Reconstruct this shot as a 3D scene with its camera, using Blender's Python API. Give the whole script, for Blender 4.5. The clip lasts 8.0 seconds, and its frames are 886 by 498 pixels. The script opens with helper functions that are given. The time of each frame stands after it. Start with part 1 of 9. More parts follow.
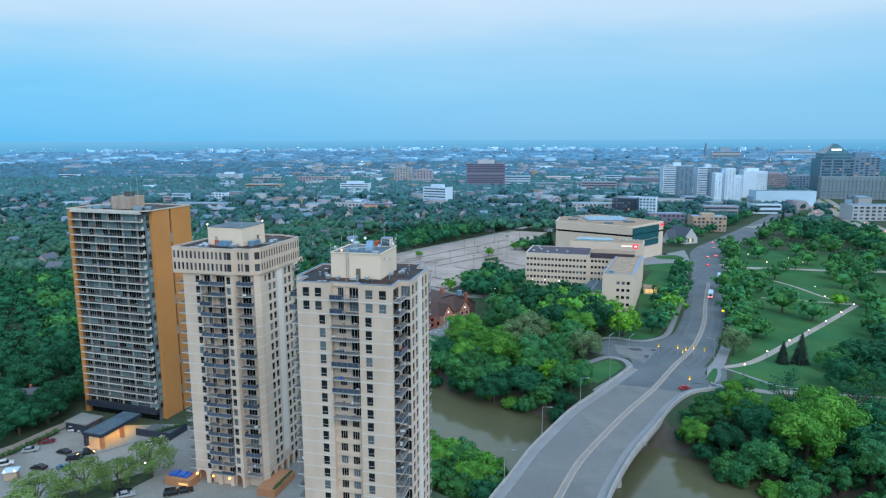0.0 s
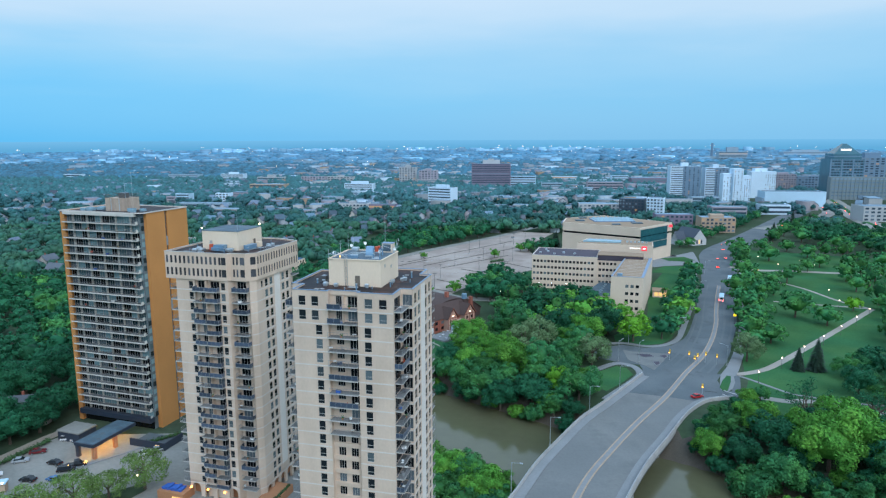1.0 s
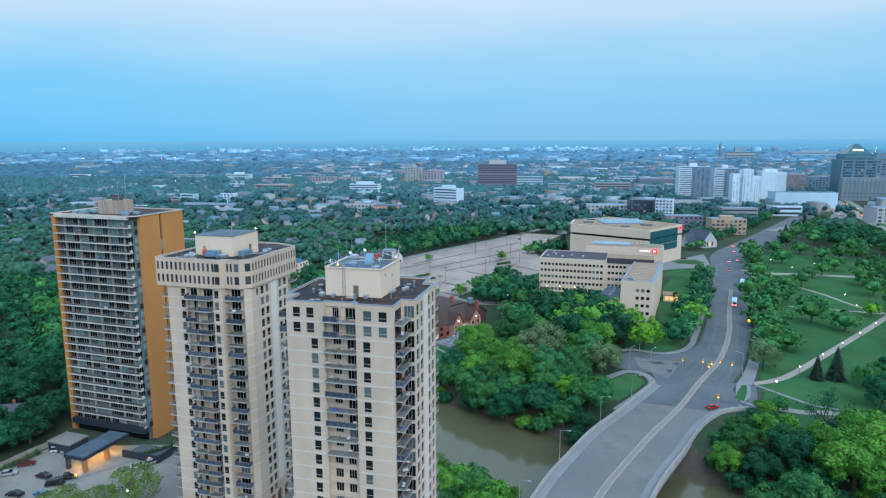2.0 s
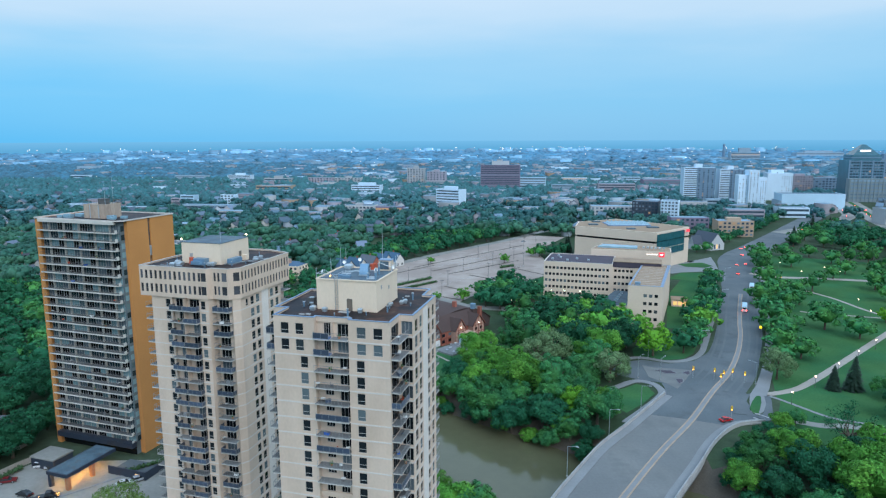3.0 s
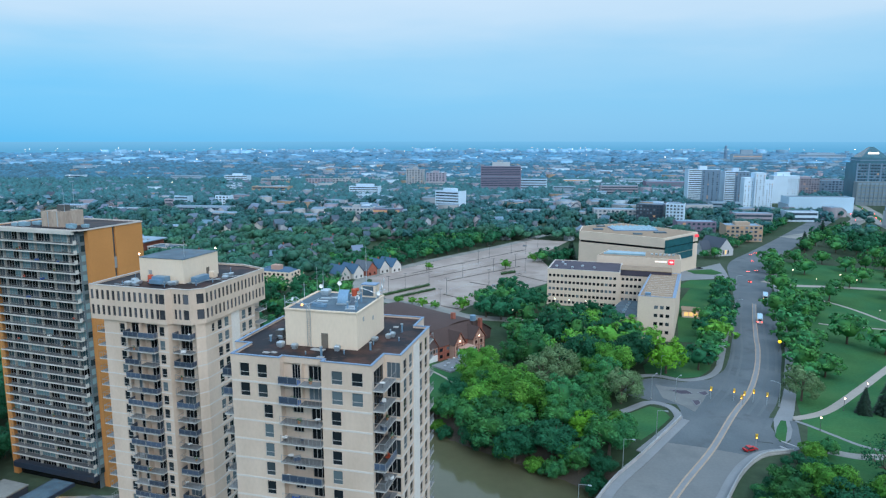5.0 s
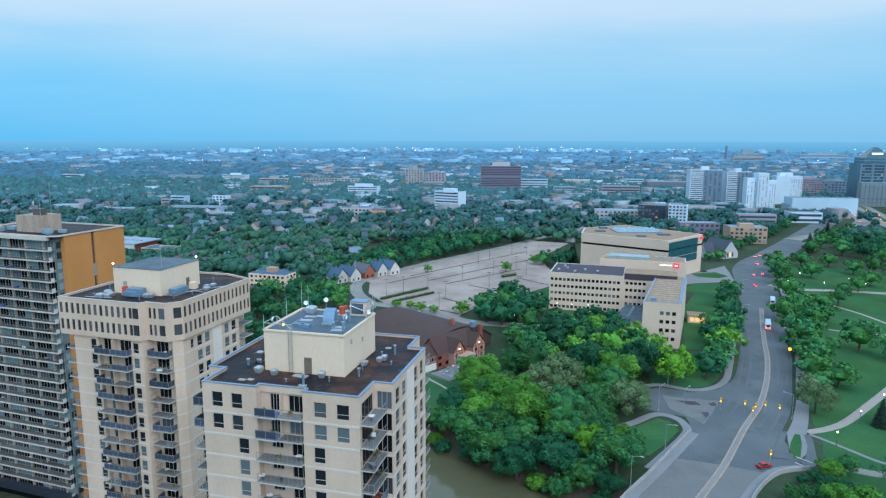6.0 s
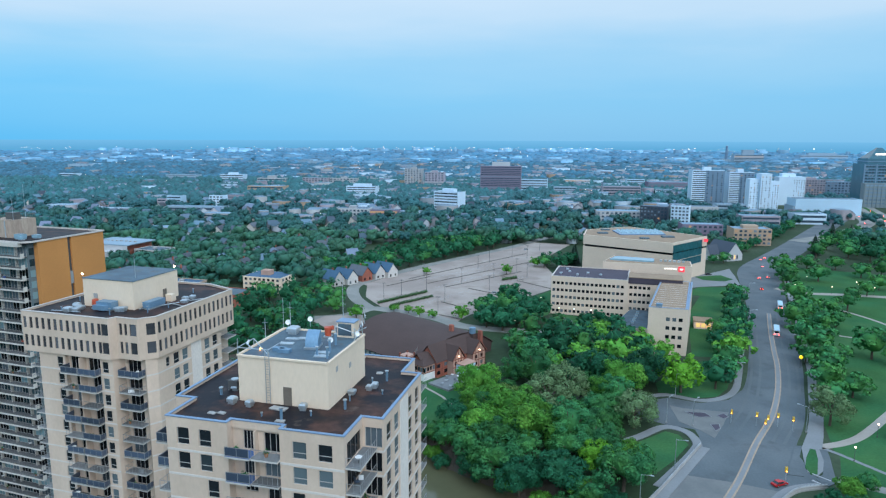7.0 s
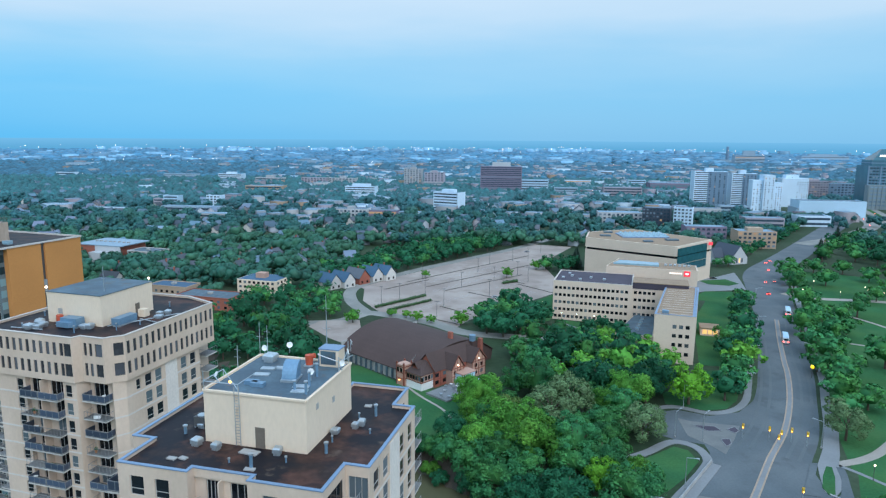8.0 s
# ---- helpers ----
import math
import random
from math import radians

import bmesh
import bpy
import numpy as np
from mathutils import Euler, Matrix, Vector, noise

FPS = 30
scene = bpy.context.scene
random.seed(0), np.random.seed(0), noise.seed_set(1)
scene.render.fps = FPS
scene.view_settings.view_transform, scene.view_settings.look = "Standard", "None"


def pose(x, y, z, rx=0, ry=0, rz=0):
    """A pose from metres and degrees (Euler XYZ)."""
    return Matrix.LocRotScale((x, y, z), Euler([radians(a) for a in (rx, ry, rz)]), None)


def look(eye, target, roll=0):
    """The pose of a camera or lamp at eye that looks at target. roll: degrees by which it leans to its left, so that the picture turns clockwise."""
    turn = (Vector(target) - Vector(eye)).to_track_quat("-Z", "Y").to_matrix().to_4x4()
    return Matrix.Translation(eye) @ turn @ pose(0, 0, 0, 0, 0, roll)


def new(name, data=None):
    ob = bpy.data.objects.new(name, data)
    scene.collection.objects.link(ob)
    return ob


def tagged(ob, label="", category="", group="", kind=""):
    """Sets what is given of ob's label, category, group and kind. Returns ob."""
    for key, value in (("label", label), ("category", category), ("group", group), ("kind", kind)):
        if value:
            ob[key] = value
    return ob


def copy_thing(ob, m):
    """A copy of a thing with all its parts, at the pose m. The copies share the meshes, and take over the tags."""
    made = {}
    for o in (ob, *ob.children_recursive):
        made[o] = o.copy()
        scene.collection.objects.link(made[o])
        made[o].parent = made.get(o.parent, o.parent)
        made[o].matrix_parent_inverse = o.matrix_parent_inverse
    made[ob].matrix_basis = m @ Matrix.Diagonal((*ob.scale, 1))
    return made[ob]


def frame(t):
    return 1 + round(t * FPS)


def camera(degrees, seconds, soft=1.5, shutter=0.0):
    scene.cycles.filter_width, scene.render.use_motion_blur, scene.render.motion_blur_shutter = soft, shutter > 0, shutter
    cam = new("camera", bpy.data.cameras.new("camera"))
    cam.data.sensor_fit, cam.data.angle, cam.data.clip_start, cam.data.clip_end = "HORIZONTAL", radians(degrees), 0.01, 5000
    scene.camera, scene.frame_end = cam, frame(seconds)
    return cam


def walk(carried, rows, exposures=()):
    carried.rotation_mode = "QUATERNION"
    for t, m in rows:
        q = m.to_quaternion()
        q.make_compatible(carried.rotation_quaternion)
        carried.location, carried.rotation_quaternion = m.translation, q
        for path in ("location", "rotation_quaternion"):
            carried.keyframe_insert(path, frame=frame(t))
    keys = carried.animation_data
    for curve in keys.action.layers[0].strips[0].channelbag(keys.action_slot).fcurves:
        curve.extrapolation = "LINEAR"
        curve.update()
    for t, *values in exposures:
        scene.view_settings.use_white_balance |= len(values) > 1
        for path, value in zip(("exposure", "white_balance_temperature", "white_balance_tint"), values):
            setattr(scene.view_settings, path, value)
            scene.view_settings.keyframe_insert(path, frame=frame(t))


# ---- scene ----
# ---------- camera ----------
cam = camera(67.6, 8.0, 1.25)
# the clip's white balance is cool throughout
EXPOSURES = [(0, 0.0, 5750, 7), (8, 0.0, 5750, 7)]
PATH = [
    (0, (0.844, -1.085, 92.233), (0.888, 0.887, 91.901), -0.2),
    (0.5, (0.99, 2.666, 92.174), (1.024, 4.638, 91.842), -0.1),
    (1, (1.174, 6.496, 92.184), (1.203, 8.468, 91.852), -0.2),
    (1.5, (1.407, 10.603, 92.18), (1.426, 12.575, 91.848), -0.2),
    (3, (1.952, 24.433, 92.284), (1.955, 26.406, 91.954), -0.2),
    (3.5, (2.118, 29.167, 92.234), (2.12, 31.139, 91.905), -0.2),
    (4, (2.188, 34.117, 92.274), (2.192, 36.09, 91.944), -0.2),
    (4.5, (2.405, 39.091, 92.282), (2.409, 41.064, 91.954), -0.1),
    (6, (2.951, 53.826, 92.661), (2.956, 55.799, 92.331), 0.1),
    (6.5, (3.047, 58.799, 92.725), (3.052, 60.771, 92.394), 0.1),
    (7, (3.139, 63.655, 92.771), (3.146, 65.627, 92.44), 0.2),
    (7.5, (3.223, 68.67, 92.878), (3.23, 70.643, 92.547), 0.3),
    (8, (3.433, 73.438, 93.07), (3.441, 75.41, 92.738), 0.4),
]
walk(cam, [(t, look(eye, target, roll)) for t, eye, target, roll in PATH], EXPOSURES)

# ---------- sky and light ----------
world = bpy.data.worlds.new("dusk_sky")
scene.world = world
world.use_nodes = True
wn, wl = world.node_tree.nodes, world.node_tree.links
wn.clear()


def srgb(r, g, b):
    return tuple(((c / 255 + 0.055) / 1.055) ** 2.4 if c > 10 else c / 255 / 12.92 for c in (r, g, b))


w_coord = wn.new("ShaderNodeTexCoord")
w_split = wn.new("ShaderNodeSeparateXYZ")
wl.new(w_coord.outputs["Generated"], w_split.inputs[0])
w_map = wn.new("ShaderNodeMapping")
w_map.inputs["Scale"].default_value = (1.6, 1.6, 9.0)
wl.new(w_coord.outputs["Generated"], w_map.inputs[0])
w_noise = wn.new("ShaderNodeTexNoise")
w_noise.inputs["Scale"].default_value = 2.2
w_noise.inputs["Detail"].default_value = 5
w_noise.inputs["Roughness"].default_value = 0.5
wl.new(w_map.outputs[0], w_noise.inputs["Vector"])
# height above the horizon, made uneven by the cloud streaks
w_shift = wn.new("ShaderNodeMath")
w_shift.operation = "MULTIPLY_ADD"
w_shift.inputs[1].default_value = 0.07
w_shift.inputs[2].default_value = -0.035
wl.new(w_noise.outputs["Fac"], w_shift.inputs[0])
w_up = wn.new("ShaderNodeMath")
w_up.operation = "ADD"
wl.new(w_split.outputs["Z"], w_up.inputs[0])
wl.new(w_shift.outputs[0], w_up.inputs[1])
w_ramp = wn.new("ShaderNodeValToRGB")
wl.new(w_up.outputs[0], w_ramp.inputs[0])
SKY = [(0.0, srgb(130, 187, 220)), (0.05, srgb(131, 190, 222)), (0.115, srgb(158, 200, 223)),
       (0.165, srgb(194, 214, 226)), (0.23, srgb(212, 223, 230)), (0.5, (0.60, 0.78, 0.96)), (1.0, (0.74, 1.02, 1.34))]
while len(w_ramp.color_ramp.elements) < len(SKY):
    w_ramp.color_ramp.elements.new(1.0)
for e, (p, c) in zip(w_ramp.color_ramp.elements, SKY):
    e.position, e.color = p, (*c, 1)
# the west (left) sky is a deeper blue
w_side = wn.new("ShaderNodeMapRange")
w_side.inputs["From Min"].default_value, w_side.inputs["From Max"].default_value = -0.75, 0.15
w_side.inputs["To Min"].default_value, w_side.inputs["To Max"].default_value = 1.0, 0.0
wl.new(w_split.outputs["X"], w_side.inputs["Value"])
w_low = wn.new("ShaderNodeMapRange")
w_low.inputs["From Min"].default_value, w_low.inputs["From Max"].default_value = 0.0, 0.15
w_low.inputs["To Min"].default_value, w_low.inputs["To Max"].default_value = 1.0, 0.0
wl.new(w_up.outputs[0], w_low.inputs["Value"])
w_both = wn.new("ShaderNodeMath")
w_both.operation = "MULTIPLY"
wl.new(w_side.outputs[0], w_both.inputs[0])
wl.new(w_low.outputs[0], w_both.inputs[1])
w_blue = wn.new("ShaderNodeMix")
w_blue.data_type, w_blue.blend_type = "RGBA", "MULTIPLY"
wl.new(w_both.outputs[0], w_blue.inputs[0])
wl.new(w_ramp.outputs[0], w_blue.inputs[6])
w_blue.inputs[7].default_value = (0.40, 0.94, 1.10, 1)
w_cloud = wn.new("ShaderNodeBackground")
wl.new(w_blue.outputs[2], w_cloud.inputs[0])
w_cloud.inputs[1].default_value = 1.02

w_sky = wn.new("ShaderNodeTexSky")
w_sky.sky_type, w_sky.sun_disc = "NISHITA", False
w_sky.sun_elevation, w_sky.sun_rotation = radians(42), radians(157)
w_air = wn.new("ShaderNodeBackground")
w_air.inputs[1].default_value = 0.012
wl.new(w_sky.outputs[0], w_air.inputs[0])
w_add = wn.new("ShaderNodeAddShader")
wl.new(w_cloud.outputs[0], w_add.inputs[0])
wl.new(w_air.outputs[0], w_add.inputs[1])
w_out = wn.new("ShaderNodeOutputWorld")
wl.new(w_add.outputs[0], w_out.inputs[0])

# the veiled sun behind the cloud, south-south-east of the place
sun_lamp = bpy.data.lights.new("sun", "SUN")
sun_lamp.energy, sun_lamp.angle, sun_lamp.color = 1.85, radians(45), (1.0, 0.965, 0.92)
sun = new("sun", sun_lamp)
sun.matrix_world = look((130, -250, 300), (0, 60, 0))

# ---------- materials ----------
def mat(name, color, rough=0.7, metal=0.0, vary=0.12, fine=0.1, scale=0.25, fine_scale=3.0, bump=0.0, spread=0.0, island=0.0,
        second=None, patch=0.0, spec=0.5, stretch=(1, 1, 1)):
    """A surface with variation at two scales; spread: from object to object; island: from piece to piece; second: a second tint in patches."""
    m = bpy.data.materials.new(name)
    m.use_nodes = True
    ns, ls = m.node_tree.nodes, m.node_tree.links
    b = ns["Principled BSDF"]
    b.inputs["Roughness"].default_value, b.inputs["Metallic"].default_value = rough, metal
    b.inputs["Specular IOR Level"].default_value = spec
    co = ns.new("ShaderNodeTexCoord")
    mp = ns.new("ShaderNodeMapping")
    mp.inputs["Scale"].default_value = stretch
    ls.new(co.outputs["Object"], mp.inputs[0])
    n1, n2 = ns.new("ShaderNodeTexNoise"), ns.new("ShaderNodeTexNoise")
    n1.inputs["Scale"].default_value, n2.inputs["Scale"].default_value = scale, fine_scale
    n1.inputs["Detail"].default_value, n2.inputs["Detail"].default_value = 4, 3
    for n in (n1, n2):
        ls.new(mp.outputs[0], n.inputs["Vector"])

    def tone(source, amount):
        r = ns.new("ShaderNodeMapRange")
        r.inputs["From Min"].default_value, r.inputs["From Max"].default_value = 0.25, 0.75
        r.inputs["To Min"].default_value, r.inputs["To Max"].default_value = 1 - amount, 1 + amount
        ls.new(source, r.inputs["Value"])
        return r.outputs[0]

    def times(a, c):
        x = ns.new("ShaderNodeMath")
        x.operation = "MULTIPLY"
        ls.new(a, x.inputs[0])
        ls.new(c, x.inputs[1])
        return x.outputs[0]

    k = times(tone(n1.outputs["Fac"], vary), tone(n2.outputs["Fac"], fine))
    if spread:
        oi = ns.new("ShaderNodeObjectInfo")
        r = ns.new("ShaderNodeMapRange")
        r.inputs["To Min"].default_value, r.inputs["To Max"].default_value = 1 - spread, 1 + spread
        ls.new(oi.outputs["Random"], r.inputs["Value"])
        k = times(k, r.outputs[0])
    if island:
        ge = ns.new("ShaderNodeNewGeometry")
        r = ns.new("ShaderNodeMapRange")
        r.inputs["To Min"].default_value, r.inputs["To Max"].default_value = 1 - island, 1 + island
        ls.new(ge.outputs["Random Per Island"], r.inputs["Value"])
        k = times(k, r.outputs[0])
    mix = ns.new("ShaderNodeMix")
    mix.data_type, mix.blend_type = "RGBA", "MULTIPLY"
    mix.inputs[0].default_value = 1.0
    if second:
        pm = ns.new("ShaderNodeMix")
        pm.data_type = "RGBA"
        pm.inputs[6].default_value, pm.inputs[7].default_value = (*color, 1), (*second, 1)
        n3 = ns.new("ShaderNodeTexNoise")
        n3.inputs["Scale"].default_value = patch
        n3.inputs["Detail"].default_value = 5
        ls.new(mp.outputs[0], n3.inputs["Vector"])
        r3 = ns.new("ShaderNodeMapRange")
        r3.inputs["From Min"].default_value, r3.inputs["From Max"].default_value = 0.42, 0.6
        ls.new(n3.outputs["Fac"], r3.inputs["Value"])
        ls.new(r3.outputs[0], pm.inputs[0])
        ls.new(pm.outputs[2], mix.inputs[6])
    else:
        mix.inputs[6].default_value = (*color, 1)
    cc = ns.new("ShaderNodeCombineColor")
    for i in range(3):
        ls.new(k, cc.inputs[i])
    ls.new(cc.outputs[0], mix.inputs[7])
    ls.new(mix.outputs[2], b.inputs["Base Color"])
    if bump:
        bp = ns.new("ShaderNodeBump")
        bp.inputs["Strength"].default_value = bump
        bp.inputs["Distance"].default_value = 0.05
        ls.new(n2.outputs["Fac"], bp.inputs["Height"])
        ls.new(bp.outputs[0], b.inputs["Normal"])
    return m


def glass_mat(name, dark, curtain, share, lit=0.0, rough=0.08):
    """Window glass: a dark room behind it, in some windows a drawn curtain, in a few a lamp that is on."""
    m = mat(name, dark, rough, vary=0.3, fine=0.1, scale=0.8, spec=0.28)
    ns, ls = m.node_tree.nodes, m.node_tree.links
    b = ns["Principled BSDF"]
    oi = ns.new("ShaderNodeObjectInfo")
    cut = ns.new("ShaderNodeMapRange")
    cut.inputs["From Min"].default_value, cut.inputs["From Max"].default_value = 1 - share, 1 - share * 0.6
    ls.new(oi.outputs["Random"], cut.inputs["Value"])
    mx = ns.new("ShaderNodeMix")
    mx.data_type = "RGBA"
    mx.inputs[7].default_value = (*curtain, 1)
    ls.new(b.inputs["Base Color"].links[0].from_socket, mx.inputs[6])
    ls.new(cut.outputs[0], mx.inputs[0])
    ls.new(mx.outputs[2], b.inputs["Base Color"])
    if lit:
        lo = ns.new("ShaderNodeMath")
        lo.operation = "LESS_THAN"
        lo.inputs[1].default_value = lit
        ls.new(oi.outputs["Random"], lo.inputs[0])
        st = ns.new("ShaderNodeMath")
        st.operation = "MULTIPLY"
        st.inputs[1].default_value = 0.45
        ls.new(lo.outputs[0], st.inputs[0])
        b.inputs["Emission Color"].default_value = (1.0, 0.55, 0.2, 1)
        ls.new(st.outputs[0], b.inputs["Emission Strength"])
    return m


def glow_mat(name, color, strength):
    m = bpy.data.materials.new(name)
    m.use_nodes = True
    b = m.node_tree.nodes["Principled BSDF"]
    b.inputs["Base Color"].default_value = (*color, 1)
    b.inputs["Emission Color"].default_value = (*color, 1)
    b.inputs["Emission Strength"].default_value = strength
    return m


M = {
    "beige": mat("beige_precast", (0.590, 0.460, 0.352), 0.85, vary=0.09, fine=0.05, scale=0.22, fine_scale=2.5, bump=0.1, stretch=(1, 1, 0.6), second=(0.640, 0.510, 0.400), patch=0.12),
    "band": mat("pale_band", (0.63, 0.575, 0.52), 0.8, vary=0.06, fine=0.05),
    "cream": mat("cream_stucco", (0.76, 0.615, 0.46), 0.85, vary=0.05, fine=0.04, scale=0.2, bump=0.1, stretch=(1, 1, 0.4)),
    "orange": mat("orange_brick", (0.53, 0.235, 0.065), 0.85, vary=0.07, fine=0.08, scale=0.1, fine_scale=6, bump=0.15),
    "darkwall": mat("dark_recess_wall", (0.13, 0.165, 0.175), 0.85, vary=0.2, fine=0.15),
    "balcfloor": mat("balcony_floor", (0.16, 0.165, 0.165), 0.8, vary=0.25, fine=0.15, spread=0.35),
    "balcblue": mat("blue_painted_floor", (0.10, 0.17, 0.36), 0.7, vary=0.12, fine=0.1),
    "slabgrey": mat("slab_concrete", (0.57, 0.54, 0.48), 0.8, vary=0.1, fine=0.08, spread=0.08),
    "balcgrey": mat("balcony_concrete", (0.50, 0.47, 0.43), 0.8, vary=0.1, fine=0.08, spread=0.10),
    "rail": mat("grey_metal", (0.30, 0.305, 0.305), 0.5, 0.2, vary=0.1, spread=0.15),
    "railblue": mat("blue_panel", (0.055, 0.075, 0.115), 0.3, vary=0.15, spread=0.4),
    "frame": mat("window_frame", (0.42, 0.40, 0.37), 0.5, vary=0.06),
    "darkframe": mat("dark_frame", (0.09, 0.09, 0.09), 0.5, vary=0.06),
    "roofbrown": mat("roof_membrane", (0.062, 0.030, 0.023), 0.55, vary=0.35, fine=0.35, scale=0.4, fine_scale=1.3, bump=0.3, second=(0.026, 0.017, 0.016), patch=0.3, spec=0.2),
    "coping": mat("blue_coping", (0.20, 0.29, 0.42), 0.4, 0.2, vary=0.08),
    "copingpale": mat("pale_coping", (0.55, 0.5, 0.45), 0.6, vary=0.08),
    "roofgrey": mat("grey_roof", (0.085, 0.135, 0.168), 0.6, vary=0.2, fine=0.15, scale=0.2, second=(0.060, 0.095, 0.125), patch=0.3),
    "galv": mat("galvanised_steel", (0.5, 0.55, 0.58), 0.4, 0.7, vary=0.12, spread=0.1),
    "white": mat("white_paint", (0.78, 0.78, 0.76), 0.5, vary=0.06),
    "ductblue": mat("duct_blue_grey", (0.20, 0.32, 0.44), 0.4, 0.4, vary=0.12),
    "red": mat("red_paint", (0.5, 0.09, 0.04), 0.5, vary=0.1),
    "door": mat("brown_door", (0.16, 0.13, 0.10), 0.6, vary=0.1),
    "darknavy": mat("navy_fascia", (0.025, 0.035, 0.055), 0.5, vary=0.1),
    "asphalt": mat("asphalt", (0.095, 0.114, 0.124), 0.85, vary=0.12, fine=0.1, scale=0.06, fine_scale=1.5, bump=0.1, second=(0.117, 0.134, 0.142), patch=0.05),
    "lot": mat("parking_asphalt", (0.30, 0.245, 0.21), 0.9, vary=0.12, fine=0.06, scale=0.03, fine_scale=0.6, second=(0.35, 0.295, 0.255), patch=0.03),
    "lotsouth": mat("worn_asphalt", (0.215, 0.215, 0.195), 0.85, vary=0.12, fine=0.1, scale=0.07, fine_scale=1.0, second=(0.26, 0.255, 0.23), patch=0.06),
    "deck": mat("bridge_deck_concrete", (0.150, 0.158, 0.156), 0.8, vary=0.1, fine=0.08, scale=0.05, fine_scale=1.2, second=(0.178, 0.182, 0.174), patch=0.04),
    "track": mat("polished_asphalt", (0.088, 0.106, 0.113), 0.7, vary=0.2, fine=0.12, scale=0.03, second=(0.108, 0.124, 0.130), patch=0.05),
    "cream_kerb": mat("cream_kerb", (0.36, 0.275, 0.20), 0.8, vary=0.15, fine=0.15),
    "walkway": mat("pavement_concrete", (0.215, 0.225, 0.230), 0.85, vary=0.1, fine=0.08, scale=0.12, fine_scale=2.0),
    "path": mat("gravel_path", (0.33, 0.30, 0.26), 0.9, vary=0.1, fine=0.1),
    "concrete": mat("concrete", (0.36, 0.355, 0.34), 0.8, vary=0.14, fine=0.1, scale=0.3),
    "white_line": mat("road_paint_white", (0.42, 0.42, 0.42), 0.7, vary=0.15, fine=0.2),
    "lawn": mat("lawn_grass", (0.040, 0.122, 0.050), 0.95, vary=0.2, fine=0.15, scale=0.05, fine_scale=1.2, bump=0.4, second=(0.052, 0.130, 0.046), patch=0.04, spec=0.05),
    "ground": mat("ground_soil", (0.032, 0.058, 0.027), 0.95, vary=0.3, fine=0.2, scale=0.02, fine_scale=0.4, second=(0.05, 0.072, 0.042), patch=0.012, spec=0.2),
    "mud": mat("river_mud", (0.075, 0.064, 0.048), 0.8, vary=0.2, fine=0.2, scale=0.2),
    "bark": mat("bark", (0.10, 0.075, 0.055), 0.9, vary=0.2, fine=0.25, scale=1.0, fine_scale=8, bump=0.4),
    "leaf": mat("leaves", (0.042, 0.160, 0.058), 0.65, vary=0.12, fine=0.15, scale=0.15, island=0.34, spread=0.30, second=(0.064, 0.192, 0.046), patch=0.12, spec=0.10),
    "leafbright": mat("bright_leaves", (0.080, 0.235, 0.034), 0.65, vary=0.12, fine=0.15, scale=0.15, island=0.34, spread=0.26, second=(0.112, 0.270, 0.036), patch=0.12, spec=0.10),
    "leafdark": mat("dark_leaves", (0.020, 0.098, 0.046), 0.65, vary=0.12, fine=0.15, scale=0.15, island=0.34, spread=0.28, second=(0.026, 0.112, 0.050), patch=0.12, spec=0.10),
    "leaflime": mat("lime_leaves", (0.110, 0.280, 0.020), 0.65, vary=0.12, fine=0.15, scale=0.15, island=0.26, spread=0.15, spec=0.14),
    "leafpale": mat("pale_leaves", (0.122, 0.200, 0.088), 0.7, vary=0.12, fine=0.15, scale=0.15, island=0.3, spread=0.15, spec=0.1),
    "leafolive": mat("olive_leaves", (0.125, 0.205, 0.052), 0.7, vary=0.12, fine=0.15, scale=0.15, island=0.3, spread=0.1, spec=0.1),
    "redglass": mat("red_lens", (0.25, 0.01, 0.01), 0.2),
    "needle": mat("needles", (0.018, 0.042, 0.026), 0.7, vary=0.12, fine=0.15, island=0.35, spec=0.3),
    # woods by distance: haze is put into these base colours as blue
    "tealwoods": mat("hazed_city_canopy", (0.032, 0.122, 0.132), 0.6, vary=0.38, fine=0.2, scale=0.05, fine_scale=0.2, island=0.22, spec=0.4),
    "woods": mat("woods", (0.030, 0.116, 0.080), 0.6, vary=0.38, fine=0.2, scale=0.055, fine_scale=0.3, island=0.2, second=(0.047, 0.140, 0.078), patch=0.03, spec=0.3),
    "bluewoods": mat("hazed_street_canopy", (0.030, 0.116, 0.114), 0.6, vary=0.38, fine=0.2, scale=0.055, fine_scale=0.3, island=0.2, second=(0.044, 0.135, 0.108), patch=0.03, spec=0.3),
    "midwoods": mat("hazed_distant_woods", (0.032, 0.122, 0.180), 0.6, vary=0.3, fine=0.2, scale=0.008, fine_scale=0.06, island=0.4, spec=0.5),
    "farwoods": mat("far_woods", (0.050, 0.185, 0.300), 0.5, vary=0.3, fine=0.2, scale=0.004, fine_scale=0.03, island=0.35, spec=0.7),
    "clubroof": mat("brown_shingle", (0.078, 0.052, 0.046), 0.8, vary=0.1, fine=0.12, scale=0.1, fine_scale=2, bump=0.3, spec=0.3),
    "brickred": mat("red_brick", (0.30, 0.10, 0.065), 0.85, vary=0.12, fine=0.15, fine_scale=5, bump=0.2, spread=0.15),
    "stuccopink": mat("tudor_stucco", (0.46, 0.29, 0.22), 0.85, vary=0.1, fine=0.08),
    "timber": mat("timber_red", (0.21, 0.065, 0.04), 0.7, vary=0.15),
    "office": mat("office_limestone", (0.66, 0.535, 0.42), 0.8, vary=0.05, fine=0.05, scale=0.1, fine_scale=1.5, bump=0.1),
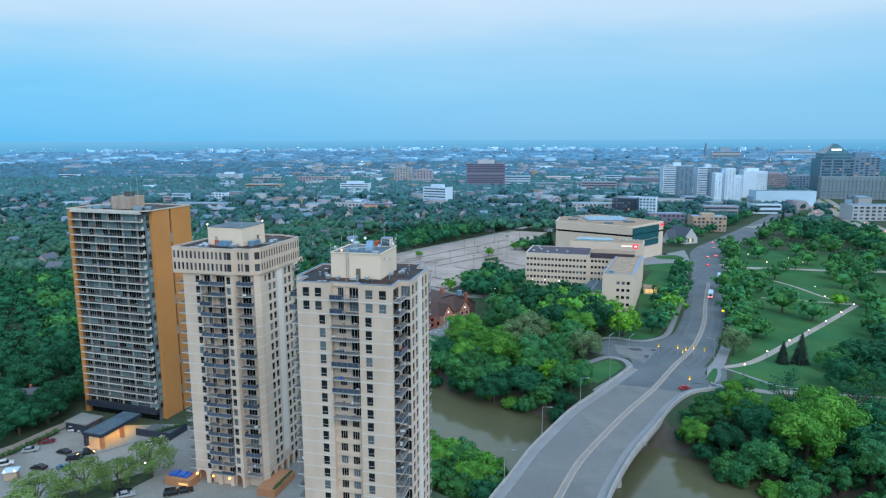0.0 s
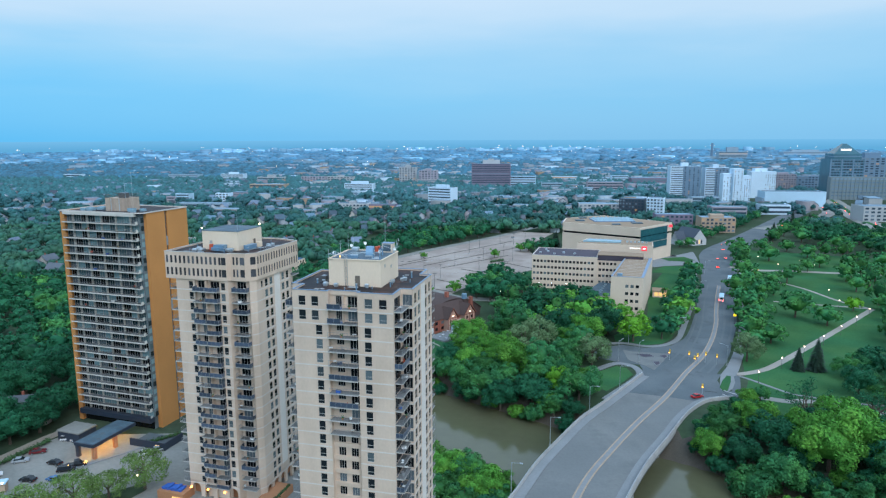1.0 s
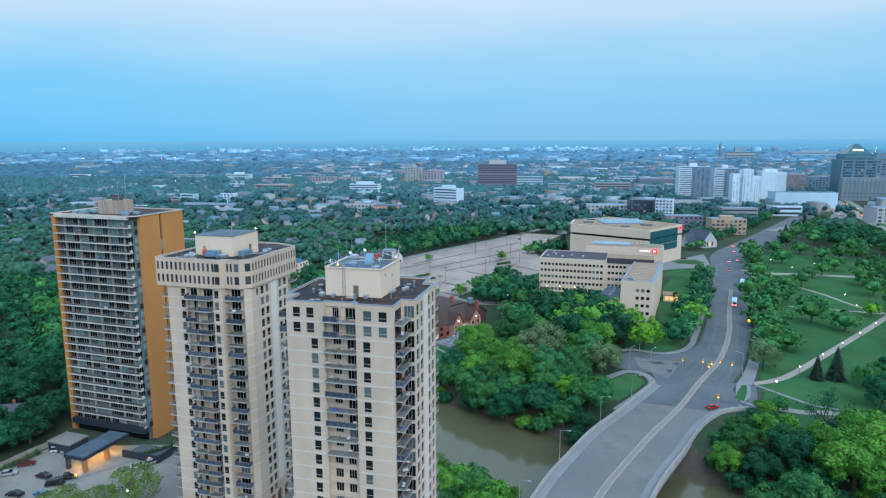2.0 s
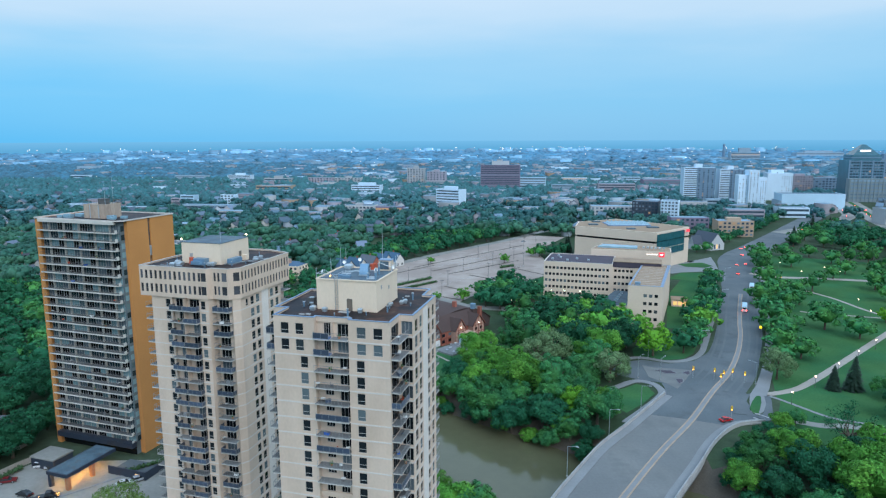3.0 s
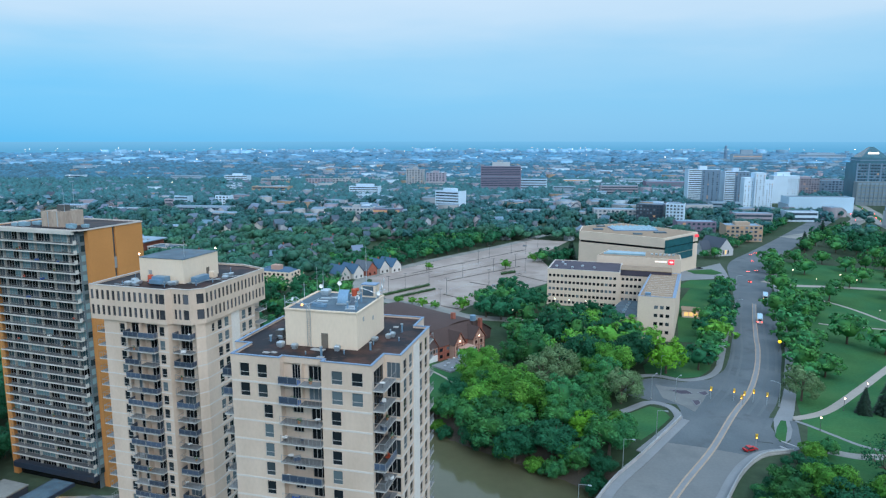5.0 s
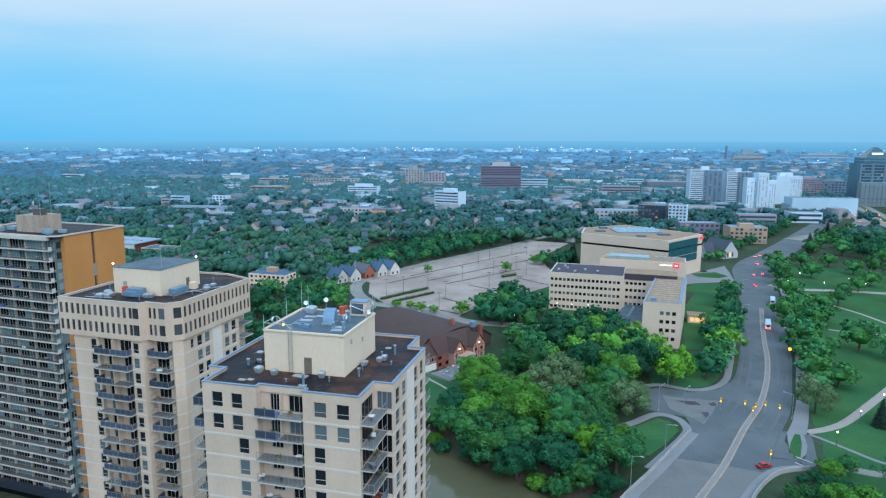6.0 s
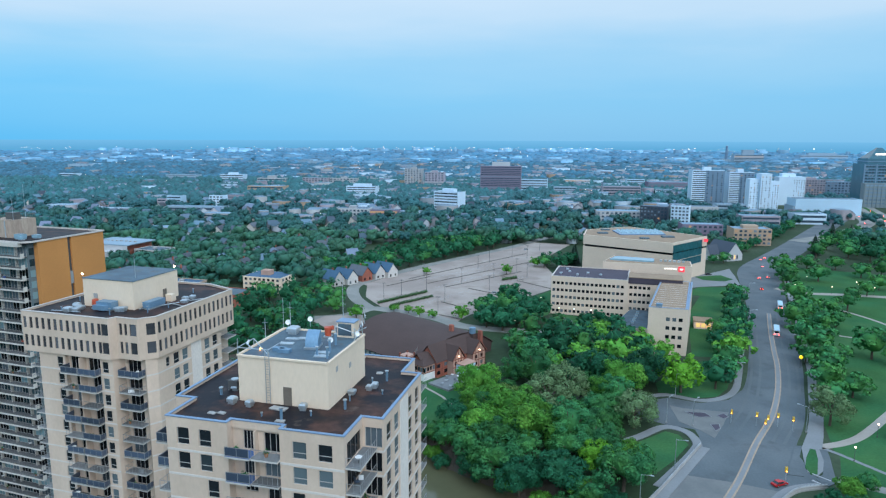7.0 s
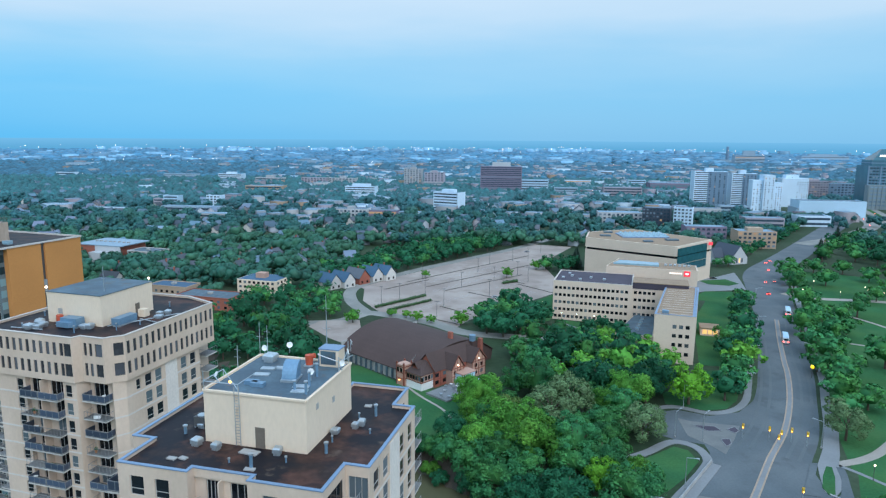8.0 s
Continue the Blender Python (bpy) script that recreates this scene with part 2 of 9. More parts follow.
    "officeroof": mat("office_roof_gravel", (0.30, 0.215, 0.14), 0.9, vary=0.1, fine=0.15, fine_scale=1),
    "purpleroof": mat("purple_grey_roof", (0.055, 0.045, 0.065), 0.7, vary=0.2, fine=0.15, scale=0.1),
    "tealglass": mat("teal_glass", (0.03, 0.105, 0.13), 0.08, vary=0.3, scale=0.3, spec=0.9),
    "skylight": mat("skylight_glass", (0.25, 0.38, 0.45), 0.2, vary=0.15),
    "houseroof": mat("house_shingle", (0.085, 0.098, 0.115), 0.85, vary=0.1, fine=0.12, spread=0.5),
    "houseblue": mat("blue_shingle", (0.052, 0.112, 0.185), 0.8, vary=0.1, fine=0.12, spread=0.1),
    "housewall": mat("house_siding", (0.48, 0.46, 0.43), 0.8, vary=0.08, spread=0.4),
    # most far_ colours have distance haze mixed in as blue
    "far_tan": mat("hazed_tan_masonry", (0.42, 0.43, 0.44), 0.85, vary=0.07, scale=0.05, spread=0.12, island=0.22),
    "far_pink": mat("hazed_pink_brick", (0.34, 0.31, 0.35), 0.85, vary=0.07, scale=0.05, spread=0.1, island=0.22),
    "far_grey": mat("hazed_grey_concrete", (0.30, 0.40, 0.48), 0.85, vary=0.07, scale=0.05, spread=0.15),
    "far_white": mat("hazed_white_concrete", (0.58, 0.71, 0.82), 0.8, vary=0.05, scale=0.05, spread=0.08, island=0.22),
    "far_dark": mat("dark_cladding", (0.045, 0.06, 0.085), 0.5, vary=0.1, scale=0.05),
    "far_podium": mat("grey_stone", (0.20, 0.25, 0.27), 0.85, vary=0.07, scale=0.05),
    "far_red": mat("hazed_dark_red_brick", (0.215, 0.180, 0.245), 0.85, vary=0.06, scale=0.05),
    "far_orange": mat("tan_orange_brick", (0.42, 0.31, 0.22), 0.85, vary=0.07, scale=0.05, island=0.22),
    "far_roof": mat("hazed_flat_roof", (0.17, 0.25, 0.32), 0.9, vary=0.12, scale=0.05, spread=0.3),
    "panelwhite": mat("off_white_panel", (0.72, 0.65, 0.58), 0.7, vary=0.05),
    "far_window": glass_mat("far_window_glass", (0.05, 0.08, 0.11), (0.2, 0.25, 0.3), 0.3, 0.04, 0.2),
    "pane": glass_mat("window_glass", (0.016, 0.021, 0.026), (0.12, 0.155, 0.17), 0.42, 0.0),
    "pane_grey": glass_mat("grey_glass", (0.045, 0.048, 0.055), (0.12, 0.13, 0.15), 0.4, 0.0),
    "stained": mat("stained_stucco", (0.50, 0.40, 0.31), 0.85, vary=0.3, fine=0.15, scale=0.5, second=(0.34, 0.26, 0.2), patch=0.5, stretch=(1, 1, 0.3)),
    "pane_dark": glass_mat("dark_glass", (0.008, 0.010, 0.013), (0.12, 0.15, 0.17), 0.28, 0.0),
    "pane_green": glass_mat("green_grey_glass", (0.020, 0.040, 0.048), (0.22, 0.34, 0.36), 0.65, 0.0),
    "lamp_warm": glow_mat("lamp_warm", (1.0, 0.66, 0.42), 6.0),
    "lamp_white": glow_mat("lamp_white", (1.0, 0.78, 0.54), 7.0),
    "lamp_orange": glow_mat("lamp_orange", (1.0, 0.42, 0.08), 5.0),
    "lamp_canopy": glow_mat("lamp_canopy", (1.0, 0.5, 0.14), 95.0),
    "lamp_red": glow_mat("lamp_red", (1.0, 0.06, 0.04), 10.0),
    "lamp_yellow": glow_mat("lamp_yellow", (1.0, 0.66, 0.01), 1.1),
    "yellow": mat("yellow_paint", (0.65, 0.42, 0.03), 0.5),
    "lamp_sign": glow_mat("lamp_sign", (1.0, 0.88, 0.8), 0.9),
    "lamp_amber": glow_mat("lamp_amber", (0.9, 0.5, 0.16), 0.8),
    "tealtower": mat("dark_teal_glass", (0.070, 0.165, 0.215), 0.25, vary=0.15, scale=0.05, spec=0.6),
    # far_pale and far_slate hold haze in their blue base colour
    "far_pale": mat("hazed_far_walls", (0.25, 0.44, 0.60), 0.85, vary=0.2, scale=0.004, island=0.4),
    "far_slate": mat("hazed_slate", (0.15, 0.235, 0.325), 0.6, vary=0.1, scale=0.05),
    "sign_red": glow_mat("sign_red", (0.85, 0.05, 0.07), 0.7),
    "soffit": mat("soffit_cream", (0.6, 0.5, 0.36), 0.8),
    "tyre": mat("tyre", (0.02, 0.02, 0.02), 0.9),
    "carglass": mat("car_glass", (0.02, 0.025, 0.03), 0.1, spec=0.8),
    "lightblue": mat("pale_blue_cladding", (0.45, 0.62, 0.75), 0.6, vary=0.06, scale=0.05),
    "tarp": mat("blue_tarp", (0.04, 0.12, 0.45), 0.5, vary=0.2, fine=0.2),
    "planter": mat("terracotta_brick", (0.40, 0.19, 0.09), 0.85, vary=0.12, fine=0.15, fine_scale=5),
    "hedge": mat("hedge_leaves", (0.035, 0.085, 0.022), 0.7, vary=0.2, fine=0.3, fine_scale=3, island=0.3),
}
for k, c in (("black", (0.012, 0.013, 0.016)), ("silver", (0.42, 0.45, 0.48)), ("maroon", (0.18, 0.02, 0.025)), ("blue", (0.10, 0.2, 0.38)), ("pearl", (0.72, 0.73, 0.74)), ("cherry", (0.5, 0.02, 0.02))):
    M["car_" + k] = mat("car_paint_" + k, c, 0.25, 0.2, vary=0.03, spec=0.7)

def stain(m, color, scale, lo, hi, most=0.8, seed=0.0):
    """Worn or dried-out spots of another colour over a surface."""
    ns, ls = m.node_tree.nodes, m.node_tree.links
    b = ns["Principled BSDF"]
    co, mp, n3, r3, mx = (ns.new("ShaderNode" + k) for k in ("TexCoord", "Mapping", "TexNoise", "MapRange", "Mix"))
    mp.inputs["Location"].default_value = (seed, seed * 0.7, 0)
    ls.new(co.outputs["Object"], mp.inputs[0])
    ls.new(mp.outputs[0], n3.inputs["Vector"])
    n3.inputs["Scale"].default_value, n3.inputs["Detail"].default_value, n3.inputs["Roughness"].default_value = scale, 7, 0.62
    r3.inputs["From Min"].default_value, r3.inputs["From Max"].default_value, r3.inputs["To Max"].default_value = lo, hi, most
    ls.new(n3.outputs["Fac"], r3.inputs["Value"])
    mx.data_type = "RGBA"
    ls.new(b.inputs["Base Color"].links[0].from_socket, mx.inputs[6])
    mx.inputs[7].default_value = (*color, 1)
    ls.new(r3.outputs[0], mx.inputs[0])
    ls.new(mx.outputs[2], b.inputs["Base Color"])


stain(M["roofbrown"], (0.008, 0.009, 0.014), 0.20, 0.45, 0.54, 0.93, 41.0)
stain(M["roofbrown"], (0.13, 0.095, 0.072), 0.45, 0.60, 0.72, 0.8, 13.0)
stain(M["roofgrey"], (0.10, 0.085, 0.075), 0.5, 0.55, 0.68, 0.8, 7.0)
stain(M["lawn"], (0.072, 0.148, 0.056), 0.035, 0.50, 0.68, 0.8, 3.0)
stain(M["lot"], (0.24, 0.19, 0.16), 0.05, 0.52, 0.62, 0.7, 5.0)
stain(M["asphalt"], (0.075, 0.088, 0.094), 0.09, 0.54, 0.64, 0.7, 9.0)
stain(M["deck"], (0.122, 0.130, 0.130), 0.08, 0.52, 0.64, 0.7, 2.0)
# bluish house colours: distance haze painted into walls and roofs
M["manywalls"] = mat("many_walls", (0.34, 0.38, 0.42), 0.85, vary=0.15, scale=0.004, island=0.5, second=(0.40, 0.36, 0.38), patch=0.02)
M["manyroofs"] = mat("hazed_many_roofs", (0.10, 0.17, 0.22), 0.8, vary=0.15, scale=0.004, island=0.6, second=(0.12, 0.14, 0.19), patch=0.02)
# river water: brown, nearly still
water_mat = mat("river_water", (0.098, 0.098, 0.055), 0.10, vary=0.12, fine=0.05, scale=0.03, fine_scale=0.4, bump=0.12, spec=0.5)
M["water"] = water_mat

# ---------- mesh building ----------
class Mb:
    """Collects faces; made into one mesh."""

    def __init__(self):
        self.v, self.f, self.mi = [], [], []

    def quad(self, a, b, c, d, mi=0):
        n = len(self.v)
        self.v += [tuple(a), tuple(b), tuple(c), tuple(d)]
        self.f.append((n, n + 1, n + 2, n + 3))
        self.mi.append(mi)

    def poly(self, pts, mi=0):
        n = len(self.v)
        self.v += [tuple(p) for p in pts]
        self.f.append(tuple(range(n, n + len(pts))))
        self.mi.append(mi)

    def box(self, x0, y0, z0, x1, y1, z1, mi=0):
        n = len(self.v)
        self.v += [(x0, y0, z0), (x1, y0, z0), (x1, y1, z0), (x0, y1, z0), (x0, y0, z1), (x1, y0, z1), (x1, y1, z1), (x0, y1, z1)]
        self.f += [tuple(n + i for i in q) for q in ((0, 3, 2, 1), (4, 5, 6, 7), (0, 1, 5, 4), (1, 2, 6, 5), (2, 3, 7, 6), (3, 0, 4, 7))]
        self.mi += [mi] * 6
        return self

    def obox(self, p, q, half, z0, z1, mi=0):
        """A bar from p to q in plan, half its thickness to either side."""
        d = Vector((q[0] - p[0], q[1] - p[1], 0))
        if d.length < 1e-6:
            return self
        d.normalize()
        s = Vector((-d.y, d.x, 0)) * half
        self.prism([(p[0] - s.x, p[1] - s.y), (q[0] - s.x, q[1] - s.y), (q[0] + s.x, q[1] + s.y), (p[0] + s.x, p[1] + s.y)], z0, z1, mi)
        return self

    def prism(self, poly, z0, z1, mi=0, top=None, bottom=True):
        n, k = len(self.v), len(poly)
        self.v += [(x, y, z0) for x, y in poly] + [(x, y, z1) for x, y in poly]
        for i in range(k):
            j = (i + 1) % k
            self.f.append((n + i, n + j, n + k + j, n + k + i))
            self.mi.append(mi)
        self.f.append(tuple(n + k + i for i in range(k)))
        self.mi.append(mi if top is None else top)
        if bottom:
            self.f.append(tuple(n + i for i in reversed(range(k))))
            self.mi.append(mi)
        return self

    def tube(self, p, q, r0, r1=None, n=6, mi=0, caps=True):
        r1 = r0 if r1 is None else r1
        p, q = Vector(p), Vector(q)
        d = (q - p).normalized()
        a = d.orthogonal().normalized()
        b = d.cross(a)
        k = len(self.v)
        for c, r in ((p, r0), (q, r1)):
            self.v += [tuple(c + (a * math.cos(2 * math.pi * i / n) + b * math.sin(2 * math.pi * i / n)) * r) for i in range(n)]
        for i in range(n):
            j = (i + 1) % n
            self.f.append((k + i, k + j, k + n + j, k + n + i))
            self.mi.append(mi)
        if caps:
            self.f.append(tuple(k + n + i for i in range(n)))
            self.f.append(tuple(k + i for i in reversed(range(n))))
            self.mi += [mi, mi]
        return self

    def ball(self, c, r, rz=None, n=8, m=5, mi=0):
        rz = r if rz is None else rz
        k = len(self.v)
        self.v.append((c[0], c[1], c[2] - rz))
        for i in range(1, m):
            a = math.pi * i / m - math.pi / 2
            self.v += [(c[0] + r * math.cos(a) * math.cos(2 * math.pi * j / n), c[1] + r * math.cos(a) * math.sin(2 * math.pi * j / n), c[2] + rz * math.sin(a)) for j in range(n)]
        self.v.append((c[0], c[1], c[2] + rz))
        last = len(self.v) - 1
        for j in range(n):
            self.f.append((k, k + 1 + (j + 1) % n, k + 1 + j))
            self.f.append((last, last - n + j, last - n + (j + 1) % n))
            self.mi += [mi, mi]
        for i in range(m - 2):
            for j in range(n):
                a, b = k + 1 + i * n + j, k + 1 + i * n + (j + 1) % n
                self.f.append((a, b, b + n, a + n))
                self.mi.append(mi)
        return self

    def mesh(self, name, mats):
        me = bpy.data.meshes.new(name)
        me.from_pydata(self.v, [], self.f)
        mats = mats if isinstance(mats, (list, tuple)) else [mats]
        for m in mats:
            me.materials.append(M[m] if isinstance(m, str) else m)
        if len(mats) > 1:
            me.polygons.foreach_set("material_index", self.mi)
        me.update()
        return me


def thing(name, m, label, category, group="", kind=""):
    ob = new(name)
    ob.matrix_world = m
    ob.empty_display_size = 0.5
    return tagged(ob, label, category, group, kind)


def part(name, shape, material, parent, label="", m=None):
    """Links a shape (an Mb or a mesh that alike parts share) as one mesh object under a thing or a part."""
    me = shape.mesh(name, material) if isinstance(shape, Mb) else shape
    ob = new(name, me)
    ob.parent = parent
    if m is not None:
        ob.matrix_basis = m
    return tagged(ob, label) if label else ob


def solo(name, shape, material, label, category, m=None, group="", kind=""):
    me = shape.mesh(name, material) if isinstance(shape, Mb) else shape
    ob = new(name, me)
    if m is not None:
        ob.matrix_world = m
    return tagged(ob, label, category, group, kind)


def lattice(xs, zs, y0, y1):
    """One welded frame with openings: every second column and row of cells is open."""
    b, seen = Mb(), {}

    def vert(i, k, y):
        key = (i, k, y)
        if key not in seen:
            seen[key] = len(b.v)
            b.v.append((xs[i], y, zs[k]))
        return seen[key]

    solid = lambda i, k: 0 <= i < len(xs) - 1 and 0 <= k < len(zs) - 1 and (i % 2 == 0 or k % 2 == 0)
    for i in range(len(xs) - 1):
        for k in range(len(zs) - 1):
            if not solid(i, k):
                continue
            b.f.append((vert(i, k, y0), vert(i + 1, k, y0), vert(i + 1, k + 1, y0), vert(i, k + 1, y0)))
            for di, dk, (a, c), (d, e) in ((-1, 0, (i, k), (i, k + 1)), (1, 0, (i + 1, k + 1), (i + 1, k)), (0, -1, (i + 1, k), (i, k)), (0, 1, (i, k + 1), (i + 1, k + 1))):
                if not solid(i + di, k + dk):
                    b.f.append((vert(a, c, y0), vert(d, e, y0), vert(d, e, y1), vert(a, c, y1)))
    b.mi = [0] * len(b.f)
    return b


WINDOW_SHAPES = {}


def window_shapes(w, h, frame_mat, pane_mat, style):
    """Frame and pane of a window w by h, centred, looking along -y."""
    key = (round(w, 2), round(h, 2), frame_mat, pane_mat, style)
    if key not in WINDOW_SHAPES:
        t = 0.06
        xs, zs = [-w / 2, -w / 2 + t, w / 2 - t, w / 2], [-h / 2, -h / 2 + t, h / 2 - t, h / 2]
        if style == "split":
            xs += [-0.03, 0.03]
        if style == "slider":
            zs += [-h / 6 - 0.03, -h / 6 + 0.03]
        if style == "door":
            xs += [-w / 6 - 0.03, -w / 6 + 0.03, w / 6 - 0.03, w / 6 + 0.03]
        fb = lattice(sorted(xs), sorted(zs), -0.05, 0.05)
        pb = Mb()
        pb.box(-w / 2 + 0.03, 0.0, -h / 2 + 0.03, w / 2 - 0.03, 0.03, h / 2 - 0.03)
        WINDOW_SHAPES[key] = (fb.mesh("window", frame_mat), pb.mesh("pane", pane_mat))
    return WINDOW_SHAPES[key]


def add_window(root, p, q, s, z, w, h, depth=0.16, frame_mat="frame", pane_mat="pane", style="slider", name="window"):
    """A window in the wall from p to q (outside on the right hand), its middle s along it and z up."""
    fm, pm = window_shapes(w, h, frame_mat, pane_mat, style)
    d = (Vector(q) - Vector(p)).normalized()
    n = Vector((d.y, -d.x))
    c = Vector(p) + d * s - n * depth
    m = Matrix.Translation((c.x, c.y, z)) @ Matrix.Rotation(math.atan2(d.y, d.x), 4, "Z")
    win = part(name, fm, None, root, m=m)
    part("pane", pm, None, win)
    return win


def wall_with_holes(p, q, z0, z1, holes, depth=0.2):
    """One wall face from p to q with rectangular openings (s0, s1, za, zb) that go in by depth."""
    b = Mb()
    d = Vector(q) - Vector(p)
    length = d.length
    d.normalize()
    n = Vector((d.y, -d.x))
    ss = sorted({0.0, length, *[x for h in holes for x in h[:2]]})
    zs = sorted({z0, z1, *[x for h in holes for x in h[2:]]})

    def at(s, z, inn=0.0):
        return (p[0] + d.x * s - n.x * inn, p[1] + d.y * s - n.y * inn, z)

    for s0, s1 in zip(ss, ss[1:]):
        za = None
        for i, (a, c) in enumerate(zip(zs, zs[1:])):
            ms, mz = (s0 + s1) / 2, (a + c) / 2
            if any(h[0] < ms < h[1] and h[2] < mz < h[3] for h in holes):
                continue
            b.quad(at(s0, a), at(s1, a), at(s1, c), at(s0, c))
    for s0, s1, a, c in holes:
        b.quad(at(s0, a), at(s0, a, depth), at(s1, a, depth), at(s1, a))
        b.quad(at(s0, c), at(s1, c), at(s1, c, depth), at(s0, c, depth))
        b.quad(at(s0, a), at(s0, c), at(s0, c, depth), at(s0, a, depth))
        b.quad(at(s1, a), at(s1, a, depth), at(s1, c, depth), at(s1, c))
    # back skin, so that the wall has thickness
    return b


RAILS = {}


def railing_shape(pts, style, mat_name, height=1.05):
    """A railing along a plan line, standing on z = 0: welded bars between two rails, or panels between posts."""
    b = Mb()
    for p, q in zip(pts, pts[1:]):
        length = math.dist(p, q)
        step = {"panel": 1.2, "coarse": 0.55}.get(style, 0.60)
        k = max(2, round(length / step))
        half = {"panel": 0.03, "coarse": 0.025}.get(style, 0.011)
        xs = []
        for i in range(k + 1):
            c = length * i / k
            r = 0.03 if i in (0, k) or i % 7 == 0 else half
            xs += [max(-0.03, c - r), min(length + 0.03, c + r)]
        one = lattice(xs, [0.06, 0.11, height - 0.06, height], -0.014, 0.014)
        d = ((q[0] - p[0]) / length, (q[1] - p[1]) / length)
        n = len(b.v)
        b.v += [(p[0] + d[0] * x - d[1] * y, p[1] + d[1] * x + d[0] * y, z) for x, y, z in one.v]
        b.f += [tuple(n + i for i in f) for f in one.f]
        b.mi += [0] * len(one.f)
        for i in (0, k):
            c = length * i / k
            x, y = p[0] + d[0] * c, p[1] + d[1] * c
            b.box(x - 0.03, y - 0.03, 0, x + 0.03, y + 0.03, 0.07)
        if style == "panel":
            b.obox(p, q, 0.012, 0.13, height - 0.08, 1)
    return b.mesh("railing", [mat_name, "railblue"] if style == "panel" else mat_name)


def grown(poly, d):
    """A closed plan line (anticlockwise) moved outwards by d, with mitred corners."""
    res = []
    n = len(poly)
    for i in range(n):
        a, b_, c = Vector(poly[i - 1]), Vector(poly[i]), Vector(poly[(i + 1) % n])
        d0, d1 = (b_ - a).normalized(), (c - b_).normalized()
        n0, n1 = Vector((d0.y, -d0.x)), Vector((d1.y, -d1.x))
        m = n0 + n1
        m = m / max(0.3, m.dot(n0)) if m.length > 1e-6 else n0
        res.append((b_.x + m.x * d, b_.y + m.y * d))
    return res


def ring(poly, out, inn, z0, z1, mi=0):
    """A mitred band along a closed plan line, from out metres outside it to inn metres inside it."""
    o, i_ = grown(poly, out), grown(poly, -inn)
    b, n = Mb(), len(poly)
    b.v = [(x, y, z) for z in (z0, z1) for line in (o, i_) for x, y in line]
    for k in range(n):
        j = (k + 1) % n
        for quad in ((k, j, 2 * n + j, 2 * n + k), (n + j, n + k, 3 * n + k, 3 * n + j), (2 * n + k, 2 * n + j, 3 * n + j, 3 * n + k), (j, k, n + k, n + j)):
            b.f.append(quad)
    b.mi = [mi] * len(b.f)
    return b

# ---------- ground, river, roads ----------
RIVER_P, RIVER_N = (39.0, 219.0), (0.64, 0.77)


def across(x, y):
    """Metres north of the river's north water line; the water reaches to -56."""
    return (x - RIVER_P[0]) * RIVER_N[0] + (y - RIVER_P[1]) * RIVER_N[1]


def ground_z(x, y):
    w = across(x, y) + 2.5 * noise.noise((x * 0.03, y * 0.03, 3.0))
    # west of the towers the channel is filled in to fit the camera's view
    gone = min(1.0, max(0.0, (-110 - x) / 40))
    if -57 < w < 0:
        return -8.6 * (1 - gone)
    t = min(1.0, (w if w >= 0 else -57 - w) / 13.0)
    t = t * t * (3 - 2 * t)
    return (-8.6 + 8.6 * t) * (1 - gone)


def steps(a, b, d):
    n = max(1, round((b - a) / d))
    return [a + (b - a) * i / n for i in range(n)]


gx = steps(-4800, -1500, 300) + steps(-1500, -400, 60) + steps(-400, -200, 12) + steps(-200, 270, 4) + steps(270, 500, 14) + steps(500, 1500, 60) + steps(1500, 4800, 300) + [4800]
gy = steps(-700, 60, 60) + steps(60, 340, 4) + steps(340, 560, 12) + steps(560, 1500, 60) + steps(1500, 4890, 250) + [4890]
gb = Mb()
gb.v = [(x, y, ground_z(x, y)) for y in gy for x in gx]
nx = len(gx)
gb.f = [(j * nx + i, j * nx + i + 1, (j + 1) * nx + i + 1, (j + 1) * nx + i) for j in range(len(gy) - 1) for i in range(nx - 1)]
gb.mi = [0] * len(gb.f)
ground = solo("ground", gb, "ground", "dark earth and rough grass ground", "ground", kind="structure")
ground.data.materials.append(M["mud"])  # the bare river banks
for face_ in ground.data.polygons:
    if face_.center.z < -0.8:
        face_.material_index = 1

wb = Mb()
ux, uy = 0.769, -0.639
wpts = []
for w0 in (6, -63):
    cx, cy = RIVER_P[0] + RIVER_N[0] * w0, RIVER_P[1] + RIVER_N[1] * w0
    wpts.append(((cx - ux * 900, cy - uy * 900), (cx + ux * 700, cy + uy * 700)))
for i in range(64):
    a, b = i / 64, (i + 1) / 64
    lo = lambda k, s: (wpts[k][0][0] + (wpts[k][1][0] - wpts[k][0][0]) * s, wpts[k][0][1] + (wpts[k][1][1] - wpts[k][0][1]) * s, -6.4)
    wb.quad(lo(1, a), lo(1, b), lo(0, b), lo(0, a))
solo("water", wb, "water", "still brown river water under the bridge", "river", kind="structure")


def sheet(name, pts, z, material, label, category, thick=0.25):
    """A flat piece of the setting laid on the ground."""
    b = Mb()
    area = sum(p[0] * q[1] - q[0] * p[1] for p, q in zip(pts, pts[1:] + pts[:1]))
    b.prism(pts if area > 0 else pts[::-1], z - thick, z)
    return solo(name, b, material, label, category, kind="structure")


def offset_line(pts, d):
    """The line moved d to its right."""
    out = []
    for i, p in enumerate(pts):
        a, b = Vector(pts[max(0, i - 1)]), Vector(pts[min(len(pts) - 1, i + 1)])
        t = (b - a).normalized()
        out.append((p[0] + t.y * d, p[1] - t.x * d))
    return out


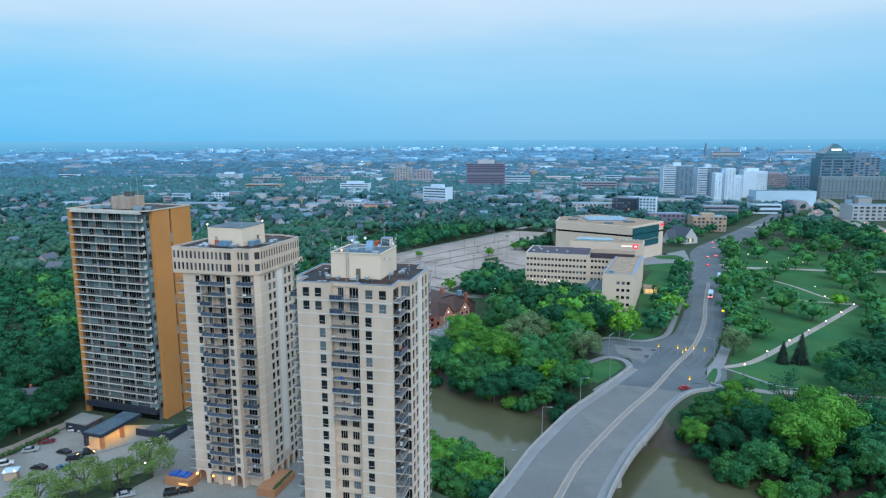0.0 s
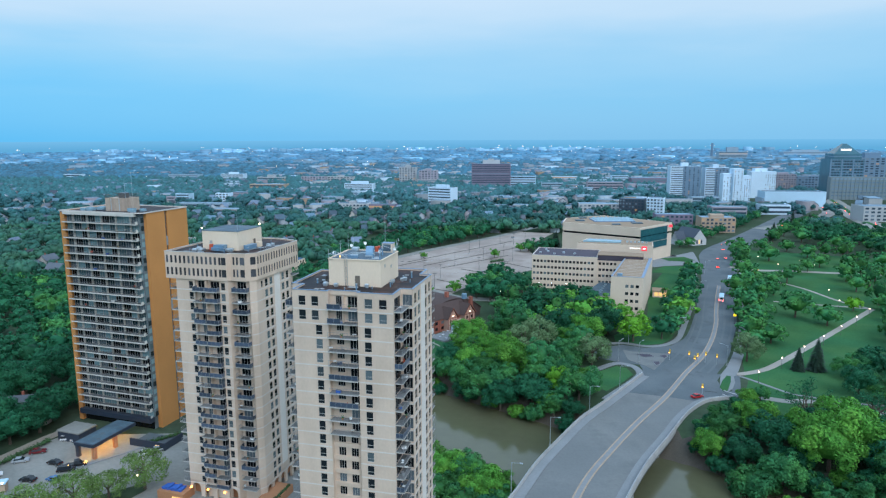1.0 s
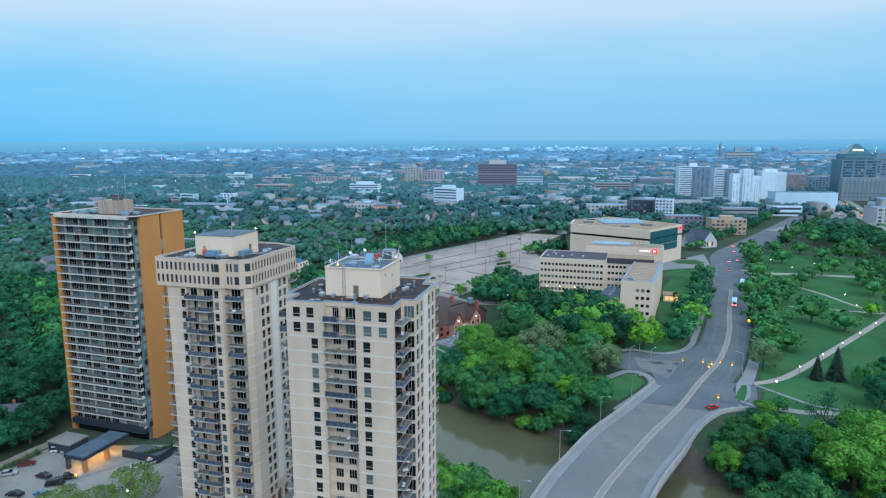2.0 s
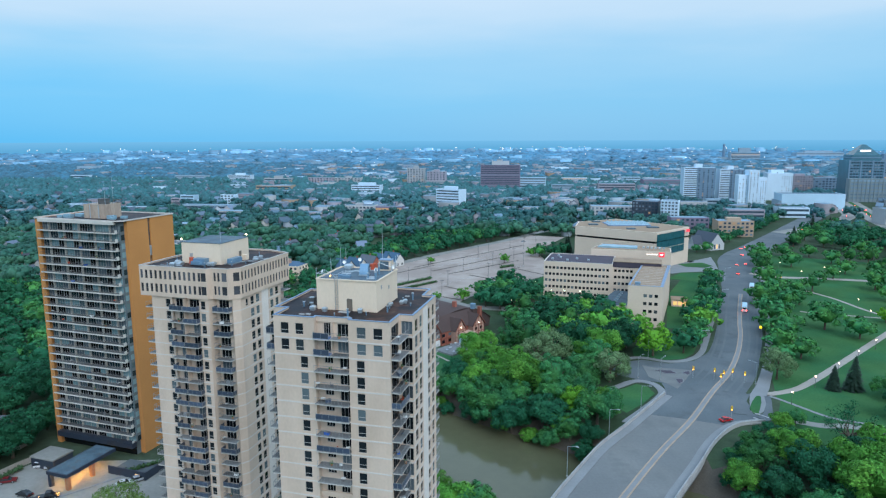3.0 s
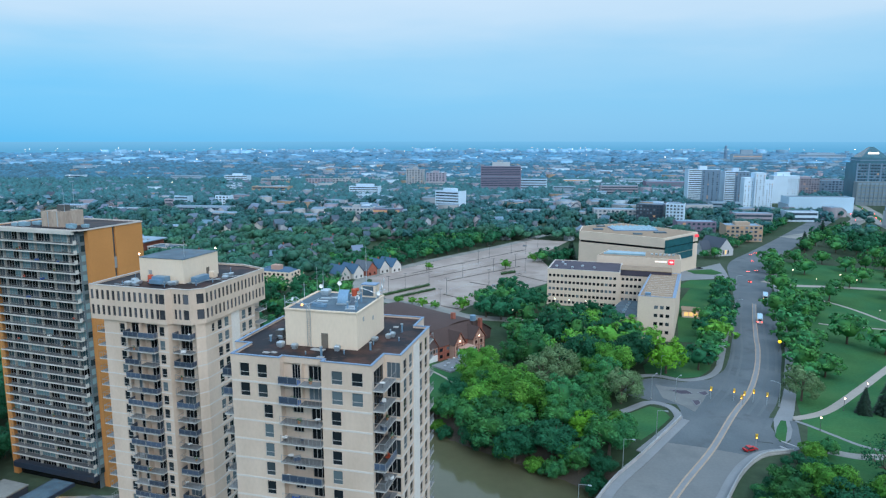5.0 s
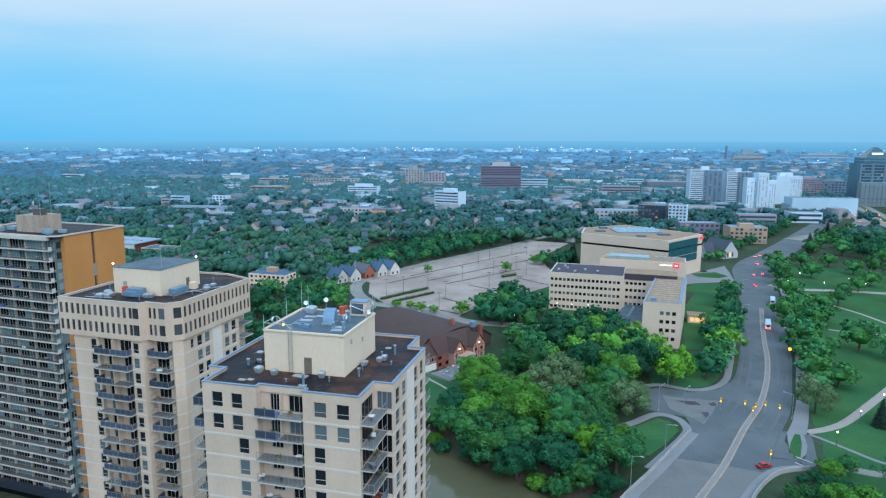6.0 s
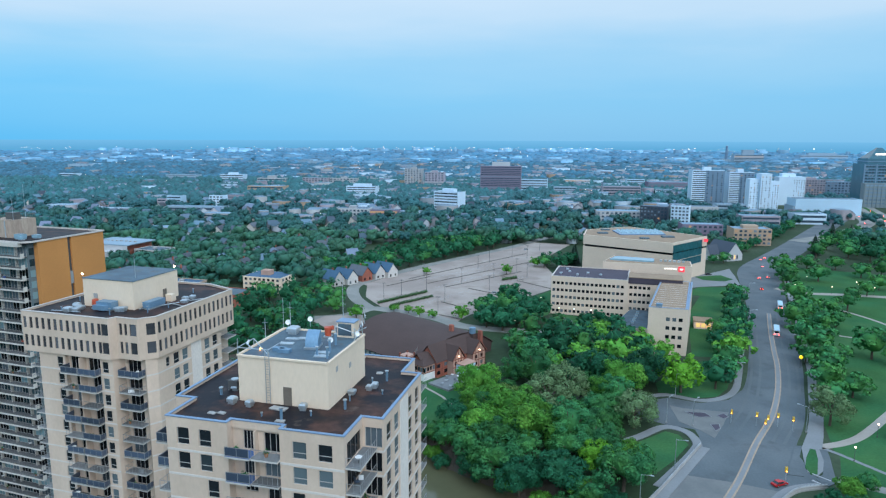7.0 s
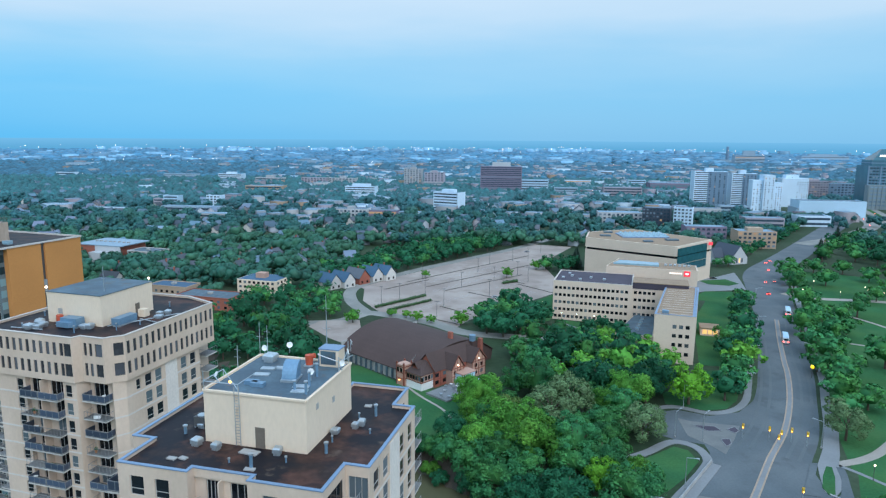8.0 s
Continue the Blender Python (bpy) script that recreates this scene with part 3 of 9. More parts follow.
def smooth_line(pts, n=6):
    """A line through the points, rounded."""
    out = []
    for i in range(len(pts) - 1):
        p0, p1, p2, p3 = (Vector(pts[max(0, min(len(pts) - 1, k))]) for k in (i - 1, i, i + 1, i + 2))
        for j in range(n):
            t = j / n
            q = 0.5 * ((2 * p1) + (p2 - p0) * t + (2 * p0 - 5 * p1 + 4 * p2 - p3) * t * t + (3 * p1 - p0 - 3 * p2 + p3) * t ** 3)
            out.append((q.x, q.y))
    return out + [tuple(pts[-1])]


def ribbon(b, left, right, z0, z1, mi=0):
    """A solid strip between two lines of equal length."""
    for i in range(len(left) - 1):
        a, c, d, e = left[i], right[i], right[i + 1], left[i + 1]
        b.quad((*a, z1), (*c, z1), (*d, z1), (*e, z1), mi)
        b.quad((*a, z0), (*a, z1), (*e, z1), (*e, z0), mi)
        b.quad((*c, z0), (*d, z0), (*d, z1), (*c, z1), mi)
        b.quad((*a, z0), (*e, z0), (*d, z0), (*c, z0), mi)
    for a, c in ((left[0], right[0]), (left[-1], right[-1])):
        b.quad((*a, z0), (*c, z0), (*c, z1), (*a, z1), mi)
    return b


BR_L = smooth_line([(6, -80), (6, 60), (6, 110), (7.5, 128), (11.5, 146), (16.7, 157.0), (22.5, 167.6), (30.2, 182.5), (40.0, 198.1), (49.4, 212.2), (60.6, 225.6), (71.9, 239.7), (82.5, 253.0)])
BR_R = smooth_line([(36, -80), (36, 60), (36, 110), (38.5, 130), (42.5, 145), (47.3, 156.2), (52.8, 166.4), (62.1, 181.6), (74.3, 198.4), (84.6, 213.0), (92.5, 221.8), (99.0, 226.5), (107.5, 228.2)])
MEDIAN = smooth_line([(21, -80), (21, 60), (21.5, 115), (24.5, 134), (29.5, 147), (34.0, 156.6), (43.3, 174.6), (54.0, 190.6), (68.2, 210.3), (84.2, 230.8), (100.8, 255.0), (115.6, 275.2), (129.8, 299.4), (142.5, 325.1), (150.8, 344.5), (164.5, 375.5), (180.0, 409.0)])

# bridge: deck, footways, parapets, piers
bridge = thing("bridge", pose(0, 0, 0), "curved concrete road bridge with pale parapets over a river", "bridge", kind="structure")
part("deck", ribbon(Mb(), BR_L, BR_R, -1.7, 0.06), "deck", bridge)
part("footway", ribbon(Mb(), BR_L, offset_line(BR_L, 3.1), 0.06, 0.24), "walkway", bridge)
part("footway", ribbon(Mb(), offset_line(BR_R, -3.0), BR_R, 0.06, 0.24), "walkway", bridge)
for line, sgn in ((BR_L, 1), (BR_R, -1)):
    part("parapet", ribbon(Mb(), *((line, offset_line(line, 0.4)) if sgn > 0 else (offset_line(line, -0.4), line)), 0.24, 1.15), "concrete", bridge)
    rail = offset_line(line, 0.2 * sgn)
    rb = Mb()
    for p, q in zip(rail, rail[1:]):
        rb.tube((*p, 1.42), (*q, 1.42), 0.05, n=5)
    part("handrail", rb, "galv", bridge, "galvanised rail on the parapet")
    fascia = offset_line(line, -0.15 * sgn)
    part("fascia", ribbon(Mb(), *((fascia, line) if sgn > 0 else (line, fascia)), -0.9, 0.5), "concrete", bridge)
    for p, q in list(zip(rail, rail[1:]))[::2]:
        part("post", Mb().box(p[0] - 0.09, p[1] - 0.09, 1.15, p[0] + 0.09, p[1] + 0.09, 1.5), "concrete", bridge)
for px, py, ang in ((34, 151, -30), (50, 176, -33), (66, 202, -36)):
    pb = Mb().prism([(-7.5, -1.1), (5.4, -1.1), (6.4, 0), (5.4, 1.1), (-7.5, 1.1), (-8.6, 0)], -9.5, -3.4)
    pb.box(-8.6, -1.3, -3.4, 6.4, 1.3, -1.7)
    part("pier", pb, "concrete", bridge, m=pose(px, py, 0, 0, 0, ang))
part("abutment", Mb().box(-15, -1.5, -8.6, 15, 3, -1.7), "concrete", bridge, m=pose(88, 236, 0, 0, 0, -38))

# the avenue north of the bridge
AV_L = smooth_line([(82.5, 253.0), (86.0, 262.0), (92.5, 274.0), (103.0, 285.0), (114.0, 296.0), (123.5, 311.4), (137.0, 339.0), (150.0, 366.0), (168.5, 408.0), (185.0, 449.7), (201.0, 492.0), (213.0, 522.0), (230.0, 550.0), (263.0, 590.0), (322.0, 664.0), (420.0, 790.0), (620.0, 1040.0)])
AV_R = smooth_line([(107.5, 228.2), (109.0, 243.0), (112.0, 252.7), (120.5, 264.8), (128.7, 278.4), (139.8, 299.6), (153.0, 325.2), (167.0, 356.9), (184.0, 392.0), (201.0, 430.0), (221.0, 474.5), (238.0, 510.0), (252.0, 536.0), (284.0, 578.0), (341.0, 650.0), (437.0, 776.0), (640.0, 1030.0)])
ab = ribbon(Mb(), AV_L, AV_R, -0.5, 0.05)
solo("road", ab, "asphalt", "worn grey asphalt avenue running north from the bridge", "road", kind="structure")
mb_ = Mb()
for d in (-0.85, 0.85):
    ribbon(mb_, offset_line(MEDIAN, d - 0.22), offset_line(MEDIAN, d + 0.22), 0.03, 0.16)
solo("median_kerb", mb_, "cream_kerb", "cream kerb lines of the narrow median", "kerb", kind="structure")
solo("median", ribbon(Mb(), offset_line(MEDIAN, -0.63), offset_line(MEDIAN, 0.63), 0.0, 0.13), "walkway", "narrow grey concrete median between the lanes", "median", kind="structure")
sheet("road_surface", [(70.5, 235.9), (83.7, 231.4), (96.5, 225.4), (101, 228.5), (107.5, 232), (109, 243), (100, 258), (84, 254), (79, 247)], 0.066, "asphalt", "grey asphalt surface at the bridge head", "road")
NORTH = [p for p in MEDIAN if p[1] > 258]
for d in (-9.6, -6.4, 3.9, 7.1):
    ln = offset_line(NORTH, d)
    solo("wheel_track", ribbon(Mb(), offset_line(ln, -0.5), offset_line(ln, 0.5), 0.03, 0.072), "track", "long worn band of darker road surface", "road wear", kind="structure")
stop = Mb()
for p, q in (((105.5, 232.5), (107.5, 229.5)), ((107.5, 236.0), (110.5, 232.0))):
    stop.obox(p, q, 0.2, 0.05, 0.27)
solo("stop_line", stop, "white_line", "white stop lines at the junction", "road marking", kind="stuff")

# side street, slip lane and islands
sheet("side_street", [(84.5, 254.5), (85.5, 265.0), (78.0, 268.0), (66.0, 278.0), (50.0, 292.0), (54.0, 297.0), (72.0, 286.5), (86.0, 291.5), (95.7, 286.5), (107.0, 289.5), (118.0, 301.0), (112.0, 285.0), (96.0, 266.0)], 0.058, "asphalt", "grey asphalt side street joining the avenue", "road")
sheet("slip_apron", [(82.5, 271.0), (84.0, 284.5), (87.4, 282.0), (102.5, 278.5), (96.3, 268.5), (89.4, 258.5), (87.0, 264.3)], 0.09, "deck", "pale concrete apron round the traffic islands", "pavement")
for pts in ([(87.2, 278.8), (93.8, 277.9), (94.9, 274.4), (90.3, 274.3)], [(96.9, 275.6), (100.3, 277.5), (100.5, 274.5), (98.3, 272.8)], [(92.0, 268.4), (95.0, 268.8), (94.1, 265.5), (91.7, 263.4)]):
    sheet("traffic_island", pts, 0.2, "purpleroof", "dark paved traffic island with pale kerb", "traffic island")
    b = Mb()
    for p, q in zip(pts, pts[1:] + pts[:1]):
        b.obox(p, q, 0.12, 0, 0.22)
    solo("island_kerb", b, "walkway", "pale concrete kerb round the island", "kerb", kind="structure")
WALK_S = smooth_line([(62.0, 229.0), (72.0, 240.5), (79.0, 249.0), (82.5, 255.0), (82.0, 263.0), (76.0, 266.5), (66.0, 259.5), (56.0, 253.5)])
solo("pavement", ribbon(Mb(), offset_line(WALK_S, -1.4), offset_line(WALK_S, 1.4), 0.0, 0.22), "walkway", "pale concrete pavement round the corner", "pavement", kind="structure")
WALK_N = smooth_line([(52, 301), (72, 291.5), (86.0, 294), (96, 288.8), (105.5, 291), (113.5, 299), (121.0, 313.0), (134, 340), (147, 367), (165, 409), (181, 450), (197, 493)])
solo("pavement", ribbon(Mb(), offset_line(WALK_N, -1.3), offset_line(WALK_N, 1.3), 0.0, 0.2), "walkway", "pale concrete pavement along the avenue", "pavement", kind="structure")
WALK_E = smooth_line([(122.0, 262.0), (131.0, 277.0), (142.3, 298.5), (155.6, 324.0), (169.5, 355.5), (186.5, 391), (203.5, 429), (223.5, 473), (241, 509)])
solo("pavement", ribbon(Mb(), offset_line(WALK_E, -1.5), offset_line(WALK_E, 1.5), 0.0, 0.21), "walkway", "pale concrete pavement beside the park", "pavement", kind="structure")
sheet("corner_plaza", [(113.2, 252.0), (121.5, 263.5), (130.0, 277.5), (136.5, 288.0), (133.6, 276.0), (123.6, 258.5), (119.5, 252.0), (112.5, 238.5), (108.5, 234.8), (106.8, 237.0), (110.0, 245.0)], 0.22, "walkway", "pale concrete corner plaza at the park entrance", "pavement")
sheet("verge_island", [(115.3, 251.2), (116.6, 250.5), (113.9, 244.4), (108.8, 235.6), (107.1, 235.6), (107.5, 239.5), (111.2, 245.7)], 0.26, "lawn", "small green grass island in the plaza", "grass")
sheet("slip_lane", [(117.9, 250.8), (119.8, 250.0), (118.3, 246.0), (111.5, 231.0), (107.5, 228.8), (107.0, 233.0), (110.3, 235.6), (115.2, 243.6)], 0.24, "asphalt", "blue-grey asphalt slip lane by the park", "road")


sheet("turning_lane", [(111.7, 253.1), (114.0, 253.1), (109.6, 246.5), (105.5, 239.0), (104.4, 234.5), (100.3, 235.7)], 0.235, "asphalt", "dark asphalt turning lane by the plaza", "road")


def path(pts, half, material, name, label, z=0.07):
    line = smooth_line(pts)
    return solo(name, ribbon(Mb(), offset_line(line, -half), offset_line(line, half), -0.2, z), material, label, "path", kind="structure")


path([(119.0, 252.6), (128.5, 255.5), (138.6, 261.6), (160.0, 280.0), (179.5, 297.3), (208.0, 322.7), (238.0, 350.0)], 1.5, "path", "park_path", "pale gravel path across the park lawn")
path([(119.0, 252.5), (122.3, 247.9), (126.5, 240.2), (131.2, 232.4), (138.5, 228.2), (151.7, 222.4), (190, 214)], 0.7, "walkway", "park_path", "pale concrete path above the riverbank")
path([(238.0, 350.0), (231, 367), (228, 399), (220, 425)], 1.0, "path", "park_path", "narrow pale path between park lawns")
path([(193.8, 368.6), (201.6, 364.2), (223.4, 356.5), (238, 350)], 0.9, "path", "park_path", "narrow pale path between park lawns")
path([(214, 470), (225.9, 457.1), (251.4, 452), (292.2, 441.0), (345, 436)], 3.0, "path", "park_drive", "pale drive through the park trees")
path([(113, 233), (119.3, 229.0), (125.5, 226.0), (133.7, 225.5), (141.6, 221.0), (147.9, 215.5), (158, 213.0), (190, 208)], 1.9, "lotsouth", "river_walk", "grey river walk among the trees", z=0.06)
path([(120, 209), (128.7, 207.4), (154.6, 206.2), (185, 203)], 0.7, "mud", "river_walk", "narrow worn path above the riverbank", z=0.065)
sheet("bank_lawn", [(110, 226), (122, 247), (127, 240), (135, 229), (147, 215), (171, 208), (168, 198), (140, 197), (120, 204), (110, 214)], 0.034, "lawn", "rough green grass above the riverbank", "lawn")

sheet("park_lawn", [(122, 250), (126, 238), (134, 228), (146, 214), (170, 207), (260, 200), (420, 300), (420, 470), (330, 500), (262, 540), (224, 470), (204, 428), (170, 355), (143, 297), (131, 272)], 0.03, "lawn", "broad mown green park lawn", "lawn")
sheet("corner_lawn", [(57.0, 250.5), (64.5, 237.0), (72.0, 244.5), (79.5, 254.0), (79.0, 261.0), (75.5, 263.5)], 0.05, "lawn", "mown green lawn by the bridge head", "lawn")
sheet("corner_lawn", [(84, 296.5), (96, 291.0), (104, 292.5), (111, 300), (119, 315), (127, 333), (112, 331), (98, 318), (86, 306)], 0.05, "lawn", "mown green lawn at the street corner", "lawn")
sheet("office_lawn", [(112, 338), (128, 335), (145, 368), (163, 410), (176, 442), (160, 452), (140, 415), (128, 385)], 0.05, "lawn", "mown green lawn beside the office building", "lawn")
sheet("office_lawn", [(58, 445), (74, 466), (80, 500), (66, 420), (60, 405), (50, 398), (38, 415)], 0.05, "lawn", "green lawn between car park and offices", "lawn")
sheet("court_lawn", [(56, 352), (86, 344), (92, 372), (97, 398), (66, 406), (58, 385)], 0.04, "lawn", "green courtyard lawn with bushes", "lawn")
path([(64.5, 405), (72, 392), (84, 389), (95, 378)], 0.8, "walkway", "court_path", "curved pale path in the courtyard")
path([(72, 392), (70, 380), (80, 372), (92, 370)], 0.8, "walkway", "court_path", "curved pale path in the courtyard")
sheet("club_lawn", [(-30, 335), (-8, 312), (-2, 311), (12, 298), (14, 282), (6, 262), (-4, 262), (-30, 285), (-48, 330)], 0.04, "lawn", "grass slope between clubhouse and river", "lawn")
path([(-12, 318), (-4, 303.3), (5.9, 288), (10, 270)], 0.5, "path", "lawn_path", "thin worn path over the grass", z=0.08)
sheet("north_lawn", [(150, 452), (176, 445), (189, 472), (168, 474)], 0.06, "lawn", "green verge beside the avenue", "lawn")
sheet("office_drive", [(123, 529), (192, 517), (212, 533), (205, 508), (196, 479), (168, 474), (160, 470), (140, 490)], 0.05, "walkway", "pale concrete drive in front of the offices", "road")
sheet("drive_lawn", [(176, 505), (196, 510), (199, 496), (190, 490), (178, 494)], 0.09, "lawn", "oval green lawn in the drive", "lawn")

# the big car park
LOT = [(-43.6, 475.0), (-24.2, 490.0), (-6.2, 522.8), (33.9, 573.0), (76.1, 623.0), (85.3, 654.0), (118.2, 642.0), (89.7, 584.6), (80, 545.7), (81.1, 510.3), (72.5, 465.7), (56.2, 447.0), (32, 420), (18.1, 404.5), (11.8, 391.6), (-26.2, 414.9), (-33.9, 429.4), (-41, 445)]
sheet("car_park", LOT, 0.04, "lot", "large empty worn asphalt car park", "car park")
sheet("car_park", [(-43.6, 475), (-46.5, 479), (-27, 510), (3, 549.5), (63, 619.5), (84, 648), (76.1, 623), (33.9, 573), (-6.2, 522.8), (-24.2, 490)], 0.05, "lot", "worn asphalt edge of the car park", "car park")
lines = Mb()
dx, dy = 0.66, 0.75
for k, (x0, y0, n) in enumerate(((-8, 428, 20), (10, 420, 22), (28, 432, 20), (0, 470, 26), (-12, 487, 34), (10, 500, 26), (40, 480, 12))):
    for i in range(n):
        x, y = x0 + dx * 2.6 * i, y0 + dy * 2.6 * i
        lines.obox((x - dy * 2.4, y + dx * 2.4), (x + dy * 2.4, y - dx * 2.4), 0.08, 0.03, 0.055)
solo("bay_marking", lines, "white_line", "faded white parking bay lines", "road marking", kind="stuff")
for p, q in (((6.5, 471.4), (60.0, 520.9)), ((-5.3, 481.4), (73.4, 559.8)), ((-17.8, 496.1), (72.6, 594.4)), ((20.7, 467.4), (37.9, 451.8)), ((3.6, 432.9), (19.9, 416.0)), ((53.4, 491.2), (73.2, 465.7)), ((-8.7, 413.0), (11.9, 397.9)), ((-31, 474), (-4, 503)), ((44, 505), (58, 493))):
    solo("parking_divider", Mb().obox(p, q, 0.45, 0.0, 0.2), "mud", "low brown kerbed divider in the car park", "kerb", group="dividers of the car park", kind="structure")
path([(-96, 405), (-70, 398), (-48, 402), (-36, 417), (-24, 414), (0, 399), (14, 384), (30, 378), (60, 372)], 4.2, "lotsouth", "street", "grey street between clubhouse and car park", z=0.05)
path([(-36, 418), (-48, 446), (-50, 478), (-30, 512), (0, 552), (60, 622), (110, 690), (200, 800)], 3.8, "lotsouth", "street", "grey street behind the car park", z=0.06)
sheet("forecourt", [(-62, 392), (-48, 372), (-38, 362), (-34, 380), (-38, 404), (-58, 402)], 0.07, "lot", "pale paved forecourt beside the clubhouse", "car park")

# the towers' own yards
sheet("tower_yard", [(-126, 150), (-126, 186), (-116, 204), (-80, 205), (-62, 194), (-30, 190), (-26, 170), (-30, 120), (-60, 120), (-110, 120)], 0.05, "lotsouth", "grey worn asphalt yard below the towers", "car park")
sheet("yard_island", [(-114.5, 167.7), (-102.0, 164.6), (-101.5, 166.2), (-107, 170), (-113.5, 170.5)], 0.2, "walkway", "pale concrete island in the yard", "kerb")
sheet("yard_kerb", [(-103.5, 180.6), (-86.5, 196.4), (-85.9, 195.9), (-103.0, 180.0)], 0.2, "walkway", "pale concrete kerb line in the yard", "kerb")
sheet("yard_bed", [(-81.2, 160.5), (-75.6, 170.5), (-78, 173.5), (-88, 167), (-99, 160), (-99, 154)], 0.22, "ground", "planted bed with soil in the yard", "bed")

# ---------- apartment towers ----------
def storey_bands(root, edges, zs, material="band", h=0.24, proud=0.035):
    """A thin pale band round each storey, one piece for each wall."""
    for p, q in edges:
        d = Vector(q) - Vector(p)
        length = d.length
        d.normalize()
        b = Mb().box(0.0, -proud, 0.0, length, 0.01, h)
        me = b.mesh("floor_band", material)
        for z in zs:
            part("floor_band", me, None, root, m=Matrix.Translation((p[0], p[1], z)) @ Matrix.Rotation(math.atan2(d.y, d.x), 4, "Z"))


def parapet(root, poly, z0, z1, width, material, coping, name="parapet"):
    part(name, ring(poly, 0.0, width, z0, z1), material, root)
    part("coping", ring(poly, 0.07, width + 0.05, z1, z1 + 0.09), coping, root)


def face(root, p, q, z0, z1, windows, material, **style):
    """A wall with its windows: rows of (middle s, middle z, w, h)."""
    holes = [(s - w / 2, s + w / 2, z - h / 2, z + h / 2) for s, z, w, h in windows]
    part("wall", wall_with_holes(p, q, z0, z1, holes), material, root)
    for s, z, w, h in windows:
        st = dict(style)
        if w > 1.8:
            st.update(pane_mat="pane_dark", style="door")
        add_window(root, p, q, s, z, w, h, **st)


def satellite_dish(at, aim, r=0.45):
    t = thing("satellite_dish", Matrix.Translation(at), "small white satellite dish on a mast", "dish", "dishes on the roof")
    part("mast", Mb().tube((0, 0, 0), (0, 0, 0.9), 0.04), "galv", t)
    b = Mb()
    n = 12
    rings = [(0.0, 0.0), (0.5, 0.06), (1.0, 0.24)]
    for (r0, h0), (r1, h1) in zip(rings, rings[1:]):
        for i in range(n):
            a0, a1 = 2 * math.pi * i / n, 2 * math.pi * (i + 1) / n
            b.quad((r * r0 * math.cos(a0), r * r0 * math.sin(a0), r * h0), (r * r0 * math.cos(a1), r * r0 * math.sin(a1), r * h0), (r * r1 * math.cos(a1), r * r1 * math.sin(a1), r * h1), (r * r1 * math.cos(a0), r * r1 * math.sin(a0), r * h1))
    b.tube((0, 0, 0), (0, 0, r * 0.7), 0.02)
    part("dish", b, "white", t, m=pose(0, 0, 0.95) @ Vector(aim).to_track_quat("Z", "Y").to_matrix().to_4x4())
    return t


def roof_vent(m, w=0.9, h=0.7):
    t = thing("roof_vent", m, "pale square metal vent hood on the roof", "vent", "vents on the roof")
    part("curb", Mb().box(-w * 0.4, -w * 0.4, 0, w * 0.4, w * 0.4, h * 0.35), "galv", t)
    b = Mb().prism([(-w / 2, -w / 2), (w / 2, -w / 2), (w / 2, w / 2), (-w / 2, w / 2)], h * 0.35, h * 0.8)
    n = len(b.v)
    b.v += [(x * w * 0.36, y * w * 0.36, h) for x, y in ((-1, -1), (1, -1), (1, 1), (-1, 1))]
    k = n - 4
    b.f += [(k, k + 1, n + 1, n), (k + 1, k + 2, n + 2, n + 1), (k + 2, k + 3, n + 3, n + 2), (k + 3, k, n, n + 3), (n, n + 1, n + 2, n + 3)]
    b.mi += [0] * 5
    part("hood", b, "galv", t)
    return t


def roof_pipe(m, h=1.0, r=0.13):
    t = thing("vent_pipe", m, "short grey vent pipe on the roof", "pipe", "vent pipes on the roof")
    part("pipe", Mb().tube((0, 0, 0), (0, 0, h), r, n=8), "ductblue", t)
    part("cap", Mb().tube((0, 0, h), (0, 0, h + 0.12), r * 1.5, n=8), "galv", t)
    return t


def antenna(m, h, label="thin grey radio mast on the roof"):
    t = thing("antenna_mast", m, label, "antenna", "masts on the roof")
    b = Mb().tube((0, 0, 0), (0, 0, h), 0.06, 0.03, n=5)
    part("mast", b, "galv", t)
    for z in (h * 0.5, h * 0.8):
        part("arm", Mb().tube((-0.4, 0, z), (0.4, 0, z), 0.02, n=4), "galv", t)
    return t


def duct_hood(m, s=1.0):
    """A bent air duct: an arch of square section."""
    t = thing("duct_hood", m, "blue-grey curved sheet-metal air duct", "duct")
    b = Mb()
    n = 8
    arc = [(s * 1.2 * math.cos(math.pi * (0.5 + 0.5 * i / n)), s * 1.7 * math.sin(math.pi * (0.5 + 0.5 * i / n))) for i in range(n + 1)]
    for (y0, z0), (y1, z1) in zip(arc, arc[1:]):
        b.quad((-s, y0, z0), (-s, y1, z1), (s, y1, z1), (s, y0, z0))
    b.poly([(-s, 0, 0)] + [(-s, y, z) for y, z in arc])
    b.poly([(s, 0, 0)] + [(s, y, z) for y, z in arc][::-1])
    b.quad((-s, 0, 0), (s, 0, 0), (s, arc[0][0], arc[0][1]), (-s, arc[0][0], arc[0][1]))
    part("hood", b, "ductblue", t)
    part("base", Mb().box(-s * 1.1, -s * 1.4, -0.02, s * 1.1, 0.2, 0.22), "galv", t)
    return t


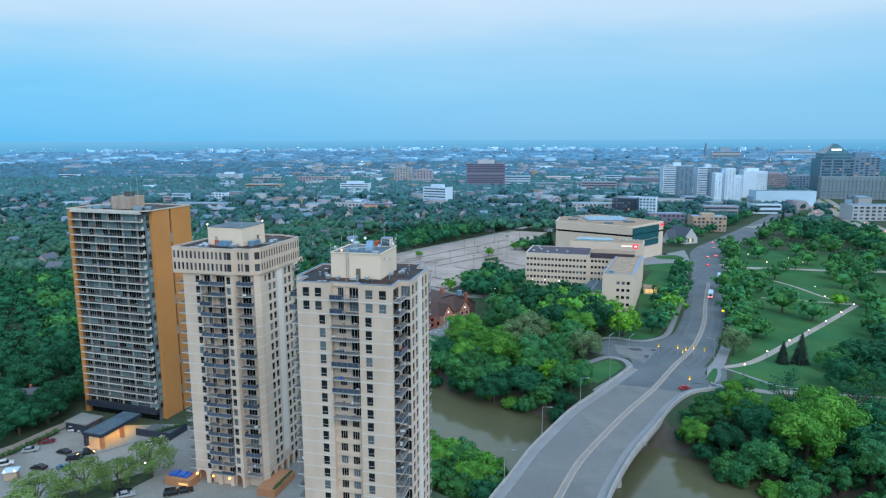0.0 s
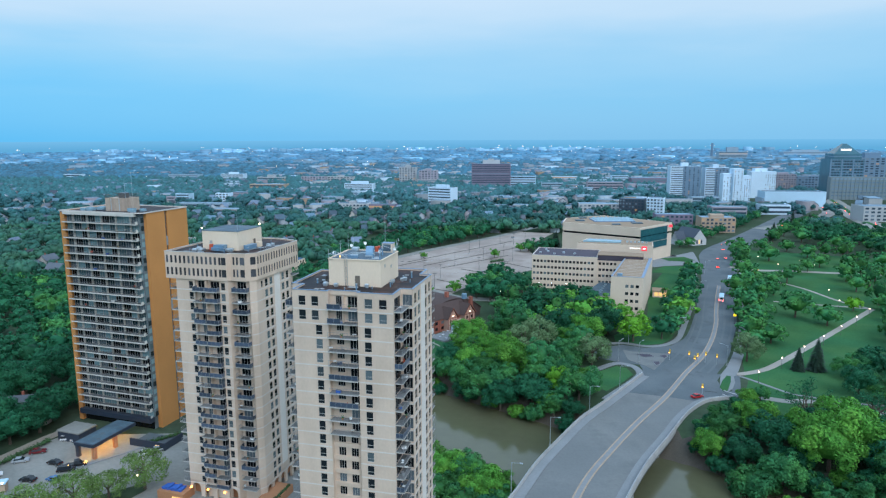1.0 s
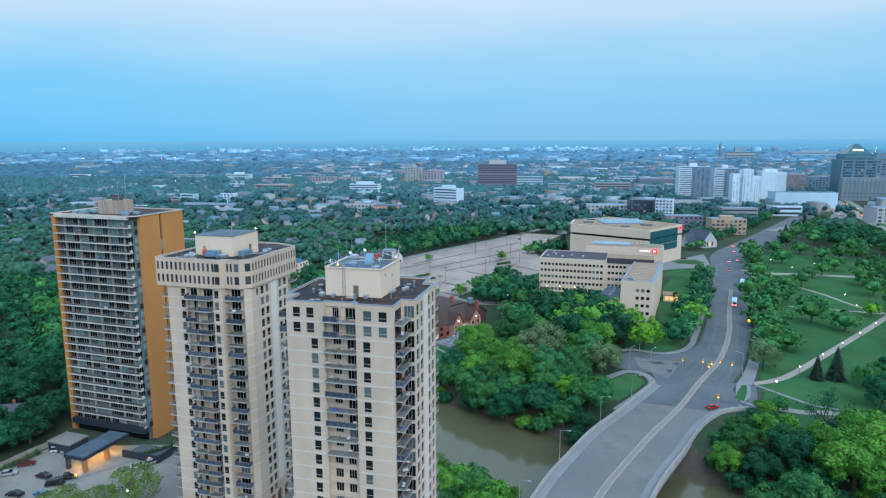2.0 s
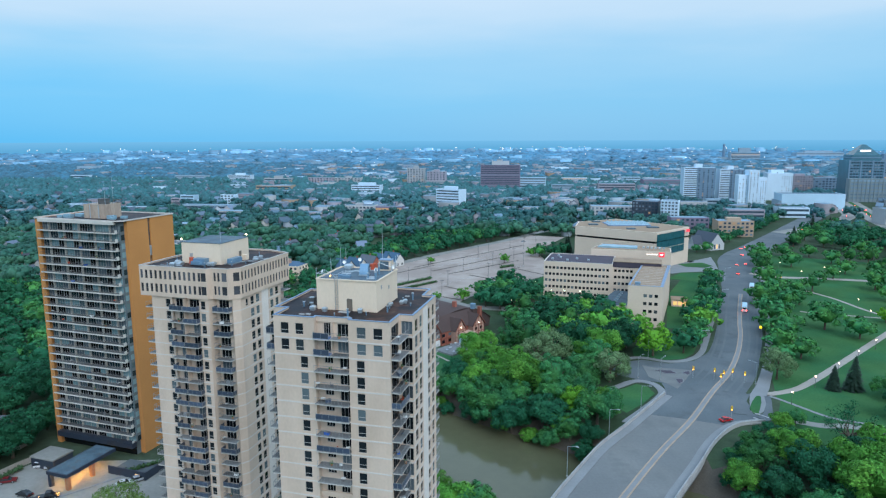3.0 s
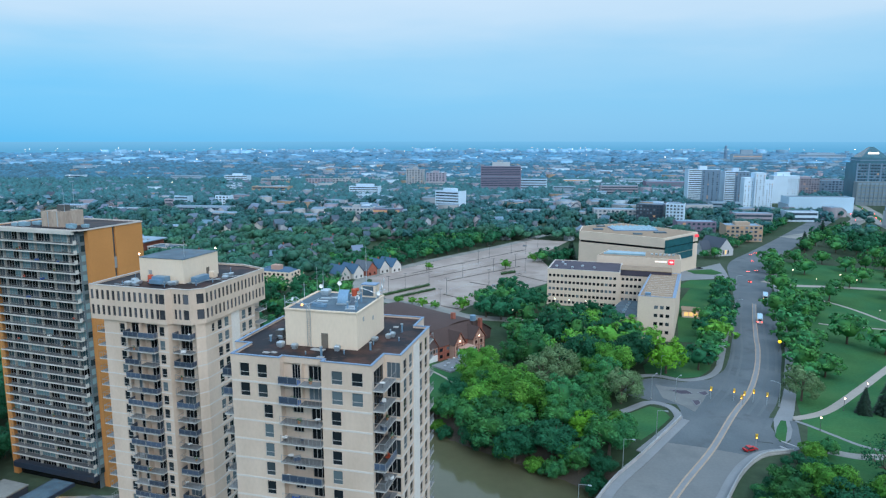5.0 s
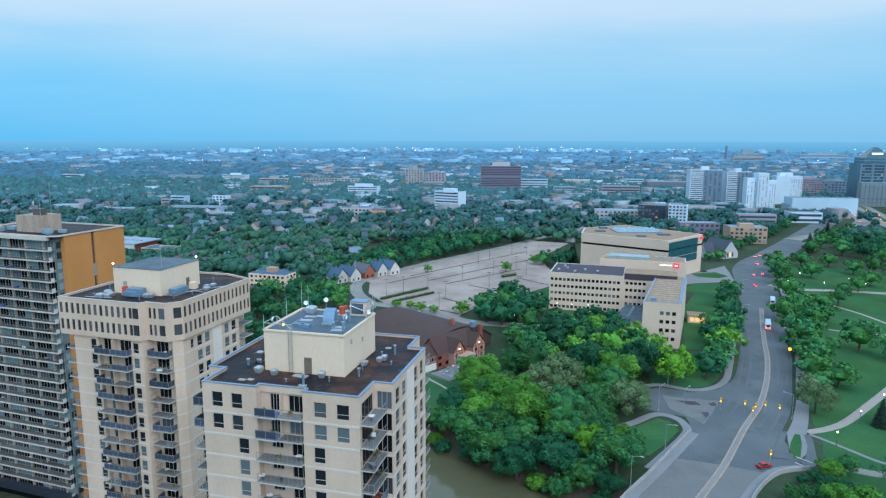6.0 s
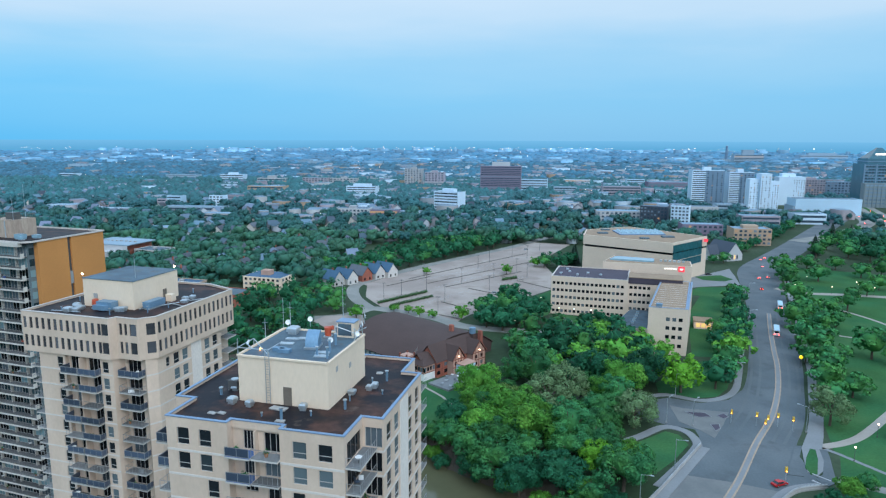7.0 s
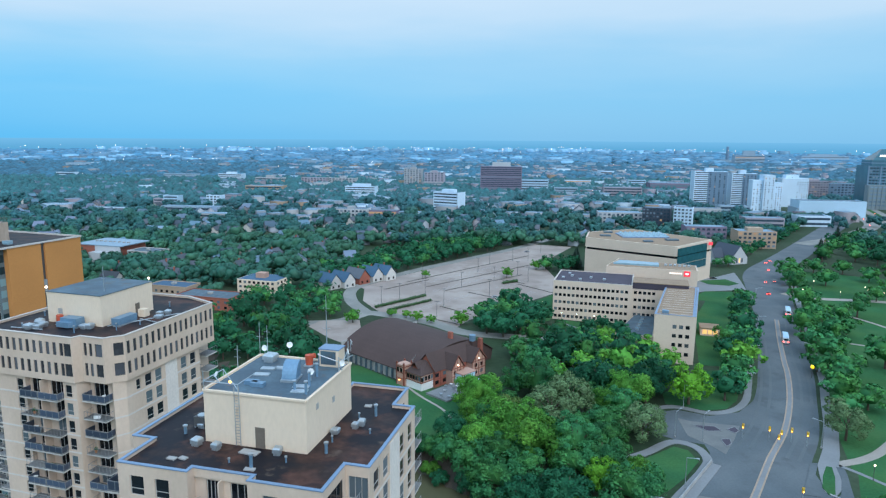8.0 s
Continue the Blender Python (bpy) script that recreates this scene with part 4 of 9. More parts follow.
def balcony(root, x0, x1, y0, y1, z, n, sides, slab_mat="balcgrey", style="bars", thick=0.2, floor_mat="balcfloor"):
    """A balcony slab over the plan rectangle, railed along the given sides: f front (low y), l, r."""
    slab = Mb().box(x0, y0, z - thick, x1, y1, z)
    slab.mi[1] = 1
    part("balcony_slab", slab, [slab_mat, floor_mat], root)
    pts = []
    if "l" in sides:
        pts.append((x0 + 0.06, y1))
    pts += [(x0 + 0.06, y0 + 0.06), (x1 - 0.06, y0 + 0.06)]
    if "r" in sides:
        pts.append((x1 - 0.06, y1))
    key = (tuple((round(a - x0, 2), round(c - y0, 2)) for a, c in pts), style)
    if key not in RAILS:
        RAILS[key] = railing_shape([(a - x0, c - y0) for a, c in pts], style, "rail")
    part("railing", RAILS[key], None, root, m=pose(x0, y0, z))


def clutter(x, y, z, root_m, rnd):
    """One of the small things that people keep on a balcony."""
    kind = rnd.choice(("planter", "chair", "table", "box"))
    m = root_m @ pose(x, y, z, 0, 0, rnd.uniform(0, 360))
    if kind == "planter":
        t = thing("flower_pot", m, "potted green plant on a balcony", "pot plant", "things on the balconies")
        part("pot", Mb().tube((0, 0, 0), (0, 0, 0.35), 0.16, 0.22, n=8), "planter", t)
        b = Mb()
        for i in range(26):
            c = Vector((rnd.gauss(0, 0.16), rnd.gauss(0, 0.16), 0.55 + rnd.gauss(0, 0.14)))
            a, d = Vector((rnd.gauss(0, 1), rnd.gauss(0, 1), rnd.gauss(0, 1))).normalized() * 0.12, Vector((rnd.gauss(0, 1), rnd.gauss(0, 1), rnd.gauss(0, 1))).normalized() * 0.1
            b.quad(c - a, c - d, c + a, c + d)
        part("leaves", b, "leaf", t)
    elif kind == "chair":
        t = thing("patio_chair", m, "small patio chair on a balcony", "chair", "things on the balconies")
        c = rnd.choice(("white", "darkframe", "railblue", "red"))
        part("seat", Mb().box(-0.25, -0.25, 0.4, 0.25, 0.25, 0.46), c, t)
        part("backrest", Mb().box(-0.25, 0.21, 0.46, 0.25, 0.26, 0.95), c, t)
        for sx in (-0.22, 0.22):
            for sy in (-0.22, 0.22):
                part("leg", Mb().box(sx - 0.02, sy - 0.02, 0, sx + 0.02, sy + 0.02, 0.4), "darkframe", t)
    elif kind == "table":
        t = thing("patio_table", m, "small round patio table on a balcony", "table", "things on the balconies")
        part("tabletop", Mb().tube((0, 0, 0.66), (0, 0, 0.7), 0.4, n=12), "white", t)
        part("leg", Mb().tube((0, 0, 0), (0, 0, 0.66), 0.05), "darkframe", t)
    else:
        t = thing("storage_box", m, "low plastic storage box on a balcony", "box", "things on the balconies")
        part("body", Mb().box(-0.45, -0.25, 0, 0.45, 0.25, 0.5), rnd.choice(("railblue", "rail", "tarp", "white")), t)
        part("lid", Mb().box(-0.47, -0.27, 0.5, 0.47, 0.27, 0.56), "rail", t)


# ----- the near beige tower -----
NEAR_M = pose(-25.7, 129.35, 0, 0, 0, -14.5)
near = thing("apartment_tower", NEAR_M, "beige precast apartment tower with blue-edged brown roof", "apartment tower")
NW, ND, NB, NV0, NV1 = 20.1, 24.0, 2.3, 4.9, 19.0
near_poly = [(0, 0), (7.2, 0), (7.2, 0.85), (13.1, 0.85), (13.1, 0), (NW, 0), (NW, NV0), (NW + NB, NV0), (NW + NB, NV1), (NW, NV1), (NW, ND),
             (13.1, ND), (13.1, ND - 0.85), (7.2, ND - 0.85), (7.2, ND), (0, ND), (0, NV1), (-NB, NV1), (-NB, NV0), (0, NV0)]
NTOP, PITCH, ROWS = 64.0, 2.75, 22
rows_z = [61.9 - PITCH * k for k in range(ROWS)]
near_rnd = random.Random(5)


def near_windows(i):
    out = []
    for k, z in enumerate(rows_z):
        if i == 0:
            out += [(1.95, z, 1.45, 1.9), (4.55, z, 1.45, 1.9)] if k < 2 else [(5.25, z - 0.1, 1.35, 1.95)]
        elif i == 4:
            out += [(2.15, z, 1.55, 1.85), (4.95, z, 1.55, 1.85)] if k < 2 else [(1.95, z - 0.1, 1.4, 1.95)]
        elif i == 2:
            if k < 10:
                out += [(1.75, z - 0.1, 1.2, 2.1), (4.55, z - 0.1, 2.0, 2.1)] if k < 2 else [(1.9, z + 0.25, 1.5, 1.2), (4.75, z - 0.1, 1.9, 2.1)]
            else:
                out += [(1.65, z - 0.05, 1.5, 1.8), (4.25, z - 0.05, 1.5, 1.8)]
        elif i == 5:
            out += [(2.55, z - 0.1, 3.7, 2.25)]
        elif i == 6:
            # dark-paned window enlarged to stand in for shade in the balcony corner
            out += [(1.2, z - 0.1, 1.9, 2.2)]
        elif i == 7:
            out += [(1.9, z - 0.1, 1.65, 2.1), (4.5, z - 0.1, 1.65, 2.1), (9.6, z - 0.1, 1.55, 2.1), (12.3, z - 0.1, 1.55, 2.1)]
        elif i == 9:
            out += [(2.4, z - 0.1, 2.4, 2.1)]
    return out


near_wall = list(near_poly)
near_wall[2], near_wall[3] = (7.2, 1.1), (13.1, 1.1)
part("fascia", Mb().box(7.2, 0.86, NTOP - 0.9, 13.1, 1.1, NTOP - 0.36), "beige", near)
for i in range(len(near_wall)):
    p, q = near_wall[i], near_wall[(i + 1) % len(near_wall)]
    dark = i in (2, 5, 6, 7, 9)
    face(near, p, q, 0.0, NTOP - 0.35, near_windows(i), "beige", pane_mat="pane_dark" if dark else "pane",
         frame_mat="darkframe" if i in (5, 9) else "frame", style="door" if i in (2, 5, 9) else "slider")
band_edges = [(near_poly[i], near_poly[i + 1]) for i in (0, 4, 6, 7)]
part("white_panel", Mb().box(NW + NB, NV0 + 5.6, 2.0, NW + NB + 0.05, NV0 + 8.5, NTOP - 0.4), "panelwhite", near, "white vertical cladding panel")
storey_bands(near, band_edges, [z + 1.05 - PITCH for z in rows_z])
part("roof", Mb().prism(grown(near_poly, -0.05), NTOP - 0.9, NTOP - 0.35), "roofbrown", near, "brown patched roof membrane with dark stains")
parapet(near, near_poly, NTOP - 0.35, NTOP - 0.05, 0.24, "beige", "coping")
for k, z in enumerate(rows_z):
    zf = z - 1.25
    if k < 2:
        balcony(near, 7.2, 10.0, -0.75, 1.1, zf, k, "f", style="panel", floor_mat="balcblue")
        balcony(near, 10.1, 13.1, -0.6, 1.1, zf, k, "f")
        part("divider", Mb().box(9.98, 0.3, zf, 10.12, 1.1, zf + 2.5), "beige", near)
    elif k < 10:
        balcony(near, 7.2, 13.1, -0.75, 1.1, zf, k, "f", style="panel" if k in (5, 7) else "bars")
    else:
        part("spandrel", Mb().box(7.2, 0.75, zf - 0.5, 13.1, 1.1, zf + 0.4), "beige", near)
    balcony(near, NW, NW + 1.6, 0.15, NV0, zf, k, "fr", style="panel" if k in (4, 9, 13) else "bars")
    balcony(near, NW, NW + 1.7, NV1, ND - 0.3, zf, k, "fr")
    balcony(near, -1.7, 0.0, 0.4, NV0, zf, k, "fl", style="panel" if k < 2 else "bars")
    if k < 14:
        for x0, x1, y0, y1, share in ((7.5, 12.8, -0.4, 0.4, 0.75 if k < 10 else 0), (NW + 0.4, NW + 1.2, 0.7, 4.4, 0.8), (-1.3, -0.4, 0.8, 4.0, 0.4)):
            for j in range(2):
                if near_rnd.random() < share:
                    clutter(near_rnd.uniform(x0, x1), near_rnd.uniform(y0, y1), zf + 0.005, NEAR_M, near_rnd)

# penthouse with ladder and door
PX0, PX1, PY0, PY1, PZ = 4.9, 15.7, 6.3, 17.2, 68.85
pent = part("penthouse", Mb().box(PX0, PY0, NTOP - 0.5, PX1, PY1, PZ - 0.02), "cream", near, "cream machine room on the roof")
part("penthouse_roof", Mb().box(PX0 + 0.25, PY0 + 0.25, PZ - 0.03, PX1 - 0.25, PY1 - 0.25, PZ + 0.03), "roofgrey", pent)
pb = Mb()
for p, q in (((PX0, PY0), (PX1, PY0)), ((PX1, PY0), (PX1, PY1)), ((PX1, PY1), (PX0, PY1)), ((PX0, PY1), (PX0, PY0))):
    pb.obox(p, q, 0.14, PZ - 0.05, PZ + 0.16)
part("coping", pb, "cream", pent)
part("door", Mb().box(10.35, PY0 - 0.05, NTOP - 0.4, 11.35, PY0 + 0.02, NTOP + 1.75), "door", pent)
lb = Mb()
for s in (8.35, 8.85):
    lb.box(s - 0.03, PY0 - 0.2, NTOP - 0.3, s + 0.03, PY0 - 0.14, PZ + 0.8)
for i in range(18):
    lb.box(8.35, PY0 - 0.19, NTOP + 0.05 + i * 0.3, 8.85, PY0 - 0.15, NTOP + 0.09 + i * 0.3)
part("ladder", lb, "concrete", pent)
for s, z in ((8.4, 67.2), (12.2, 66.4)):
    part("louvre", Mb().box(PX1 - 0.02, s, z, PX1 + 0.05, s + 0.5, z + 0.6), "concrete", pent)
tower_top = lambda u, v, z=NTOP - 0.35, rz=0: NEAR_M @ pose(u, v, z, 0, 0, rz)
for u, v in ((4.6, 5.3), (6.9, 5.0), (13.0, 5.6), (16.4, 11.2), (18.3, 13.6), (17.9, 12.8), (2.8, 8.9)):
    roof_vent(tower_top(u, v, rz=near_rnd.uniform(-8, 8)), near_rnd.uniform(0.65, 0.9), near_rnd.uniform(0.55, 0.8))
for u, v, h in ((12.0, 2.6, 1.3), (17.3, 7.0, 1.0), (18.9, 16.2, 1.2), (14.5, 4.4, 0.5), (16.9, 9.3, 0.6), (2.0, 7.2, 0.8), (9.5, 3.0, 0.35), (17.4, 15.2, 0.5), (19.8, 12.0, 0.4)):
    roof_pipe(tower_top(u, v), h, 0.09 if h < 0.7 else 0.16)
for u, v, w, d in ((4.0, 2.3, 0.9, 0.5), (5.0, 2.6, 0.8, 0.5), (10.3, 5.2, 1.9, 0.9), (12.0, 2.3, 1.0, 0.5), (17.2, 18.4, 0.8, 0.6)):
    solo("roof_board", Mb().box(-w / 2, -d / 2, 0, w / 2, d / 2, 0.12), "concrete", "pale board lying on the roof", "board", tower_top(u, v, rz=near_rnd.uniform(-20, 20)), "boards on the roof")
cond = thing("air_conditioner", tower_top(2.6, 9.2), "dark grey air conditioner on a roof frame", "air conditioner")
part("body", Mb().box(-0.6, -0.6, 0.2, 0.6, 0.6, 1.2), "darkframe", cond)
part("fan_guard", Mb().tube((0, 0, 1.2), (0, 0, 1.28), 0.45, n=12), "galv", cond)
for s in (-0.5, 0.5):
    part("foot", Mb().box(s - 0.06, -0.6, 0, s + 0.06, 0.6, 0.2), "galv", cond)
# on the penthouse roof
duct_hood(tower_top(11.6, 12.0, PZ + 0.03, 8) @ Matrix.Diagonal((0.68, 1.15, 1.0, 1)), 1.1)
red_fan = thing("roof_fan", tower_top(11.7, 15.4, PZ + 0.03) @ Matrix.Diagonal((0.75, 0.75, 0.8, 1)), "red metal exhaust fan on the penthouse roof", "fan")
part("body", Mb().tube((0, 0, 0.2), (0, 0, 1.5), 0.5, 0.62, n=10), "red", red_fan)
part("base", Mb().box(-0.6, -0.6, 0, 0.6, 0.6, 0.2), "galv", red_fan)
part("outlet", Mb().tube((0, 0, 1.2), (0.9, 0, 1.5), 0.35, n=8), "red", red_fan)
roof_vent(tower_top(7.0, 15.6, PZ + 0.03), 1.3, 0.9)
for u, v in ((8.6, 9.0), (9.4, 8.7)):
    solo("roof_cover", Mb().prism([(-0.7, -0.35), (0.7, -0.35), (0.7, 0.35), (-0.7, 0.35)], 0, 0.4), "ductblue", "low blue metal cover on the roof", "cover", tower_top(u, v, PZ + 0.03), "covers on the penthouse roof")
for u, v, h in ((13.9, 12.6, 1.3), (14.3, 10.0, 1.4), (13.4, 8.6, 0.9), (14.9, 8.0, 1.2), (12.6, 16.0, 1.1)):
    roof_pipe(tower_top(u, v, PZ + 0.03), h, 0.14)
for u, v in ((13.6, 9.6), (14.0, 8.4), (8.0, 13.4), (9.4, 13.9), (8.2, 11.6)):
    solo("roof_hatch", Mb().box(-0.8, -0.4, 0, 0.8, 0.4, 0.1), "galv", "pale flat hatch on the penthouse roof", "hatch", tower_top(u, v, PZ + 0.03, 10), "hatches on the penthouse roof")
for u, v, z, aim in ((5.2, 8.2, PZ, (-0.5, -0.6, 0.5)), (5.6, 16.9, PZ, (0.3, -0.9, 0.4)), (8.6, 17.0, PZ + 0.6, (0.5, -0.8, 0.4)), (15.8, 14.5, PZ, (0.8, -0.5, 0.3)), (15.9, 15.8, PZ + 0.9, (0.9, 0.2, 0.3)), (15.9, 16.8, PZ + 1.6, (0.8, 0.5, 0.2)), (13.8, 11.4, PZ, (0.2, -0.9, 0.3))):
    satellite_dish((NEAR_M @ Vector((u, v, z + 0.03)))[:], (NEAR_M.to_3x3() @ Vector(aim))[:], 0.33)
stair = thing("roof_stair_house", tower_top(13.9, 16.4, PZ + 0.03) @ Matrix.Diagonal((0.85, 0.9, 0.85, 1)), "small pale stair housing with blue roof edge", "roof housing")
part("body", Mb().box(-1.3, -0.9, 0, 1.3, 0.9, 2.2), "cream", stair)
part("screen", Mb().box(-1.1, -0.97, 0.3, 0.9, -0.9, 2.0), "roofgrey", stair)
part("roof", Mb().box(-1.4, -1.0, 2.2, 1.4, 1.0, 2.32), "coping", stair)
fr = Mb()
for a, c in (((4.9, 6.2, 0.9), (4.9, 9.6, 0.9)), ((4.9, 6.2, 0.9), (8.6, 6.2, 0.9)), ((8.6, 6.2, 0.9), (8.6, 9.4, 0.9)), ((4.9, 9.6, 0.9), (8.6, 6.2, 0.35)), ((4.9, 6.2, 0.0), (4.9, 6.2, 1.9)), ((4.9, 9.6, 0.0), (4.9, 9.6, 0.9)), ((8.6, 6.2, 0), (8.6, 6.2, 0.9)), ((4.9, 7.9, 0.9), (6.7, 6.2, 0.9))):
    fr.tube((a[0], a[1] + 0.2, a[2]), (c[0], c[1] + 0.2, c[2]), 0.05, n=5)
solo("aerial_frame", fr, "galv", "pale steel aerial frame on the penthouse corner", "frame", NEAR_M @ pose(0, 0, PZ + 0.03))
fr = Mb()
for a, c in (((15.6, 14.2, 0.2), (15.6, 16.6, 1.6)), ((15.6, 16.6, 0.2), (15.6, 14.2, 1.6)), ((13.2, 14.4, 1.7), (15.9, 15.4, 0.5)), ((15.6, 14.2, 0), (15.6, 14.2, 1.7)), ((15.6, 16.8, 0), (15.6, 16.8, 2.6)), ((15.6, 14.2, 1.1), (16.1, 16.8, 1.1))):
    fr.tube(a, c, 0.045, n=5)
solo("aerial_frame", fr, "galv", "pale steel dish frame on the penthouse edge", "frame", NEAR_M @ pose(0, 0, PZ + 0.03))
antenna(tower_top(6.0, 16.8, PZ + 0.03), 3.6)
antenna(tower_top(4.9, 12.5, PZ + 0.03), 2.6)
antenna(tower_top(13.0, 17.1, PZ + 0.03), 7.5)
antenna(tower_top(4.6, 17.6), 9.0)
solo("warning_light", Mb().ball((0, 0, 0.15), 0.16), "lamp_orange", "glowing orange warning light on the roof", "lamp", tower_top(6.4, 8.6, PZ + 0.03))

# ----- the middle beige tower with the slotted crown -----
MID_M = pose(-65.3, 168.6, 0, 0, 0, -17.0)
mid = thing("apartment_tower", MID_M, "beige apartment tower with slotted crown and balconies", "apartment tower")
MTOP, CROWN = 64.8, 58.2
mid_low = [(2.6, 0.35), (7.9, 0.35), (7.9, 1.05), (14.9, 1.05), (14.9, 0.35), (17.3, 0.35), (17.9, 2.3), (21.6, 2.3), (22.3, 1.9), (23.3, 3.4), (23.3, 20.0), (20.5, 22.5), (20.5, 26.0), (2.6, 26.0), (2.6, 20.0), (0.3, 20.0), (0.3, 5.0), (2.6, 5.0)]
mid_crown = [(0, 0), (17.4, 0), (17.9, 1.15), (21.9, 1.15), (22.4, 2.0), (23.7, 3.3), (23.7, 23.6), (17.0, 26.3), (0, 26.3)]
MP, MROWS = 2.72, 20
mid_rows = [56.6 - MP * k for k in range(MROWS)]
mid_rnd = random.Random(8)


def mid_windows(i):
    out = []
    for k, z in enumerate(mid_rows):
        if i == 0:
            out += [(4.2, z, 1.25, 1.85)]
        elif i == 2:
            out += [(1.72, z - 0.1, 2.6, 2.2), (5.28, z - 0.1, 2.6, 2.2)] if k == 0 else [(2.2, z - 0.15, 2.0, 2.2), (5.75, z - 0.15, 2.2, 2.2)]
        elif i == 4:
            out += [(0.95, z, 1.2, 1.85)]
        elif i == 6:
            out += [(1.9, z - 0.1, 2.5, 2.25)]
        elif i == 9:
            out += [(4.5, z, 1.45, 1.9), (6.7, z, 1.45, 1.9), (12.6, z, 1.45, 1.9), (14.9, z, 1.45, 1.9)]
            if k == 0:
                out += [(2.4, z, 0.9, 1.6)]
        elif i == 16:
            out += [(1.1, z - 0.15, 1.5, 2.1)]
    return out


for i in range(len(mid_low)):
    p, q = mid_low[i], mid_low[(i + 1) % len(mid_low)]
    face(mid, p, q, 4.2 if i in (0, 4, 9) else 0.0, CROWN, mid_windows(i), "beige", pane_mat="pane_dark" if i in (2, 6, 16) else "pane",
         frame_mat="frame", style="slider")
part("white_panel", Mb().box(23.3, 3.4 + 8.2, 6.0, 23.36, 3.4 + 10.9, CROWN - 0.2), "panelwhite", mid, "white vertical cladding panel")
storey_bands(mid, [(mid_low[i], mid_low[i + 1]) for i in (0, 4, 8, 9)], [z - 1.32 for z in mid_rows])
crown_rows = (CROWN + 1.75, CROWN + 4.75)
for i in range(len(mid_crown)):
    p, q = mid_crown[i], mid_crown[(i + 1) % len(mid_crown)]
    length = math.dist(p, q)
    wins = []
    for z in crown_rows:
        if i in (0, 5):
            n = int(length / 1.22)
            wins += [(length * (j + 0.5) / n, z, 0.66, 1.9) for j in range(n) if not (i == 0 and j == n - 1)]
            if i == 0:
                wins.append((length - 0.8, z, 1.3, 1.9))
        elif i == 2:
            wins += [(0.75, z, 0.55, 1.9), (1.7, z, 0.55, 1.9), (3.1, z, 1.25, 1.9)]
        elif i == 4:
            wins += [(0.95, z, 1.3, 1.9)]
    face(mid, p, q, CROWN - 0.1, MTOP - 0.3, wins, "beige", pane_mat="pane_grey", frame_mat="darkframe", style="plain")
part("crown_soffit", Mb().prism(mid_crown, CROWN - 0.12, CROWN - 0.1), "beige", mid)
part("roof", Mb().prism(grown(mid_crown, -0.05), MTOP - 0.9, MTOP - 0.3), "roofbrown", mid, "brown roof membrane with dark stains")
parapet(mid, mid_crown, MTOP - 0.3, MTOP, 0.28, "beige", "copingpale")
for k, z in enumerate(mid_rows):
    zf = z - 1.2
    balcony(mid, 7.9, 11.25, -0.85, 1.05, zf, k, "fl", style="panel" if k % 5 not in (1, 4) else "bars")
    balcony(mid, 11.35, 14.9, -0.85, 1.05, zf, k, "fr", style="panel" if k % 4 != 2 else "bars")
    part("divider", Mb().box(11.24, -0.3, zf, 11.36, 1.05, zf + MP - 0.2), "beige", mid)
    balcony(mid, 18.0, 22.0, 0.5, 2.3, zf, k, "flr", style="panel" if k % 5 in (0, 2) else "bars")
    balcony(mid, 0.6, 2.6, 0.5, 4.9, zf, k, "fl")
    balcony(mid, 20.5, 22.6, 22.7, 25.8, zf, k, "fr")
    if mid_rnd.random() < 0.6:
        clutter(mid_rnd.uniform(18.4, 21.5), 1.2, zf + 0.005, MID_M, mid_rnd)
    if mid_rnd.random() < 0.6:
        clutter(mid_rnd.uniform(8.3, 14.5), -0.2, zf + 0.005, MID_M, mid_rnd)


def arches(root, p, q, n, z1, material):
    """A ground-floor arcade of n arches along p to q."""
    length = math.dist(p, q)
    d = (Vector(q) - Vector(p)).normalized()
    nn = Vector((d.y, -d.x))
    at = lambda s, z, inn=0.0: (p[0] + d.x * s - nn.x * inn, p[1] + d.y * s - nn.y * inn, z)
    b = Mb()
    w = length / n
    for i in range(n):
        s0 = i * w
        r = w * 0.34
        zc = z1 - r - 0.7
        c = s0 + w / 2
        b.quad(at(s0, 0), at(c - r, 0), at(c - r, zc), at(s0, zc))
        b.quad(at(c + r, 0), at(s0 + w, 0), at(s0 + w, zc), at(c + r, zc))
        arc = [(c + r * math.cos(math.pi * (1 - j / 8)), zc + r * math.sin(math.pi * (1 - j / 8))) for j in range(9)]
        for (sa, za), (sb, zb) in zip(arc, arc[1:]):
            b.quad(at(sa, za), at(sb, zb), at(sb, z1), at(sa, z1))
            b.quad(at(sa, za), at(sa, za, 0.5), at(sb, zb, 0.5), at(sb, zb))
        b.quad(at(s0, zc), at(c - r, zc), at(c - r, z1), at(s0, z1))
        b.quad(at(c + r, zc), at(s0 + w, zc), at(s0 + w, z1), at(c + r, z1))
        for s in (c - r, c + r):
            b.quad(at(s, 0), at(s, 0, 0.5), at(s, zc, 0.5), at(s, zc))
    part("arcade", b, material, root, "pale arcade of round arches")
    part("arcade_back", Mb().obox(at(0, 0, 2.0)[:2], at(length, 0, 2.0)[:2], 0.1, 0, z1), "planter", root)


